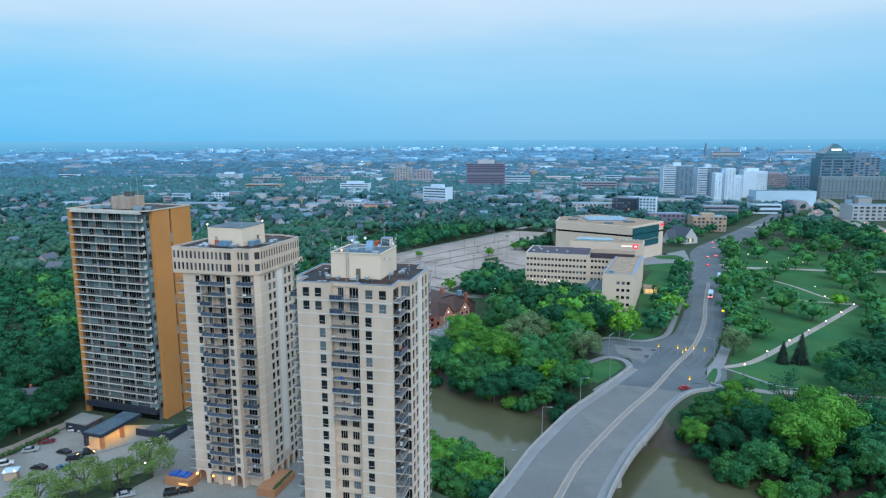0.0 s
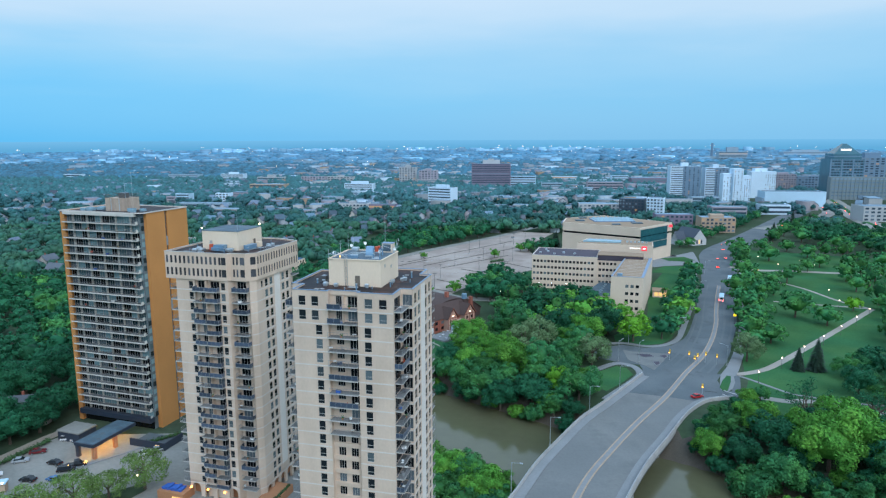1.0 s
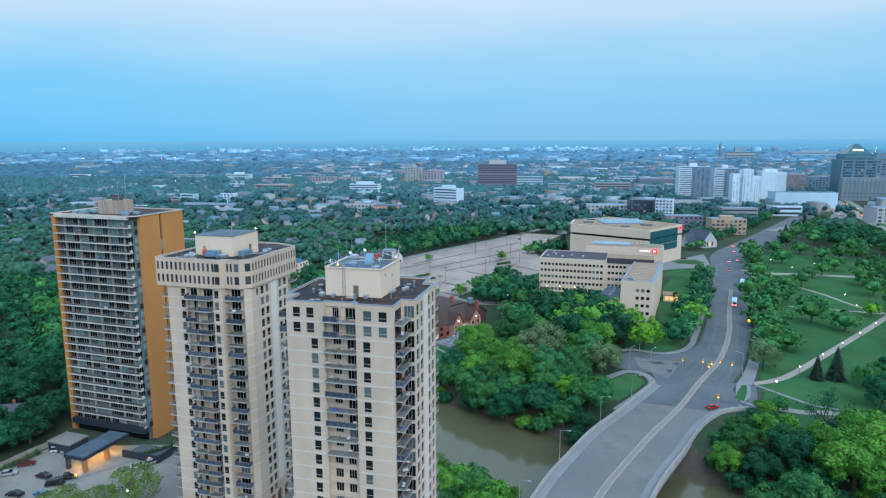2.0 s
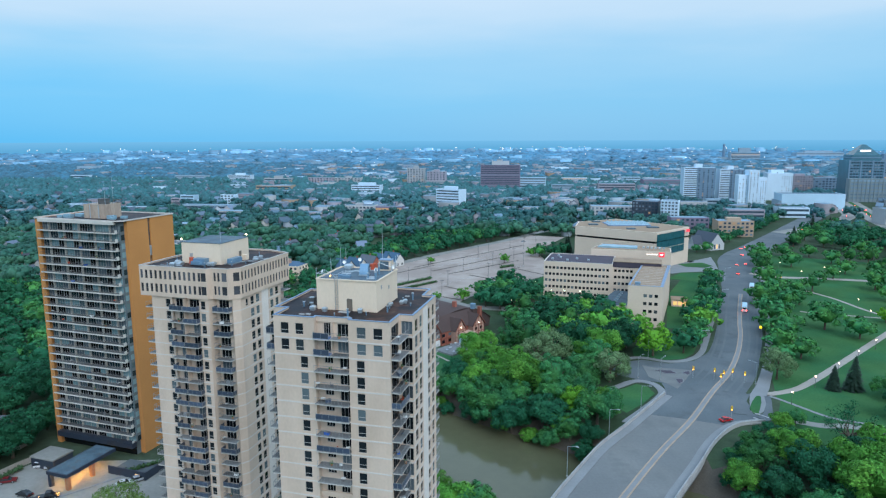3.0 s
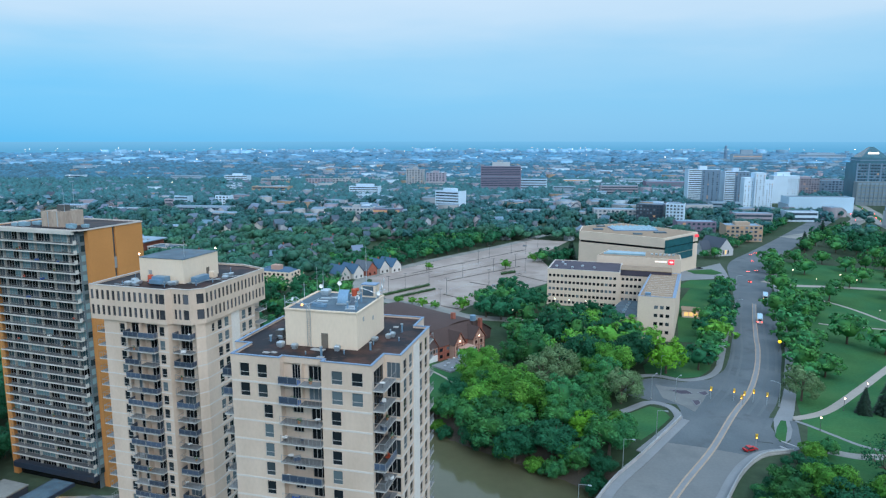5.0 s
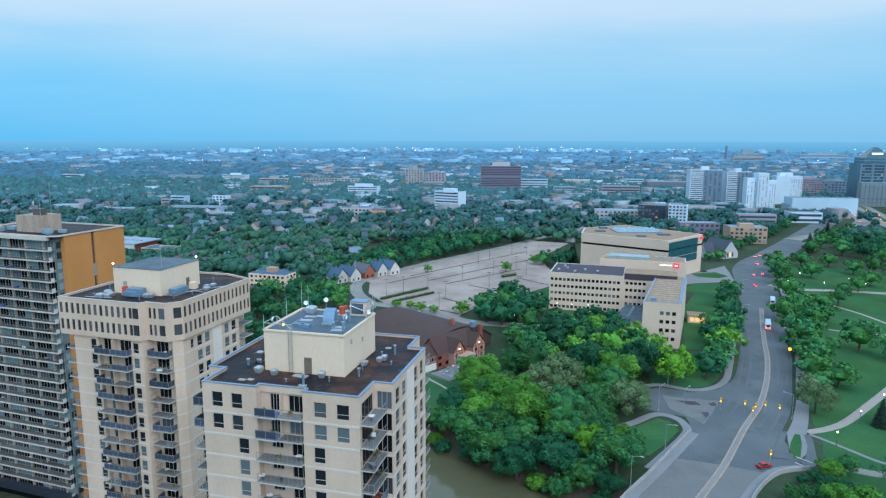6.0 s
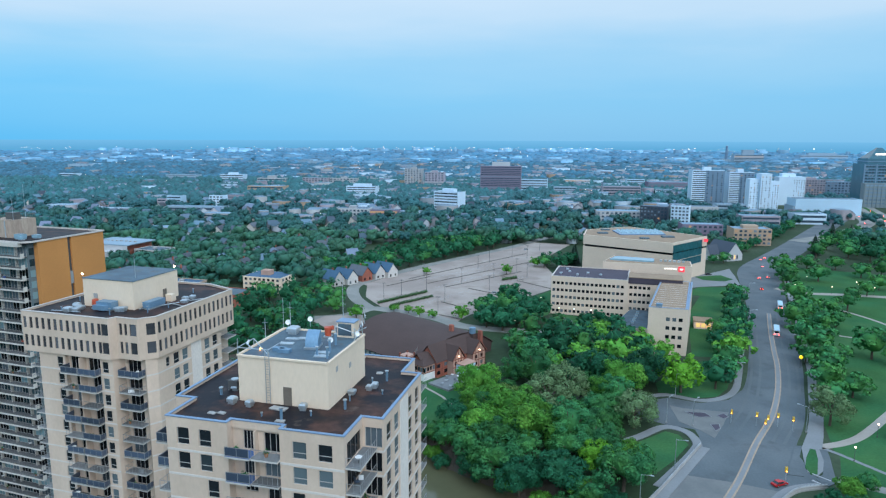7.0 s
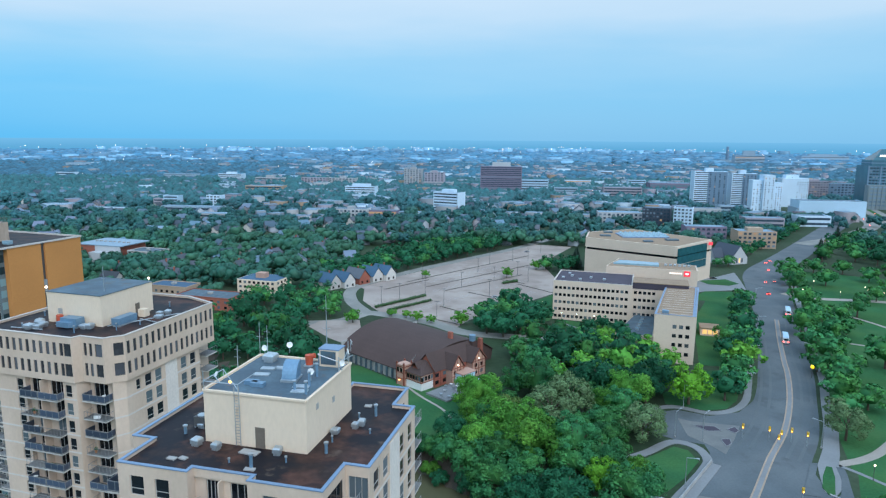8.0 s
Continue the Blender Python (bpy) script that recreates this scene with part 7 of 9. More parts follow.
white_tower(432, 939, [(-19, -6.5, 2, 18, 40, 3), (-6.5, 7, -2, 20, 47, 3), (7, 19, 4, 16, 37, 4)], "bright white stepped apartment tower with small windows")
white_tower(500, 1000, [(-18, 2, 0, 20, 39.5, 0), (-12, 6, 6, 12, 44, 1), (2, 18, 2, 18, 39.5, 5)], "white apartment tower with a blind side wall")
city_block(442, 519, 879, 10, "far_grey", 30, 2, "grey hall below a pale upper storey")
city_block(444, 521, 878, 19, "lightblue", 30, 0, "pale blue-white long upper hall")
# black tower with a glazed pyramid
bt = thing("office_tower", pose(617, 1000, 0, 0, 0, -12) @ Matrix.Diagonal((0.86, 0.80, 0.98, 1)), "dark teal glass office tower with a pyramid top", "office tower")
part("wall", Mb().box(-27, -27, 0, 27, 27, 60), "tealtower", bt)
for x in (-27, -9.5, 8.5, 26):
    part("pier", Mb().box(x - 1.0, -28, 0, x + 1.0, -27, 60), "far_slate", bt)
for k in range(7):
    part("floor_band", Mb().box(-27.2, -27.7, 33 + k * 4.2, 27.2, -27, 34.1 + k * 4.2), "far_slate", bt)
part("upper_tier", Mb().box(-22, -22, 60, 22, 22, 68), "tealtower", bt)
part("tier_band", Mb().box(-22.6, -22.6, 63.4, 22.6, 22.6, 64.6), "far_slate", bt)
py = Mb()
py.v = [(-20, -20, 68), (20, -20, 68), (20, 20, 68), (-20, 20, 68), (-3, -3, 83), (3, -3, 83), (3, 3, 83), (-3, 3, 83)]
py.f, py.mi = [(0, 1, 5, 4), (1, 2, 6, 5), (2, 3, 7, 6), (3, 0, 4, 7), (4, 5, 6, 7)], [0] * 5
part("pyramid", py, "tealglass", bt)
part("sign_bar", Mb().box(-9, -15.6, 72.6, 7, -14.6, 75.2), "lamp_sign", bt, "plain glowing white bar")
pane_b = Mb().box(-1.5, -0.12, 0, 1.5, 0.1, 2.2).mesh("window", "far_window")
for k in range(7):
    for x in (-23.5, -19, -14.5, -4.5, 0, 4.5, 12.5, 17, 21.5):
        part("window", pane_b, None, bt, m=pose(x, -27.0, 30.6 + k * 4.2))
part("podium", Mb().box(-30, -42, 0, 120, -27, 34), "far_podium", bt, "grey stone podium")
for j in range(24):
    part("pilaster", Mb().box(-29 + j * 6.2, -42.9, 0, -27.6 + j * 6.2, -42, 33), "far_podium", bt)
for k in range(6):
    part("window_band", Mb().box(-27, -42.3, 5 + k * 5, 117, -42, 7.2 + k * 5), "far_roof", bt)
city_block(715, 765, 1110, 56, "far_slate", 30, 14, "slate blue tower with sloped top", cols=6, category="office tower", name="office_tower", top=(0.25, 9))
# dark concrete pair behind the offices
city_block(216, 244, 765, 21, "far_dark", 20, 6, "dark grey concrete block with framed windows", cols=8, rz=-25)
city_block(240, 258, 740, 24, "far_white", 16, 7, "white block with dark square windows", cols=5, rz=-25)
stack = thing("chimney_stack", pose(1212, 2890, 0), "tall dark distant chimney stack", "chimney")
part("shaft", Mb().tube((0, 0, 0), (0, 0, 62), 7, 4.5, n=10), "far_slate", stack)
part("rim", Mb().tube((0, 0, 62), (0, 0, 64), 5.5, n=10), "far_grey", stack)

# ---------- trees ----------
def ico(sub):
    bm = bmesh.new()
    bmesh.ops.create_icosphere(bm, subdivisions=sub, radius=1)
    v = np.array([x.co[:] for x in bm.verts])
    f = np.array([[x.index for x in g.verts] for g in bm.faces])
    bm.free()
    return v, f


ICO1, ICO2 = ico(1), ico(2)


def leaf_cloud(rng, clumps, per, size, core=True, sub=1):
    """Leaves on the shells of round clumps (x, y, z, r), with a rough dark core in each; gives vertices and faces."""
    vs, fs, n = [], [], 0
    for cx, cy, cz, r in clumps:
        if core:
            v0, f0 = ICO2 if sub == 2 else ICO1
            v = v0 * r * 0.68 * (1 + rng.normal(0, 0.10, (len(v0), 1))) * np.array([1, 1, 0.88]) + (cx, cy, cz)
            vs.append(v)
            fs += [tuple(q) for q in (f0 + n).tolist()]
            n += len(v)
        k = max(6, int(per * r * r))
        d = rng.normal(0, 1, (k, 3))
        d[:, 2] = d[:, 2] * 0.8 + 0.25
        d /= np.linalg.norm(d, axis=1)[:, None]
        c = d * (r * rng.uniform(0.66, 1.1, (k, 1))) * np.array([1, 1, 0.9]) + (cx, cy, cz)
        a = np.cross(d, rng.normal(0, 1, (k, 3)))
        a /= np.linalg.norm(a, axis=1)[:, None] + 1e-6
        tilt = d + rng.normal(0, 0.55, (k, 3))
        b = np.cross(tilt, a)
        b /= np.linalg.norm(b, axis=1)[:, None] + 1e-6
        s = size * rng.uniform(0.6, 1.35, (k, 1))
        q = np.stack([c - a * s - b * s * 0.6, c + a * s - b * s * 0.4 - d * s * 0.2, c + b * s * 1.1 - d * s * 0.3], axis=1).reshape(-1, 3)
        vs.append(q)
        fs += (np.arange(k * 3).reshape(k, 3) + n).tolist()
        n += k * 3
    return np.concatenate(vs), fs


def raw_mesh(name, v, f, material):
    me = bpy.data.meshes.new(name)
    me.from_pydata(v.tolist() if hasattr(v, "tolist") else v, [], f)
    me.materials.append(M[material])
    me.update()
    return me


def trunk_mesh(rng, h, r, spread, limbs=6):
    b = Mb()
    top = h * 0.45
    b.tube((0, 0, -0.6), (0, 0, h * 0.2), r * 1.25, r, n=7, caps=False)
    b.tube((0, 0, h * 0.2), (0.1, 0.05, top), r, r * 0.7, n=7, caps=False)
    for i in range(limbs):
        a = 2 * math.pi * i / limbs + rng.uniform(-0.4, 0.4)
        z0 = h * rng.uniform(0.25, 0.45)
        z1 = h * rng.uniform(0.6, 0.85)
        rr = spread * rng.uniform(0.45, 0.75)
        m = (rr * 0.5 * math.cos(a), rr * 0.5 * math.sin(a), (z0 + z1) / 2 + 0.5)
        b.tube((0, 0, z0), m, r * 0.55, r * 0.38, n=5, caps=False)
        b.tube(m, (rr * math.cos(a), rr * math.sin(a), z1), r * 0.38, r * 0.12, n=5, caps=False)
    b.tube((0.1, 0.05, top), (0.2, 0.1, h * 0.85), r * 0.7, r * 0.15, n=5, caps=False)
    return b.mesh("trunk", "bark")


TREES = {}
LABELS = {"leafbright": "broadleaf tree with fresh light green leaves", "leaf": "full-crowned broadleaf tree in green summer leaf", "leafdark": "dense dark green broadleaf tree", "leaflime": "broadleaf tree with bright yellow-green leaves", "leafpale": "tree with pale grey-green airy crown", "leafolive": "young tree with airy yellow-olive leaves"}


def crown_leaves(rng, h, spread, lobes, per, size, airy=False):
    """A crown of leafy lobes round a shaded middle: uneven in outline, open between the lobes; gives vertices and faces."""
    vs, fs, n = [], [], 0
    zc, rx, rz = 0.53 * h, spread * 0.70, 0.35 * h
    lean = rng.normal(0, 0.10, 2)
    if not airy:
        v0, f0 = ICO2
        v = v0 * (1 + rng.normal(0, 0.10, (len(v0), 1))) * np.array([rx, rx, rz]) * 0.74 + (0, 0, zc)
        vs.append(v)
        fs += f0.tolist()
        n = len(v)
    for i in range(lobes):
        u = -0.66 + 1.64 * (i + 0.5) / lobes
        a = i * 2.39996 + rng.uniform(-0.45, 0.45)
        w = math.sqrt(max(0.0, 1 - min(1.0, abs(u)) ** 2))
        out = np.array([w * math.cos(a), w * math.sin(a), u])
        reach = rng.uniform(0.72, 1.16)
        c = out * np.array([rx, rx, rz]) * reach + (lean[0] * spread * u, lean[1] * spread * u, zc)
        r = spread * rng.uniform(0.24, 0.40) * (1.0 if u < 0.7 else 0.85)
        k = max(8, int(per * r * r))
        d = rng.normal(0, 1, (k, 3)) + out * 0.8 + (0, 0, 0.35)
        d /= np.linalg.norm(d, axis=1)[:, None]
        q0 = d * (r * rng.uniform(0.62, 1.12, (k, 1))) * np.array([1, 1, 0.85]) + c
        t1 = np.cross(d, rng.normal(0, 1, (k, 3)))
        t1 /= np.linalg.norm(t1, axis=1)[:, None] + 1e-6
        t2 = np.cross(d + rng.normal(0, 0.42, (k, 3)), t1)
        t2 /= np.linalg.norm(t2, axis=1)[:, None] + 1e-6
        s = size * rng.uniform(0.6, 1.35, (k, 1))
        tri = np.stack([q0 - t1 * s - t2 * s * 0.6, q0 + t1 * s - t2 * s * 0.4 - d * s * 0.2, q0 + t2 * s * 1.1 - d * s * 0.3], axis=1).reshape(-1, 3)
        vs.append(tri)
        fs += (np.arange(k * 3).reshape(k, 3) + n).tolist()
        n += k * 3
    return np.concatenate(vs), fs


def make_tree(key, seed, h, spread, material, lobes, per, size):
    rng = np.random.default_rng(seed)
    t = thing("tree", pose(0, 0, -60), LABELS[material], "tree", "trees")
    part("trunk", trunk_mesh(rng, h, 0.028 * h, spread), None, t)
    v, f = crown_leaves(rng, h, spread, lobes, per, size, material in ("leafolive", "leafpale"))
    part("crown", raw_mesh("crown", v, f, material), None, t)
    TREES[key] = t


KINDS = [("leaf", 11, 6.0), ("leafbright", 13, 6.6), ("leafdark", 12, 5.8), ("leafdark", 10, 5.2), ("leafbright", 9, 5.0), ("leaflime", 11, 5.6), ("leafpale", 12, 6.0), ("leafolive", 10, 5.4), ("leaf", 14, 5.2), ("leafdark", 13, 6.6), ("leaf", 9, 5.4)]
for i, (m_, h, s) in enumerate(KINDS):
    make_tree(("near", i), 20 + i, h, s, m_, 22, {"leafpale": 42, "leafolive": 60}.get(m_, 58), 0.17 if m_ == "leafolive" else 0.25)
    make_tree(("mid", i), 40 + i, h, s, m_, 24, 15, 0.40)
    make_tree(("far", i), 80 + i, h, s, m_, 11, 9, 0.62)

PLACED = []
tree_rnd = random.Random(77)


WANTED = []


BRIDGE_PLAN = offset_line(BR_L, -3.5) + offset_line(BR_R, 4.0)[::-1]
AVENUE_PLAN = offset_line(AV_L, 1.0) + offset_line(AV_R, -1.0)[::-1]


def tree(x, y, kind, scale=1.0):
    if inside(x, y, BRIDGE_PLAN) or inside(x, y, AVENUE_PLAN):
        return
    WANTED.append((x, y, kind, scale))
    PLACED.append((x, y))


def inside(x, y, poly):
    hit = False
    for (x0, y0), (x1, y1) in zip(poly, poly[1:] + poly[:1]):
        if (y0 > y) != (y1 > y) and x < (x1 - x0) * (y - y0) / (y1 - y0) + x0:
            hit = not hit
    return hit


def grove(poly, gap, kinds, lo=0.8, hi=1.15, avoid=(), seed=1):
    r = random.Random(seed)
    xs, ys = [p[0] for p in poly], [p[1] for p in poly]
    n = int((max(xs) - min(xs)) * (max(ys) - min(ys)) / gap / gap * 6) + 20
    for _ in range(n):
        x, y = r.uniform(min(xs), max(xs)), r.uniform(min(ys), max(ys))
        if inside(x, y, poly) and not any(inside(x, y, a) for a in avoid) and all((x - a) ** 2 + (y - b) ** 2 > gap * gap for a, b in PLACED):
            tree(x, y, r.choice(kinds), r.uniform(lo, hi))


# single trees that stand out
for x, y, kind, s in ((92.2, 296.5, 5, 1.3), (106.5, 300.0, 2, 0.85), (113.5, 307.0, 0, 0.95), (40, 276, 6, 1.3), (47, 285, 6, 1.25), (66, 266, 6, 0.95), (70, 272, 6, 0.85), (26, 282, 7, 0.9),
                      (47.5, 236.5, 5, 0.85), (41, 243, 0, 1.0), (58, 243, 4, 0.75), (131, 268, 6, 0.95), (137, 283, 6, 0.75),
                      (143.5, 288, 0, 0.8), (-76, 171, 7, 1.05), (-83, 165.5, 7, 0.8), (-89, 160.5, 7, 1.05), (-97, 153, 7, 1.1),
                      (48.5, 511.3, 4, 0.8), (72.3, 540, 4, 0.8), (78.5, 537, 0, 0.8), (82, 545, 2, 0.9), (90, 528, 2, 1.1), (97, 538, 3, 1.2), (-6.7, 511, 4, 0.6), (-40.8, 399, 4, 0.85), (14, 396, 4, 0.8),
                      (-22, 411, 4, 0.5), (-14, 408, 4, 0.5), (-8, 403, 4, 0.55), (-1, 399, 4, 0.5)):
    tree(x, y, kind, s)
for x, y, kind, s in ((127, 331, 1, 1.05), (135, 346, 2, 1.15), (141.5, 361, 0, 1.15), (148, 377, 2, 1.1), (119, 319, 0, 1.05), (161, 411, 2, 1.1), (169, 427, 0, 1.1), (127, 346, 3, 1.0), (134, 362, 0, 1.0), (153, 391, 0, 0.9),
                      # the row beside the park, in lighter leaf kinds that stand in for haze
                      (147.3, 299, 0, 0.97), (153.3, 292, 0, 0.91), (152.3, 309, 0, 1.03), (160.8, 321, 0, 1.14), (156.8, 330, 10, 1.03), (166.8, 341, 0, 1.2), (169.3, 356, 0, 1.14), (186.8, 372, 0, 1.14), (178.8, 383, 0, 1.2), (190.8, 396, 0, 1.2), (188.8, 406, 10, 1.03),
                      (206.8, 432, 0, 1.25), (205.8, 448, 0, 1.31), (220.8, 470, 8, 1.14), (230.8, 492, 0, 1.25), (238.8, 510, 0, 1.31), (252.8, 491, 0, 1.14),
                      # trees on the lawns
                      (187.5, 334.5, 0, 1.3), (195, 319, 0, 1.1), (225, 346, 5, 0.85), (212, 407, 0, 0.95), (226, 415, 8, 0.9), (201, 383, 10, 0.9), (259, 450, 0, 0.85), (247, 444, 10, 0.8),
                      (266, 418, 0, 1.15), (284, 432, 8, 1.1), (284, 417, 0, 1.1), (254, 389, 0, 1), (272, 404, 8, 1), (241, 346, 0, 1), (247, 358, 8, 1.05), (232, 321, 0, 1.1), (240, 331, 0, 1), (207, 291, 8, 0.95), (204, 278, 2, 1), (216, 300, 0, 1), (252, 340, 10, 1),
                      (162, 248, 0, 0.95), (170.5, 250, 2, 0.95), (177, 245, 9, 1.05), (153.5, 230, 2, 0.9), (159, 225, 0, 0.9), (167, 227, 3, 0.95), (184, 240, 2, 1.1), (192, 250, 0, 1.1), (181, 228, 9, 1),
                      # the dark stand behind the park, its leaf kinds lightened to paint in haze
                      (267, 531, 0, 1.1), (300, 578, 8, 1.15), (329, 614, 0, 1.2), (350, 633, 8, 1.15), (325, 577, 0, 1.1), (287, 530, 0, 1), (312, 596, 10, 1.1), (338, 600, 0, 1.1), (399, 685, 8, 1), (335, 543, 0, 1), (301, 501, 8, 1), (276, 465, 0, 1), (288, 502, 0, 1), (314, 500, 8, 1), (319, 487, 10, 1), (378, 557, 0, 1.1), (399, 573, 8, 1.1), (353, 499, 0, 1.1), (320, 463, 0, 1.1), (340, 480, 8, 1.1), (330, 520, 0, 1), (355, 530, 10, 1), (300, 470, 10, 1),
                      # above the east bank
                      (110, 223, 4, 0.62), (116, 226, 0, 0.55), (84, 192, 1, 0.75), (92, 199, 0, 0.85), (100.5, 200, 1, 0.9), (101, 190, 2, 0.95), (107, 196, 0, 0.85), (117, 196, 9, 0.85), (125.5, 198, 1, 0.85), (121, 183, 1, 1.25), (132.5, 190, 0, 1.1), (138, 186, 9, 1.0)):
    tree(x, y, kind, s)

FOREST = [(3, 252), (12, 246), (22, 236), (38, 222), (50, 220), (62, 234), (56, 250), (66, 263), (74, 270), (62, 282), (84, 304), (88, 318), (97, 330), (92, 340), (62, 350), (52, 362), (40, 366), (36, 350), (35, 334), (31, 318), (24, 304), (14, 290), (6, 272)]
grove(FOREST, 7.6, (0, 8, 1, 10, 3, 4, 9, 0, 1, 10, 8), 0.72, 1.2, seed=4)
grove([(20, 380), (36, 372), (52, 378), (56, 395), (44, 418), (50, 436), (40, 432), (26, 408)], 8, (2, 3, 0, 2), 0.9, 1.15, seed=5)
grove([(58, 356), (90, 346), (96, 366), (70, 372)], 8, (0, 1, 4, 3), 0.7, 1.0, seed=6)
for x, y in ((84, 390), (90, 384), (76, 386)):
    tree(x, y, 3, 0.75)
EAST = [(80, 194), (88, 203), (98, 205), (106, 199), (118, 203), (134, 196), (150, 190), (200, 186), (260, 176), (300, 140), (125, 140), (110, 150), (97, 163), (88, 176)]
grove(EAST, 7.4, (0, 2, 1, 0, 4, 9, 8, 1, 10), 0.75, 1.15, seed=9)
BANK = [(x + RIVER_N[0] * w, y + RIVER_N[1] * w) for w, pts in ((2.5, ((-60, 301.3), (0.0, 251.4), (39, 219), (62, 199.9))), (8.5, ((62, 199.9), (39, 219), (0, 251.4), (-60, 301.3)))) for x, y in pts]
grove(BANK, 4.2, (2, 3, 0, 4), 0.5, 0.75, seed=21)
grove([(79, 193), (84, 203), (92, 212), (101, 221), (110, 224), (110, 214), (100, 208), (92, 198), (84, 190)], 3.6, (2, 3, 0), 0.26, 0.42, seed=25)
BANK_E = [(x + RIVER_N[0] * w, y + RIVER_N[1] * w) for w, pts in ((4.0, ((76, 188.2), (100, 168.3), (135, 139.2))), (12.0, ((135, 139.2), (100, 168.3), (76, 188.2)))) for x, y in pts]
grove(BANK_E, 5.0, (2, 3, 0, 4), 0.5, 0.75, seed=22)
grove([(-330, 330), (-122, 262), (-60, 300), (-60, 330), (-140, 400), (-330, 440)], 9.5, (2, 3, 0, 2), 0.85, 1.1, seed=23)
grove([(0, 172), (10, 160), (22, 166), (26, 174), (14, 186), (-8, 203), (-30, 222), (-60, 247), (-62, 238), (-30, 208)], 6.0, (0, 2, 1, 0), 0.7, 0.95, seed=10)
grove([(-130, 262), (-62, 240), (-80, 262), (-130, 305), (-190, 350), (-200, 330)], 9.5, (2, 3, 0), 0.8, 1.05, seed=11)
grove([(-126, 196), (-121, 212), (-122, 236), (-136, 262), (-200, 320), (-330, 330), (-250, 200), (-150, 165), (-129, 178)], 9.0, (2, 9, 3, 2, 9), 0.85, 1.05, avoid=([(-146, 212), (-128, 212), (-128, 228), (-150, 232)],), seed=12)
grove([(-140, 330), (-100, 305), (-58, 300), (-48, 330), (-44, 356), (-60, 375), (-70, 392), (-130, 400), (-170, 380)], 10, (0, 10, 2, 8, 9), 0.85, 1.2, avoid=([(-66, 350), (-42, 340), (-42, 372), (-64, 388)],), seed=13)
grove([(-140, 408), (-70, 402), (-52, 410), (-54, 440), (-72, 452), (-86, 445), (-130, 448)], 10, (2, 0, 3), 0.8, 1.0, avoid=([(-147, 410), (-102, 402), (-102, 445), (-147, 450)],), seed=14)
grove([(-52, 495), (-26, 520), (0, 560), (50, 620), (90, 680), (60, 690), (10, 640), (-40, 580), (-80, 520), (-70, 500)], 10, (2, 0, 3, 2), 0.85, 1.1, seed=15)
grove([(212, 548), (245, 590), (300, 655), (380, 760), (350, 770), (290, 690), (240, 620), (205, 562)], 8, (2, 3, 0), 0.55, 0.8, avoid=([(258, 634), (300, 634), (300, 668), (258, 668)], [(206, 556), (246, 556), (246, 600), (206, 600)]), seed=18)
grove([(330, 560), (360, 500), (380, 520), (420, 600), (400, 680), (350, 660)], 12, (2, 0, 3, 2), 0.9, 1.15, seed=16)
grove([(290, 350), (420, 300), (420, 470), (300, 460), (300, 420)], 15, (2, 0, 3, 1), 0.9, 1.1, seed=17)

# the nearest trees stand as things of their own, those past them join the woods
WANTED.sort(key=lambda q: math.hypot(q[0], q[1] - 60))
for x, y, kind, scale in WANTED[:295]:
    k = 1.2 * scale * tree_rnd.uniform(0.93, 1.07)
    t = copy_thing(TREES[("near" if math.hypot(x, y - 60) < 250 else "mid", kind)], pose(x, y, ground_z(x, y), tree_rnd.uniform(-3, 3), tree_rnd.uniform(-3, 3), tree_rnd.uniform(0, 360)))
    t.scale = (k * tree_rnd.uniform(0.92, 1.08), k, k * tree_rnd.uniform(0.8, 0.95))
REST = WANTED[295:]


def spruce(x, y, h, s):
    rng = np.random.default_rng(int(x * 10))
    t = thing("spruce", pose(x, y, 0), "tall dark green spruce tree", "conifer", "spruces in the park")
    part("trunk", Mb().tube((0, 0, -0.3), (0, 0, h), 0.25, 0.03, n=6), "bark", t)
    vs, fs, n = [], [], 0
    for i in range(26):
        u = i / 25
        z, r = h * (0.08 + 0.9 * u), s * (1 - u) ** 0.85 + 0.15
        k = int(10 + 26 * (1 - u))
        for j in range(k):
            a = rng.uniform(0, 2 * math.pi)
            rr = r * rng.uniform(0.75, 1.1)
            c, sn = math.cos(a), math.sin(a)
            w = 0.28 + 0.15 * rng.random()
            tip = np.array([rr * c, rr * sn, z - rr * 0.35])
            base = np.array([rr * 0.25 * c, rr * 0.25 * sn, z + 0.1])
            side = np.array([-sn, c, 0]) * w
            vs += [base - side * 0.4, tip - side, tip + np.array([c, sn, -0.25]) * 0.35, tip + side, base + side * 0.4]
            fs.append(tuple(range(n, n + 5)))
            n += 5
    part("crown", raw_mesh("crown", np.array(vs), fs, "needle"), None, t)


for x, y, h, s in ((146.4, 257, 9.5, 2.6), (153.5, 256.5, 13.5, 3.6), (306, 590, 14, 4), (314, 604, 14, 4), (190, 540, 14, 4), (196, 548, 15, 4), (184, 536, 12, 4), (322, 620, 13, 4), (378, 690, 15, 5), (392, 684, 14, 5), (101, 545, 15, 4.5), (104, 552, 16, 4.5)):
    spruce(x, y, h, s)

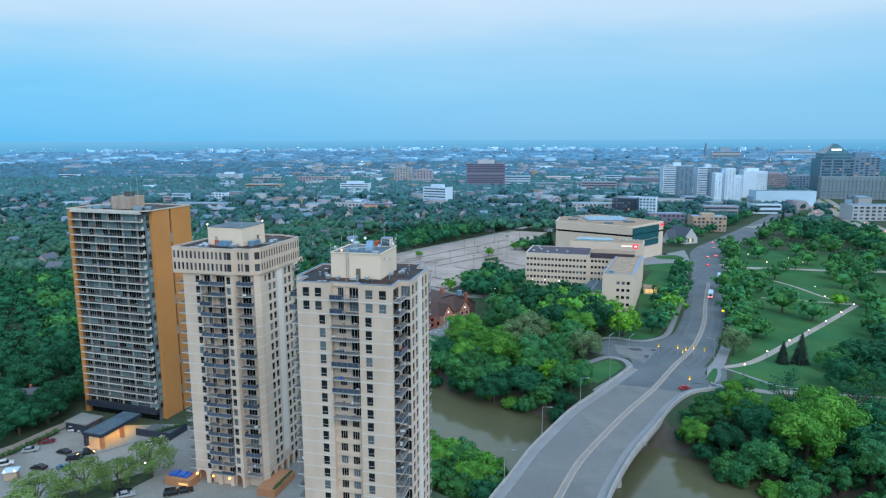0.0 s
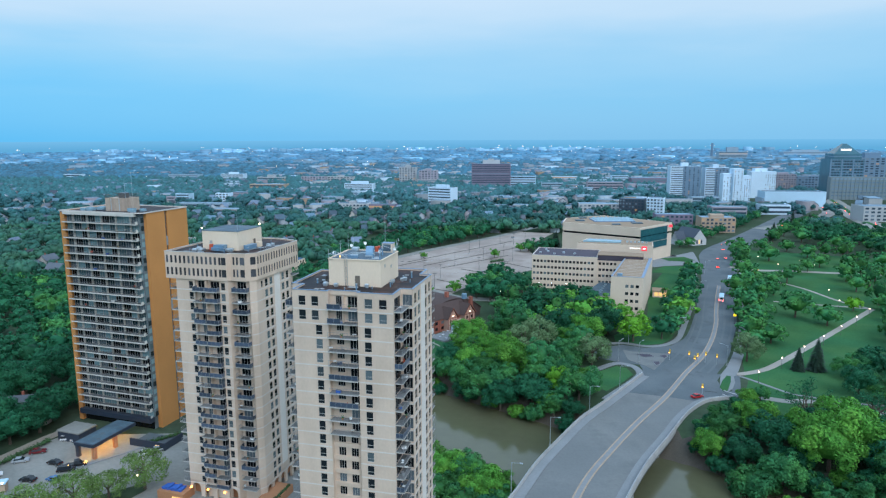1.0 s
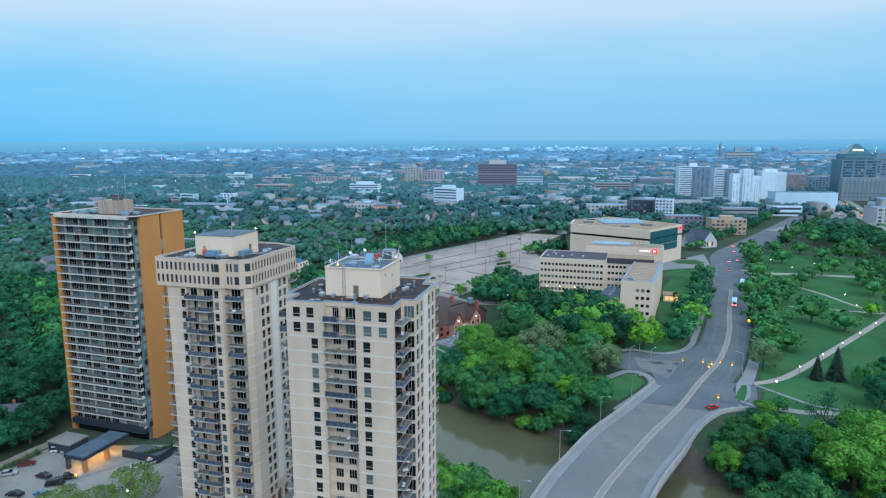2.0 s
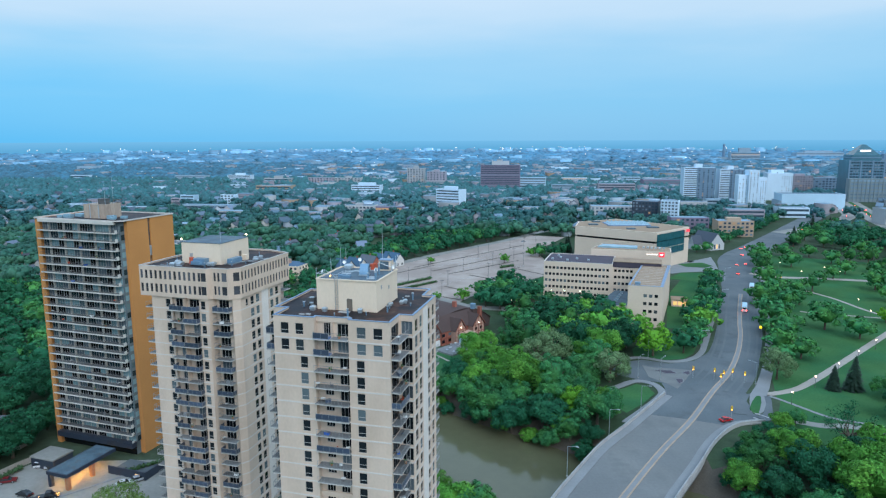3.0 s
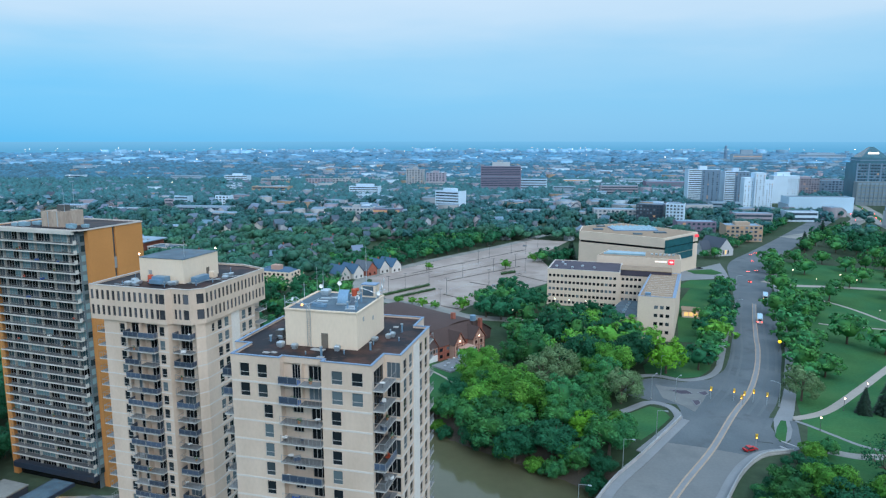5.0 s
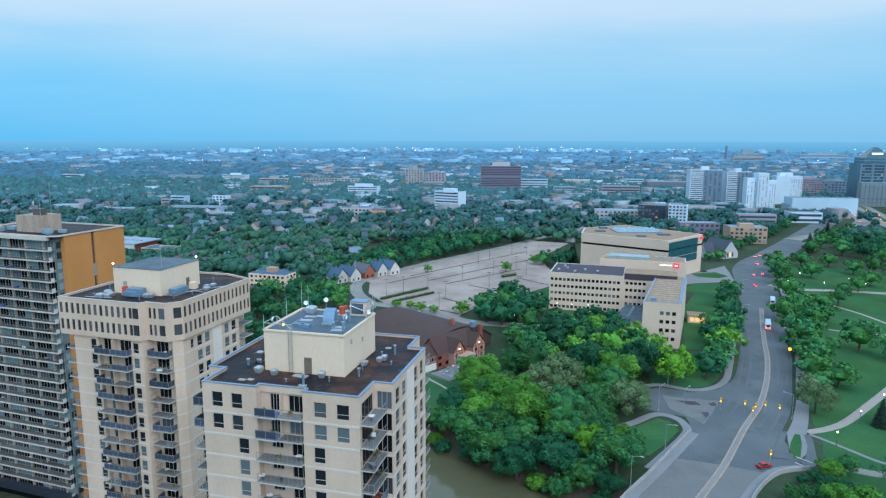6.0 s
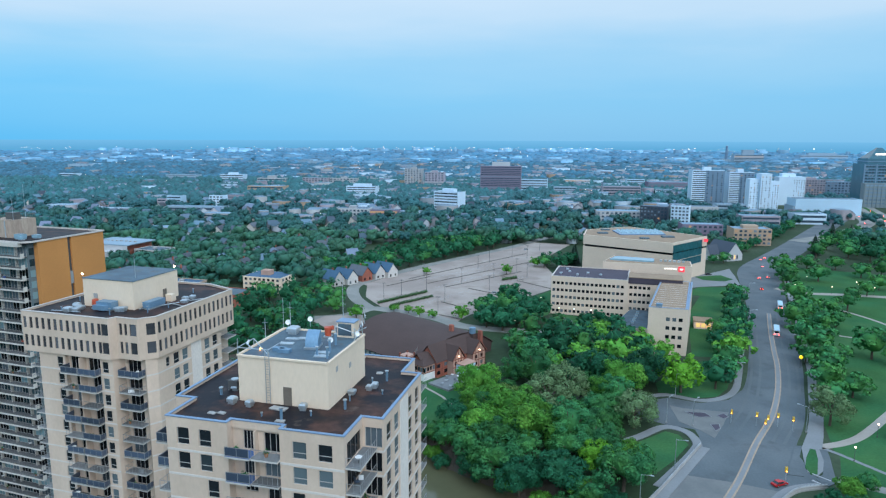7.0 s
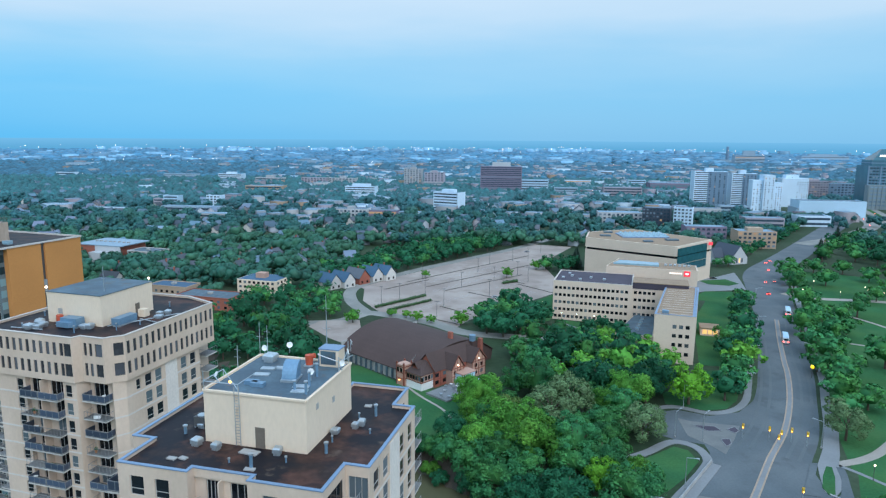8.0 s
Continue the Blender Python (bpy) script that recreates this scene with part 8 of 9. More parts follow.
# a spreading, thinly leaved old tree by the river path
def bare_tree(x, y, seed):
    t = thing("bare_tree", pose(x, y, 0), "old spreading tree with thin leaves and dark limbs", "tree", "old trees by the river walk")
    rng = np.random.default_rng(seed)
    wood, tips = Mb(), []
    for i in range(12):
        a = 2 * math.pi * i / 12 + rng.uniform(-0.2, 0.2)
        p, d, r = Vector((0, 0, 2.6)), Vector((math.cos(a), math.sin(a), 0.8)), 0.3
        for j in range(6):
            q = p + d.normalized() * rng.uniform(1.4, 2.1)
            wood.tube(p, q, r, r * 0.72, n=5, caps=False)
            p, r = q, r * 0.72
            d = d + Vector(rng.normal(0, 0.4, 3)) + Vector((0, 0, -0.04))
            if j > 1:
                tips += [(p.x + rng.normal(0, 0.8), p.y + rng.normal(0, 0.8), p.z + 0.4 + rng.normal(0, 0.4), 1.2) for _ in range(2)]
    wood.tube((0, 0, -0.4), (0, 0, 2.8), 0.6, 0.45, n=8, caps=False)
    part("trunk", wood, "bark", t)
    v, f = leaf_cloud(rng, tips, 20, 0.2, core=False)
    part("crown", raw_mesh("crown", v, f, "leafdark"), None, t)


bare_tree(124.9, 212.5, 2)
bare_tree(146.0, 209.0, 3)
# driftwood on the bank
for x, y, a in ((92, 176, 20), (95, 172, -15), (89, 180, 60)):
    dw = Mb()
    dr = random.Random(int(x))
    p = Vector((0, 0, 0.4))
    for j in range(5):
        q = p + Vector((dr.uniform(0.9, 1.6), dr.uniform(-0.5, 0.5), dr.uniform(-0.2, 0.2)))
        dw.tube(p, q, 0.16 - j * 0.025, 0.14 - j * 0.025, n=5)
        dw.tube(q, q + Vector((dr.uniform(0.3, 0.9), dr.uniform(-0.9, 0.9), dr.uniform(0, 0.6))), 0.06, 0.02, n=4)
        p = q
    solo("driftwood", dw, "path", "bleached driftwood branch on the riverbank", "driftwood", pose(x, y, -5.8, 0, 0, a), "driftwood on the bank")


def hedge(pts, w, h):
    rng = np.random.default_rng(abs(int(pts[0][0] * 10)))
    cl = []
    for p, q in zip(pts, pts[1:]):
        n = max(1, int(math.dist(p, q) / (w * 0.7)))
        for i in range(n):
            u = i / n
            cl.append((p[0] + (q[0] - p[0]) * u, p[1] + (q[1] - p[1]) * u, h * 0.5, w * 0.62))
    v, f = leaf_cloud(rng, cl, 14, 0.28)
    solo("hedge", raw_mesh("hedge", v, f, "hedge"), None, "long clipped dark green hedge", "hedge", group="hedges")


hedge([(-31.8, 428.5), (-4.7, 456.5)], 2.2, 1.8)
hedge([(-24.3, 422.2), (-1.1, 445.2)], 2.0, 1.5)
hedge([(44.3, 490.9), (54.9, 498.2)], 2.4, 2.0)
hedge([(-128, 178), (-122.5, 186), (-117, 200)], 1.8, 1.8)
hedge([(-86, 197), (-78, 204)], 1.8, 1.8)

# ---------- woods, houses and lights of the wide city ----------
wide = random.Random(31)
BLOCKS = [(x0 - 6, x1 + 6, y - 8, y + d + 6) for x0, x1, y, h, w_, d, r_, l_, c_, t_ in CITY] + [(60, 145, 1165, 1205), (-15, 35, 890, 925), (350, 560, 870, 1080), (570, 760, 940, 1045), (205, 265, 730, 790), (-172, -134, 428, 464), (-144, -104, 412, 446), (-262, -200, 535, 600)]


STREETS = [smooth_line(p) for p in ([(690, 1230), (605, 1014), (526, 836), (484, 746), (447, 640), (424, 590)], [(330, 664), (400, 714), (486, 805), (532, 910), (600, 1010)])]
for ln, half in zip(STREETS, (11, 8)):
    solo("street", ribbon(Mb(), offset_line(ln, -half), offset_line(ln, half), -0.2, 0.06), "lotsouth", "pale grey street of the inner city", "road", kind="structure")
solo("street_median", ribbon(Mb(), offset_line(STREETS[0], -2.5), offset_line(STREETS[0], 2.5), 0.0, 0.2), "lawn", "green planted strip between the lanes", "median", kind="structure")


def free(x, y, pad=0.0):
    if any(math.hypot(x - a, y - b) < 20 + pad * 0.4 for ln in STREETS for a, b in ln[::2]):
        return False
    if any(a - pad < x < b + pad and c - pad < y < d + pad for a, b, c, d in BLOCKS):
        return False
    if inside(x, y, LOT) or (y < 640 and x > -60 and x < 420):
        return False
    dl = min(math.hypot(x - px, y - py) for px, py in AV_L[-24:] + AV_R[-24:])
    return dl > 16


house_spots = []
for _ in range(1500):
    y = 440 + 620 * wide.random() ** 1.3
    x = wide.uniform(-0.62, 0.30) * y
    if len(house_spots) < 115 and free(x, y, 8) and not (x > -125 and y < 520) and all((x - a) ** 2 + (y - b) ** 2 > 17 ** 2 for a, b in house_spots):
        house_spots.append((x, y))
        house(x, y, -17 + 90 * wide.randrange(4), wide.choice("abcd"), wide.choice(("pale house with dark shingle roof among trees", "grey house with steep shingle roof among trees", "small house with weathered shingle roof")), windows=y < 640)

LOWB = {}
for i, (w, d, h, m_) in enumerate(((22, 14, 8, "far_white"), (30, 16, 9, "far_tan"), (18, 14, 12, "far_pink"), (40, 20, 7, "far_grey"), (26, 14, 10, "far_white"), (60, 30, 9, "far_grey"))):
    LOWB[i] = (Mb().box(-w / 2, -d / 2, 0, w / 2, d / 2, h).mesh("low_building", m_), Mb().box(-w / 2 - 0.3, -d / 2 - 0.3, h, w / 2 + 0.3, d / 2 + 0.3, h + 0.6).mesh("roof", "far_roof"),
               [Mb().box(-w / 2 + 1, -d / 2 - 0.12, z, w / 2 - 1, -d / 2, z + 1.4).mesh("window_band", "far_window") for z in np.arange(1.4, h - 2, 3.2)])
low_spots = []
for _ in range(4000):
    y = 900 + 1900 * wide.random() ** 1.4
    x = wide.uniform(-0.72, 0.72) * y
    if len(low_spots) < 92 and wide.random() < (1.0 if -0.32 * y < x else 0.25) and free(x, y, 20) and all((x - a) ** 2 + (y - b) ** 2 > 34 ** 2 for a, b in low_spots):
        low_spots.append((x, y))
        i = wide.choice((0, 0, 1, 2, 3, 4, 4)) if y < 2000 else wide.choice((3, 5, 5, 1))
        me, rf, bands = LOWB[i]
        b = solo("low_building", me, None, wide.choice(("pale low flat-roofed building among trees", "low city block with a flat roof")), "building", pose(x, y, 0 if y < 2000 else 5, 0, 0, -17 + 90 * wide.randrange(2)), "low buildings of the city")
        part("roof", rf, None, b)
        if y < 1250:
            for bm_ in bands:
                part("window_band", bm_, None, b)


def merged(name, spots, base_v, base_f, material, label, rng, category="trees"):
    """Many copies of one clump as a single mesh. Spots: x, y, z, width, height."""
    k, nv = len(spots), len(base_v)
    s = np.array(spots)
    ang = rng.uniform(0, 2 * np.pi, k)
    c, sn = np.cos(ang)[:, None], np.sin(ang)[:, None]
    bx, by, bz = base_v[:, 0][None], base_v[:, 1][None], base_v[:, 2][None]
    v = np.stack([(bx * c - by * sn) * s[:, 3:4] + s[:, 0:1], (bx * sn + by * c) * s[:, 3:4] + s[:, 1:2], bz * s[:, 4:5] + s[:, 2:3]], axis=2).reshape(-1, 3)
    fl = np.concatenate([np.array(f) for f in base_f]) if any(len(f) != len(base_f[0]) for f in base_f) else np.array(base_f).ravel()
    lens = np.array([len(f) for f in base_f])
    loops = (fl[None] + (np.arange(k) * nv)[:, None]).ravel()
    me = bpy.data.meshes.new(name)
    me.vertices.add(len(v))
    me.vertices.foreach_set("co", v.ravel())
    me.loops.add(len(loops))
    me.loops.foreach_set("vertex_index", loops.astype(np.int32))
    all_lens = np.tile(lens, k)
    me.polygons.add(len(all_lens))
    me.polygons.foreach_set("loop_start", np.concatenate([[0], np.cumsum(all_lens)[:-1]]).astype(np.int32))
    me.update(calc_edges=True)
    me.materials.append(M[material] if material in M else bpy.data.materials[material])
    return solo(name, me, None, label, category, kind="stuff")


rngw = np.random.default_rng(9)
taken = {}


for kind in range(len(KINDS)):
    spots = []
    for x, y, k_, scale in REST:
        if k_ == kind:
            k = 1.2 * scale * tree_rnd.uniform(0.93, 1.07)
            spots.append((x, y, ground_z(x, y), k, k * tree_rnd.uniform(0.8, 0.95)))
    if spots:
        for piece in TREES[("far", kind)].children:
            pv = np.empty(len(piece.data.vertices) * 3)
            piece.data.vertices.foreach_get("co", pv)
            merged("woods", spots, pv.reshape(-1, 3), [tuple(q.vertices) for q in piece.data.polygons], piece.data.materials[0].name, "leafy green trees of the parks and streets", rngw)
for key, t in list(TREES.items()):
    for o in (*t.children_recursive, t):
        bpy.data.objects.remove(o)


far_homes, home_grid = [], {}
while len(far_homes) < 520:
    y = 540 + 860 * wide.random() ** 1.1
    x = wide.uniform(-0.70, 0.66) * y
    if free(x, y, 4) and not (x > 0.25 * y and y < 800) and not (x > -130 and y < 520) and all((x - a) ** 2 + (y - b) ** 2 > 13 ** 2 for a, b in house_spots) and all((x - h[0]) ** 2 + (y - h[1]) ** 2 > 13 ** 2 for h in far_homes):
        far_homes.append((x, y, 0, wide.uniform(3.8, 5.6), wide.uniform(8.5, 11.5)))
        home_grid.setdefault((int(x // 20), int(y // 20)), []).append((x, y))


def near_home(x, y, r):
    i, j = int(x // 20), int(y // 20)
    return any((x - a) ** 2 + (y - b) ** 2 < r * r for di in (-1, 0, 1) for dj in (-1, 0, 1) for a, b in home_grid.get((i + di, j + dj), ()))


def near_house(x, y):
    if near_home(x, y, 6.0):
        return True
    return any((x - a) ** 2 + (y - b) ** 2 < 7.5 ** 2 for a, b in house_spots) or any(abs(x - a) < 24 and abs(y - b) < 16 for a, b in low_spots if y < 1500)


def free_trees(x, y):
    if x > -130 and y < 470:
        return False
    return free(x, y, -2) and not near_house(x, y)


def lobe_crown(rng, lobes):
    """A rounded crown one unit wide to either side: lumpy lobes with a fringe of leaves."""
    vs, fs, n = [], [], 0
    for i in range(lobes):
        u = -0.55 + 1.5 * (i + 0.5) / lobes
        a = i * 2.39996 + rng.uniform(-0.4, 0.4)
        w = math.sqrt(max(0.0, 1 - min(1.0, abs(u)) ** 2))
        out = np.array([w * math.cos(a), w * math.sin(a), u])
        c = out * np.array([0.62, 0.62, 0.52]) * rng.uniform(0.65, 1.2) + (0, 0, 0.92)
        r = rng.uniform(0.24, 0.50)
        v0, f0 = ICO1
        v = v0 * r * (1 + rng.normal(0, 0.13, (len(v0), 1))) * np.array([1, 1, 0.85]) + c
        d = rng.normal(0, 1, (12, 3)) + out + (0, 0, 0.4)
        d /= np.linalg.norm(d, axis=1)[:, None]
        q = d * r * rng.uniform(0.9, 1.15, (12, 1)) + c
        t1 = np.cross(d, rng.normal(0, 1, (12, 3)))
        t1 /= np.linalg.norm(t1, axis=1)[:, None]
        t2 = np.cross(d, t1)
        tri = np.stack([q - t1 * 0.10 - t2 * 0.07, q + t1 * 0.10 - t2 * 0.05, q + t2 * 0.12], axis=1).reshape(-1, 3)
        vs += [v, tri]
        fs += (f0 + n).tolist()
        n += len(v)
        fs += (np.arange(36).reshape(12, 3) + n).tolist()
        n += 36
    return np.concatenate(vs), fs


# each belt farther out takes a bluer material, as painted haze
for variant in range(3):
    rv = np.random.default_rng(60 + variant)
    v, f = lobe_crown(rv, 11)
    v[:, 2] = np.where(v[:, 2] < 0.05, 0.05, v[:, 2])
    spots = []
    tries = 0
    while len(spots) < 500 and tries < 12000:
        tries += 1
        y = (430 + 230 * wide.random(), 620 + 220 * wide.random(), 760 + 260 * wide.random())[variant]
        x = wide.uniform(-0.66, 0.62) * y
        i, j = int(x // 20), int(y // 20)
        if free_trees(x, y) and all((x - a) ** 2 + (y - b) ** 2 > 80 for di in (-1, 0, 1) for dj in (-1, 0, 1) for a, b in taken.get((i + di, j + dj), ())):
            taken.setdefault((int(x // 20), int(y // 20)), []).append((x, y))
            w = wide.choice((wide.uniform(3.8, 6.0), wide.uniform(5.5, 8.0), wide.uniform(6.5, 9.6)))
            spots.append((x, y, 0, w, w * wide.uniform(0.85, 1.1)))
    merged("woods", spots, v, f, ("woods", "bluewoods", "tealwoods")[variant], "leafy trees of the residential streets with haze-tinted colour", rngw)
rv = np.random.default_rng(70)
cv = [ICO1[0] * r * np.array([1, 1, 0.8]) + (x, y, z) for x, y, z, r in ((0, 0, 0.55, 0.5), (0.45, 0.2, 0.45, 0.45), (-0.4, 0.3, 0.4, 0.48), (0.05, -0.45, 0.38, 0.46))]
CLUMPY = (np.concatenate(cv), np.concatenate([ICO1[1] + len(ICO1[0]) * i for i in range(4)]))
DOME = (ICO1[0] * np.array([1, 1, 0.75]), ICO1[1])
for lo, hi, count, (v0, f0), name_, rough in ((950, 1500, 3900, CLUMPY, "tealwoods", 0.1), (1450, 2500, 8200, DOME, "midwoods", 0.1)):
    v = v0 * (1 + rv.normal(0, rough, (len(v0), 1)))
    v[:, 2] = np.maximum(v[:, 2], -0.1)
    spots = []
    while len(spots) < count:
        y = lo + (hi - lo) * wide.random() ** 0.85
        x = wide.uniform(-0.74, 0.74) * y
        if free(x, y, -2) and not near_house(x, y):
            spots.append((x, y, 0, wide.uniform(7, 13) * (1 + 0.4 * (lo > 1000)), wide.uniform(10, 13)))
    merged("woods", spots, v, [tuple(q) for q in f0.tolist()], name_, "distant tree canopy of the city with haze-tinted colour", rngw)
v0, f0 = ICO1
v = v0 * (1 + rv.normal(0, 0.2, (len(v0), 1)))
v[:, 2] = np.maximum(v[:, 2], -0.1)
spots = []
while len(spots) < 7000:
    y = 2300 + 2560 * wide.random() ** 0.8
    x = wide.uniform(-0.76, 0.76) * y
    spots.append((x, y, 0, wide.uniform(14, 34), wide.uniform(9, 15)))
merged("far_woods", spots, v, [tuple(q) for q in f0.tolist()], "farwoods", "far tree canopy to the horizon, haze painted into its colour", rngw)

# the roofs and walls of the many small houses farther out
gv = np.array([(-1, -1, 0), (1, -1, 0), (1, 1, 0), (-1, 1, 0), (-1, -1, 0.62), (1, -1, 0.62), (1, 1, 0.62), (-1, 1, 0.62), (-1, 0, 0.95), (1, 0, 0.95)], float)
gf = [(0, 1, 5, 4), (2, 3, 7, 6), (1, 2, 6, 9, 5), (3, 0, 4, 8, 7)]
rv_ = np.array([(-1.1, -1.15, 0.58), (1.1, -1.15, 0.58), (1.1, 0, 1.0), (-1.1, 0, 1.0), (1.1, 1.15, 0.58), (-1.1, 1.15, 0.58)], float)
rf_ = [(0, 1, 2, 3), (3, 2, 4, 5)]
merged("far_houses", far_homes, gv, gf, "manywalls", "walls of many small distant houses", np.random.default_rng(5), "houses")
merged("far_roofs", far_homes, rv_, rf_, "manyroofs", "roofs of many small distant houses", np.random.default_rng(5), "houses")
bv = np.array([(-1, -1, 0), (1, -1, 0), (1, 1, 0), (-1, 1, 0), (-1, -1, 1), (1, -1, 1), (1, 1, 1), (-1, 1, 1)], float)
bf = [(0, 1, 5, 4), (1, 2, 6, 5), (2, 3, 7, 6), (3, 0, 4, 7), (4, 5, 6, 7)]
def built_up(x, y):
    """How likely a block stands here: a dense strip to the north and east, few in the leafy west."""
    return 1.0 if -0.26 * y < x < 0.62 * y else 0.10


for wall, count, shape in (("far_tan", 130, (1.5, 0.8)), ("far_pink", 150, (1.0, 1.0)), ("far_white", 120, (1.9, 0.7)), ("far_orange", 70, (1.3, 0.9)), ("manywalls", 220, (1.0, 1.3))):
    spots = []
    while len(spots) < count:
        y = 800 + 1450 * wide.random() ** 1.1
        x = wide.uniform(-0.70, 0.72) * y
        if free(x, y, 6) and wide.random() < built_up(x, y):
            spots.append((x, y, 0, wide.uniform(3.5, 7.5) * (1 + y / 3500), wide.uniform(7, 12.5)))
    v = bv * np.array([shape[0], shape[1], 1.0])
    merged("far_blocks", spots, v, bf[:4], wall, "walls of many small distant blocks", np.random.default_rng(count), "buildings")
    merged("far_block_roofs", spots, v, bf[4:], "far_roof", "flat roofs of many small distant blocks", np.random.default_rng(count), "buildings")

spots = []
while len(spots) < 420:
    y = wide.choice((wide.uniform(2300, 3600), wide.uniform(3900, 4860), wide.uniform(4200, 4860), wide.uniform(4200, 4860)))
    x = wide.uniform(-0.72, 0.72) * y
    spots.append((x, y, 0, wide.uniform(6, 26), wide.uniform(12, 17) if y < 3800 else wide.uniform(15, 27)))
merged("far_blocks", spots, bv, bf, "far_pale", "haze-tinted far flat-roofed halls near the horizon", rngw, "buildings")

# street lamps of the far city: too many to count
fl_v, fl_f = ICO1
spots = []
for n in range(420):
    y = wide.uniform(3900, 4850) if n % 5 > 1 else 700 + 3200 * wide.random() ** 0.75
    x = wide.uniform(-0.7, 0.7) * y
    r = y / 1170 * wide.uniform(0.12, 0.36)
    spots.append((x, y, 11 + r + 8 * (y > 2000) + (y > 3800) * wide.uniform(0, 14), r, r))
wide.shuffle(spots)
merged("city_lamps", spots[:200], fl_v, [tuple(q) for q in fl_f.tolist()], "lamp_warm", "glowing lamps scattered over the far city", rngw, "lamps")
merged("city_lamps", spots[200:], fl_v, [tuple(q) for q in fl_f.tolist()], "lamp_white", "pale glowing lamps over the far city", rngw, "lamps")

# signal and brake lights on the streets of the inner city
spots = [(a + wide.uniform(-6, 6), b + wide.uniform(-4, 4), 1.0, 0.55, 0.4) for ln in STREETS for a, b in ln[3:26:2]]
merged("brake_lights", spots, fl_v, [tuple(q) for q in fl_f.tolist()], "lamp_red", "red glowing lights on the far streets", rngw, "lamps")

# added backdrop behind the last woods: a self-glowing gradient that paints far haze
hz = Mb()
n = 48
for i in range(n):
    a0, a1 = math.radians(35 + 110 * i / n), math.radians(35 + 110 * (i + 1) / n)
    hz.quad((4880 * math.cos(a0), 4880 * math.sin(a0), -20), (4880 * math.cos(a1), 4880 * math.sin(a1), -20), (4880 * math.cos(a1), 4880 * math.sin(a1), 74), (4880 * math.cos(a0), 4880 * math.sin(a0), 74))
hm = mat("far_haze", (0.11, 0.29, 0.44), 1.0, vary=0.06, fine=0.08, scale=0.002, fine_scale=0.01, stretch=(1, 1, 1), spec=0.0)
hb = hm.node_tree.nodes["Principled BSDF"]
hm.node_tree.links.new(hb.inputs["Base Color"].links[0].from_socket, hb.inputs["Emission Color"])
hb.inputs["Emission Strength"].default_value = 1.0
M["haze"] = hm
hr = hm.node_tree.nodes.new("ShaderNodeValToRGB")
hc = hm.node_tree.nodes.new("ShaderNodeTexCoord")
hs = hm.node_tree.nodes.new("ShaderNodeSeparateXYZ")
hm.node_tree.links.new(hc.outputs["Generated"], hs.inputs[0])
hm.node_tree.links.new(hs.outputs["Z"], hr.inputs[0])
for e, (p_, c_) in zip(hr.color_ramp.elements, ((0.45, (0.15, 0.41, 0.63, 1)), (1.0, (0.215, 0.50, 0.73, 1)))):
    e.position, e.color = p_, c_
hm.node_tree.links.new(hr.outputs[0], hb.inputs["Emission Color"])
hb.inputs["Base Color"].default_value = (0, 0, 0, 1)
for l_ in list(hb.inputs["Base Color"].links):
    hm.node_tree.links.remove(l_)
solo("backdrop", hz, "haze", "glowing blue backdrop band painting haze at the horizon", "horizon", kind="structure")

# ---------- lamps, vehicles, small things ----------
def street_lamp(x, y, rz, h=9.0, arm=2.4, lit=False, z=0.0):
    t = thing("street_lamp", pose(x, y, z, 0, 0, rz), "tall grey street lamp with a curved arm", "street lamp", "street lamps")
    part("pole", Mb().tube((0, 0, 0), (0, 0, h), 0.12, 0.08, n=6), "galv", t)
    part("arm", Mb().tube((0, 0, h), (arm, 0, h + 0.5), 0.06, n=5), "galv", t)
    part("head", Mb().box(arm - 0.1, -0.16, h + 0.4, arm + 0.8, 0.16, h + 0.58), "lamp_warm" if lit else "galv", t)
    part("base", Mb().box(-0.25, -0.25, 0, 0.25, 0.25, 0.4), "concrete", t)


for x, y in ((21.1, 166.2), (36.2, 194.2), (54.0, 219.0), (69.8, 238.6)):
    street_lamp(x, y, -32)
for x, y, rz in ((86, 268, 40), (89, 293, -40), (120.5, 263, 150), (78, 270, 40), (116, 305, -20), (133, 338, -20), (158, 384, -20), (186, 446, -20), (160, 340, 160), (195, 415, 160), (232, 492, 160)):
    street_lamp(x, y, rz, h=8.5)


def lot_lamp(x, y):
    t = thing("lot_lamp", pose(x, y, 0), "tall twin-headed car park lamp", "street lamp", "lamps of the car park")
    part("pole", Mb().tube((0, 0, 0), (0, 0, 10), 0.12, 0.08, n=6), "darkframe", t)
    part("head", Mb().box(-1.2, -0.2, 9.9, 1.2, 0.2, 10.1), "darkframe", t)
    part("base", Mb().tube((0, 0, 0), (0, 0, 0.8), 0.35, n=8), "concrete", t)


for x, y in ((-29.7, 437.4), (-5.5, 460.6), (32.9, 458.6), (16.8, 480.0), (5.6, 433.0), (56.3, 516.9), (61.1, 498.4), (1.8, 404.1), (38.8, 497.8), (-20.0, 445.8), (59.1, 573.5), (70.9, 574.0), (30, 530), (-8, 498), (86, 610), (40, 555)):
    lot_lamp(x, y)


def park_lamp(x, y, h=4.2, m="lamp_warm", r=0.27):
    t = thing("park_lamp", pose(x, y, 0), "glowing globe lamp on a short post beside the path", "park lamp", "lamps in the park")
    part("post", Mb().tube((0, 0, 0), (0, 0, h), 0.07, n=6), "darkframe", t)
    part("globe", Mb().ball((0, 0, h + r - 0.03), r), m, t)
    part("base", Mb().tube((0, 0, 0), (0, 0, 0.5), 0.16, n=6), "darkframe", t)


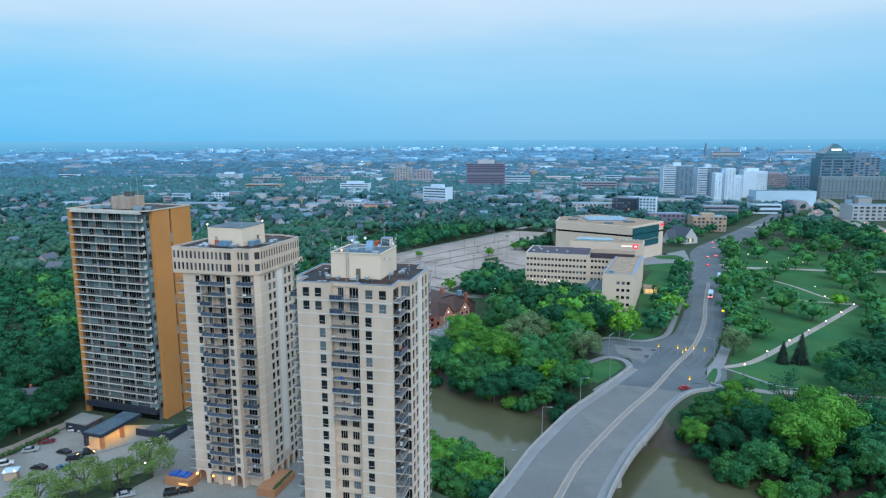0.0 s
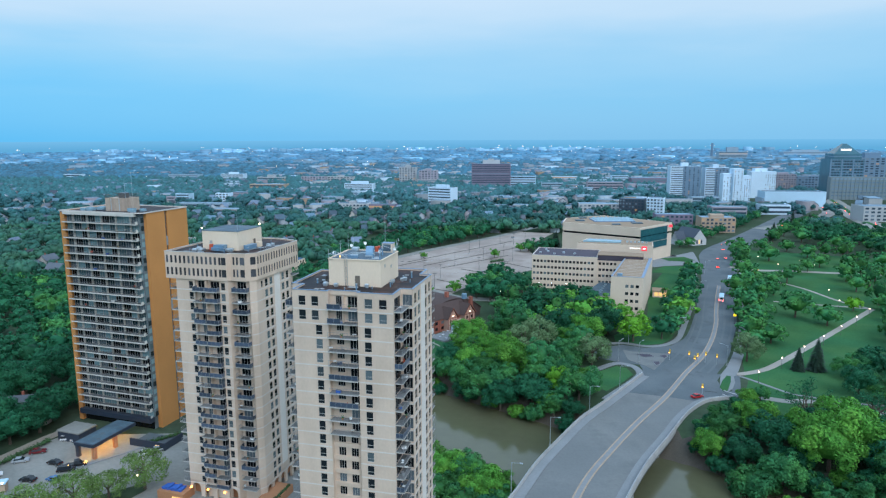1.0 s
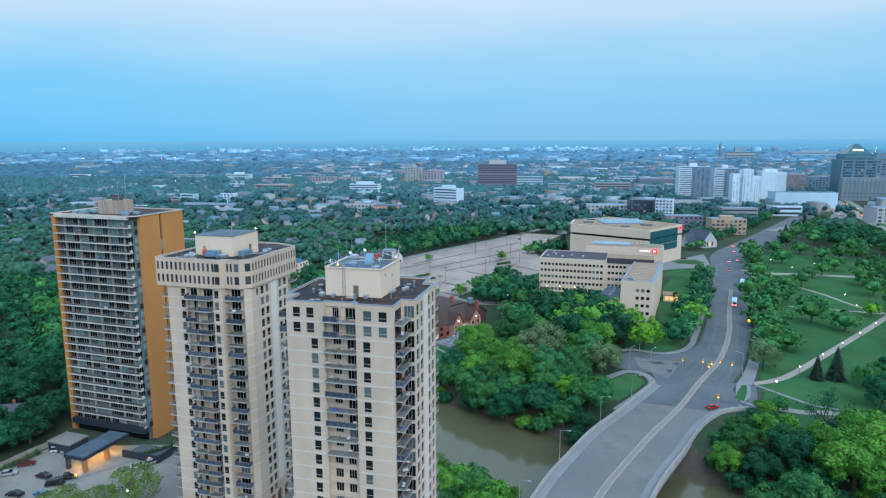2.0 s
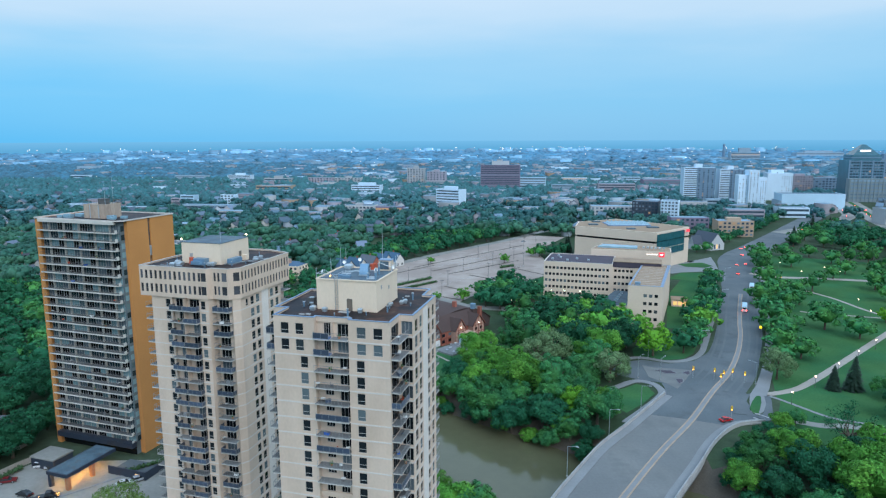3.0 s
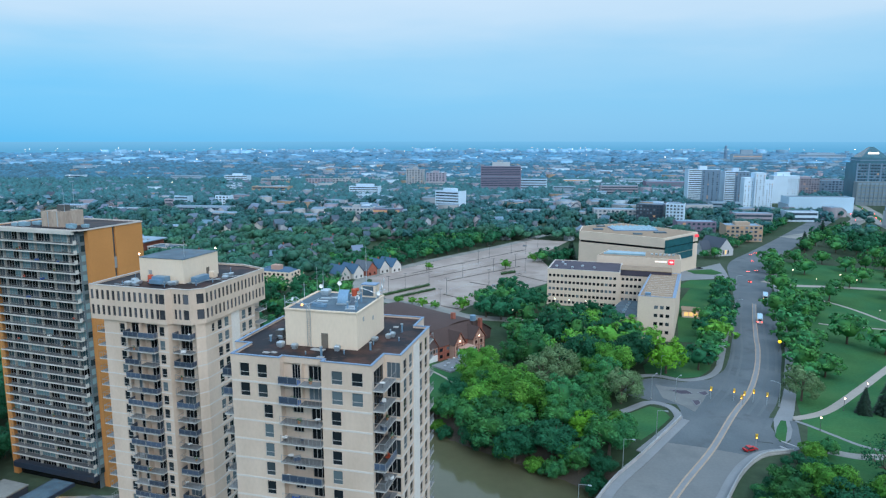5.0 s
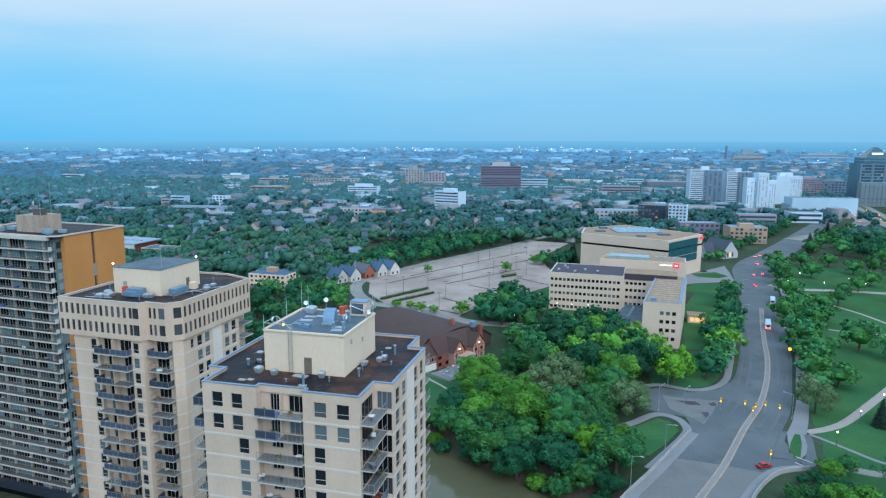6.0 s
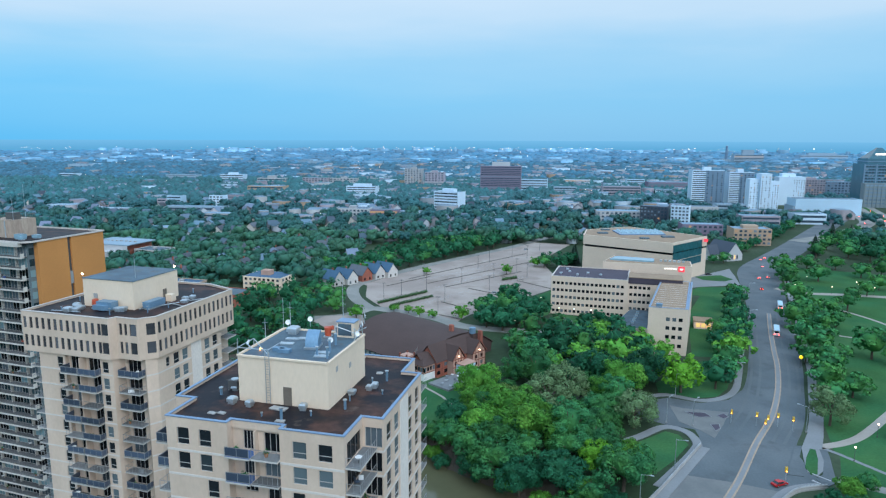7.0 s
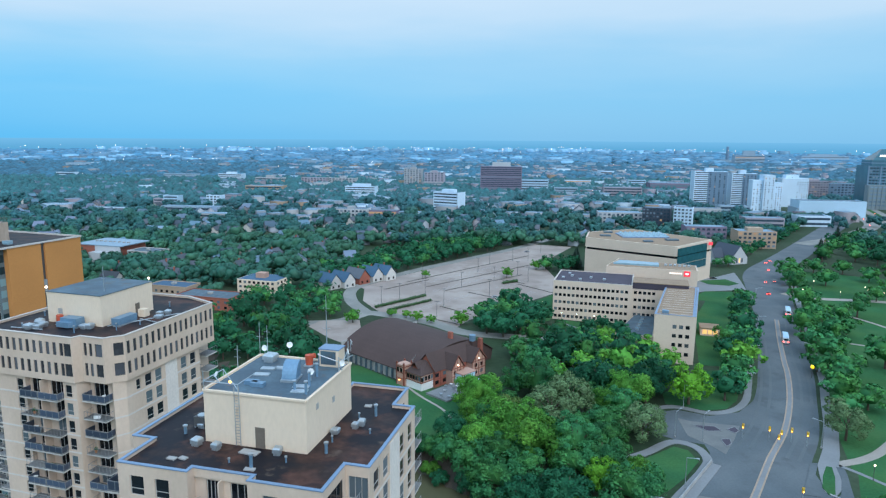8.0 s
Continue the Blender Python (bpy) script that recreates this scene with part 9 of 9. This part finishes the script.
for x, y in ((124.0, 243.6), (141.0, 259.3), (158.0, 273.5), (175.2, 288.6), (192.2, 303.5), (209.4, 319.0), (226.0, 334.5), (230.2, 377.4), (221.3, 352.8), (219.5, 420.0), (241.7, 485.4), (241.1, 455.6), (264.2, 469.0), (260.7, 460.9), (265.2, 453.1), (221.8, 461.7), (290, 446), (300, 410), (285, 372)):
    park_lamp(x, y)
for x, y in ((66, 404), (73.5, 402), (82, 399.5), (60, 428), (40, 448), (58, 300), (40, 380)):
    park_lamp(x, y, 4.0, "lamp_white")
park_lamp(151.0, 323.5, 3.9, "lamp_yellow", 0.75)
park_lamp(216, 433, 5.0, "lamp_yellow")
for x, y in ((-78.0, 171.5), (-62, 172)):
    park_lamp(x, y, 3.5)


def signal(x, y, rz, colour="lamp_orange"):
    t = thing("traffic_signal", pose(x, y, 0, 0, 0, rz), "yellow traffic signal on a grey pole", "traffic signal", "signals at the junction")
    part("pole", Mb().tube((0, 0, 0), (0, 0, 4.6), 0.09, n=6), "galv", t)
    part("head", Mb().box(-0.22, -0.2, 3.2, 0.22, 0.15, 4.5), "yellow", t)
    part("light", Mb().tube((0, -0.2, 3.5), (0, -0.3, 3.5), 0.2, n=8), colour, t)
    part("back_plate", Mb().box(-0.35, 0.15, 3.0, 0.35, 0.2, 4.7), "yellow", t, "yellow back plate")


for x, y, rz in ((99.4, 270.0, -35), (106.8, 267.9, -35), (106.8, 262.1, -35), (109.3, 265.4, -35), (113.4, 267.1, -35), (116.8, 264.2, -35), (97.6, 231.3, -15)):
    signal(x, y, rz)


def car_shapes(kind):
    L, W, H = {"car": (4.5, 1.8, 1.45), "suv": (4.8, 1.9, 1.75), "truck": (5.6, 2.0, 1.85)}[kind]
    body = Mb()
    prof = [(-L / 2, 0.35), (-L / 2, 0.8), (-L / 2 + 0.25, 0.92), (L / 2 - 0.9, 0.9), (L / 2 - 0.1, 0.72), (L / 2, 0.5), (L / 2, 0.35)]
    for s in (-1, 1):
        pts = [(x, s * W / 2, z) for x, z in prof]
        body.poly(pts if s < 0 else pts[::-1])
    for (x0, z0), (x1, z1) in zip(prof, prof[1:] + prof[:1]):
        body.quad((x0, -W / 2, z0), (x0, W / 2, z0), (x1, W / 2, z1), (x1, -W / 2, z1))
    c0, c1, r0, r1 = {"car": (-L / 2 + 0.5, L / 2 - 1.2, -L / 2 + 1.1, L / 2 - 2.0), "suv": (-L / 2 + 0.1, L / 2 - 1.2, -L / 2 + 0.4, L / 2 - 1.9), "truck": (-0.6, L / 2 - 1.3, -0.4, L / 2 - 2.0)}[kind]
    cab, w2 = Mb(), W / 2 - 0.18
    k = [(c0, -W / 2 + 0.05, 0.88), (c1, -W / 2 + 0.05, 0.88), (c1, W / 2 - 0.05, 0.88), (c0, W / 2 - 0.05, 0.88), (r0, -w2, H - 0.05), (r1, -w2, H - 0.05), (r1, w2, H - 0.05), (r0, w2, H - 0.05)]
    cab.v = k
    cab.f, cab.mi = [(0, 1, 5, 4), (1, 2, 6, 5), (2, 3, 7, 6), (3, 0, 4, 7), (4, 5, 6, 7)], [0] * 5
    roof = Mb().box(r0 - 0.05, -w2 - 0.02, H - 0.05, r1 + 0.05, w2 + 0.02, H)
    wheel = Mb().tube((0, -0.11, 0), (0, 0.11, 0), 0.33, n=12)
    rim = Mb().tube((0, -0.12, 0), (0, 0.12, 0), 0.18, n=8)
    return L, W, body, cab, roof, wheel, rim


CARS = {}


def car(x, y, rz, paint, kind="car", label=None, lights=False, z=0.05):
    key = (paint, kind, lights)
    if key not in CARS:
        L, W, body, cab, roof, wheel, rim = car_shapes(kind)
        CARS[key] = (L, W, body.mesh("body", "car_" + paint), cab.mesh("glasshouse", "carglass"), roof.mesh("roof", "car_" + paint), wheel.mesh("wheel", "tyre"), rim.mesh("rim", "galv"),
                     (Mb().box(-0.05, -0.28, -0.14, 0.03, 0.28, 0.14) if lights else Mb().box(-0.03, -0.2, -0.08, 0.03, 0.2, 0.08)).mesh("tail_light", "lamp_red" if lights else "redglass"), Mb().box(-0.03, -0.2, -0.08, 0.03, 0.2, 0.08).mesh("headlight", "skylight"))
    L, W, body, cab, roof, wheel, rim, tail, head = CARS[key]
    words = {"black": "black", "silver": "silver grey", "maroon": "dark red", "blue": "blue", "pearl": "white", "cherry": "red"}[paint]
    t = thing("car", pose(x, y, z, 0, 0, rz), label or f"{words} {'sport utility car' if kind == 'suv' else 'pickup truck' if kind == 'truck' else 'saloon car'} standing on asphalt", "car", "cars")
    for n_, me in (("body", body), ("glasshouse", cab), ("roof", roof)):
        part(n_, me, None, t)
    for sx in (-L / 2 + 0.85, L / 2 - 0.95):
        for sy in (-W / 2 + 0.08, W / 2 - 0.08):
            wh = part("wheel", wheel, None, t, m=pose(sx, sy, 0.33))
            part("rim", rim, None, wh)
    for sy in (-W / 2 + 0.3, W / 2 - 0.3):
        part("tail_light", tail, None, t, m=pose(-L / 2, sy, 0.72))
        part("headlight", head, None, t, m=pose(L / 2, sy, 0.6))
    return t


for x, y, rz, paint, kind in ((-112.2, 201.0, 10, "pearl", "suv"), (-109.2, 200.6, 25, "silver", "car"), (-116.8, 192.4, 20, "maroon", "car"), (-118.6, 187.0, 20, "silver", "car"), (-107.9, 185.4, 160, "black", "car"),
                              (-101.1, 184.2, 20, "black", "truck"), (-102.4, 181.3, 15, "black", "suv"), (-109.9, 176.0, 170, "black", "car"), (-102.8, 175.9, 160, "blue", "car"), (-106.0, 167.8, 20, "black", "car"),
                              (-121.0, 178.4, 30, "pearl", "suv"), (-84.2, 190.8, 35, "pearl", "car"), (-78.6, 160.6, 25, "silver", "car"), (-66.6, 161.2, 20, "black", "suv"), (-64.0, 162.2, 20, "black", "car"),
                              (-80.0, 162.0, 25, "black", "car"), (-81.5, 193.0, 40, "silver", "car"), (36.0, 453.5, 20, "silver", "car"), (188, 511, 10, "black", "car"), (75, 612, 40, "silver", "car")):
    car(x, y, rz, paint, kind)
car(95.3, 230.0, 20, "cherry", "car", "red saloon car waiting at the junction")
for x, y in ((204, 467), (218, 500), (225.5, 503), (240, 541), (252, 570), (259, 577)):
    car(x, y, 65, "maroon" if y < 480 else "silver", "car", lights=True)


def bus(x, y, rz):
    t = thing("bus", pose(x, y, 0.05, 0, 0, rz), "white city bus with pale roof and red tail lights", "bus", "buses on the avenue")
    part("body", Mb().box(-5.5, -1.25, 0.4, 5.5, 1.25, 2.9), "white", t)
    part("roof", Mb().box(-5.4, -1.15, 2.9, 5.4, 1.15, 3.1), "lightblue", t)
    for s in (-1, 1):
        part("window_band", Mb().box(-5.0, s * 1.25 - 0.03, 1.5, 4.6, s * 1.25 + 0.03, 2.5), "carglass", t)
        for sx in (-3.4, 3.4):
            part("wheel", Mb().tube((sx, s * 1.1, 0.48), (sx, s * 1.28, 0.48), 0.48, n=12), "tyre", t)
        part("tail_light", Mb().box(-5.58, s * 0.95 - 0.2, 0.9, -5.5, s * 0.95 + 0.2, 1.4), "lamp_red", t)
    part("rear_window", Mb().box(-5.55, -0.9, 1.7, -5.5, 0.9, 2.6), "carglass", t)
    part("windscreen", Mb().box(5.5, -1.0, 1.3, 5.55, 1.0, 2.7), "carglass", t)


bus(165.5, 372.0, 65)
bus(192.0, 421.0, 65)

# yard booth, tarp-covered planter boxes, fence, hut
booth = thing("yard_booth", pose(-114.0, 170.5, 0.2, 0, 0, 15), "small tan brick gate booth with lamps", "booth")
part("wall", Mb().box(-1.6, -1.2, 0, 1.6, 1.2, 2.4), "far_orange", booth)
part("roof", Mb().box(-1.9, -1.5, 2.4, 1.9, 1.5, 2.7), "lightblue", booth)
for x in (-1.2, 1.2):
    part("lamp", Mb().ball((x, -1.5, 2.9), 0.22), "lamp_warm", booth)
enc = thing("refuse_enclosure", pose(-66.4, 167.4, 0.05, 0, 0, -17), "orange timber enclosure with blue covers on top", "enclosure")
part("wall", Mb().box(-4.0, -2.2, 0, 4.0, 2.2, 2.2), "planter", enc)
part("lamp", Mb().box(0.5, -2.28, 0.6, 3.2, -2.21, 1.2), "lamp_amber", enc, "warm glowing lamp strip")
tp = Mb()
for i in range(5):
    tp.prism([(-3.4 + i * 1.2, -1.2), (-2.2 + i * 1.2, -1.4), (-2.4 + i * 1.2, 1.3), (-3.2 + i * 1.2, 1.1)], 2.2, 2.7 + 0.25 * (i % 2))
part("cover", tp, "tarp", enc, "crumpled blue tarpaulin")
enc2 = thing("entrance_planter", MID_M @ pose(25.0, 1.0, 0.05), "orange brick planter with green hedge", "planter")
part("wall", Mb().box(-2.6, -3.0, 0, 2.6, 8.0, 2.0), "planter", enc2)
v, f = leaf_cloud(np.random.default_rng(4), [(2.0, -2 + i * 0.9, 2.2, 0.65) for i in range(11)], 26, 0.2)
part("leaves", raw_mesh("leaves", v, f, "hedge"), None, enc2)
for s in (3, 8, 13):
    lamp = thing("wall_lamp", MID_M @ pose(s, 0.2, 2.4), "glowing warm entrance lamp", "lamp", "lamps in the arcade")
    part("globe", Mb().ball((0, -0.2, 0), 0.3), "lamp_orange", lamp)
    part("bracket", Mb().box(-0.05, -0.2, -0.05, 0.05, 0.2, 0.05), "darkframe", lamp)
fence = thing("fence", pose(0, 0, 0), "weathered timber fence at the edge of the yard", "fence", kind="structure")
fl = [(-131, 180), (-124.5, 188), (-119.5, 200), (-116.0, 206)]
for p, q in zip(fl, fl[1:]):
    n = int(math.dist(p, q) / 2)
    for i in range(n):
        a = (p[0] + (q[0] - p[0]) * i / n, p[1] + (q[1] - p[1]) * i / n)
        c = (p[0] + (q[0] - p[0]) * (i + 0.97) / n, p[1] + (q[1] - p[1]) * (i + 0.97) / n)
        part("board", Mb().obox(a, c, 0.05, 0.0, 1.7), "path", fence)
house(-139, 219, 10, "c", "small old house with grey roof among trees")
shed = thing("garden_shed", pose(-127.5, 213.5, 0, 0, 0, -10), "small timber shed with pale blue roof", "shed")
part("wall", Mb().box(-2, -1.5, 0, 2, 1.5, 2.1), "path", shed)
part("roof", Mb().prism([(-2.3, -1.8), (2.3, -1.8), (2.3, 1.8), (-2.3, 1.8)], 2.1, 2.3), "lightblue", shed)
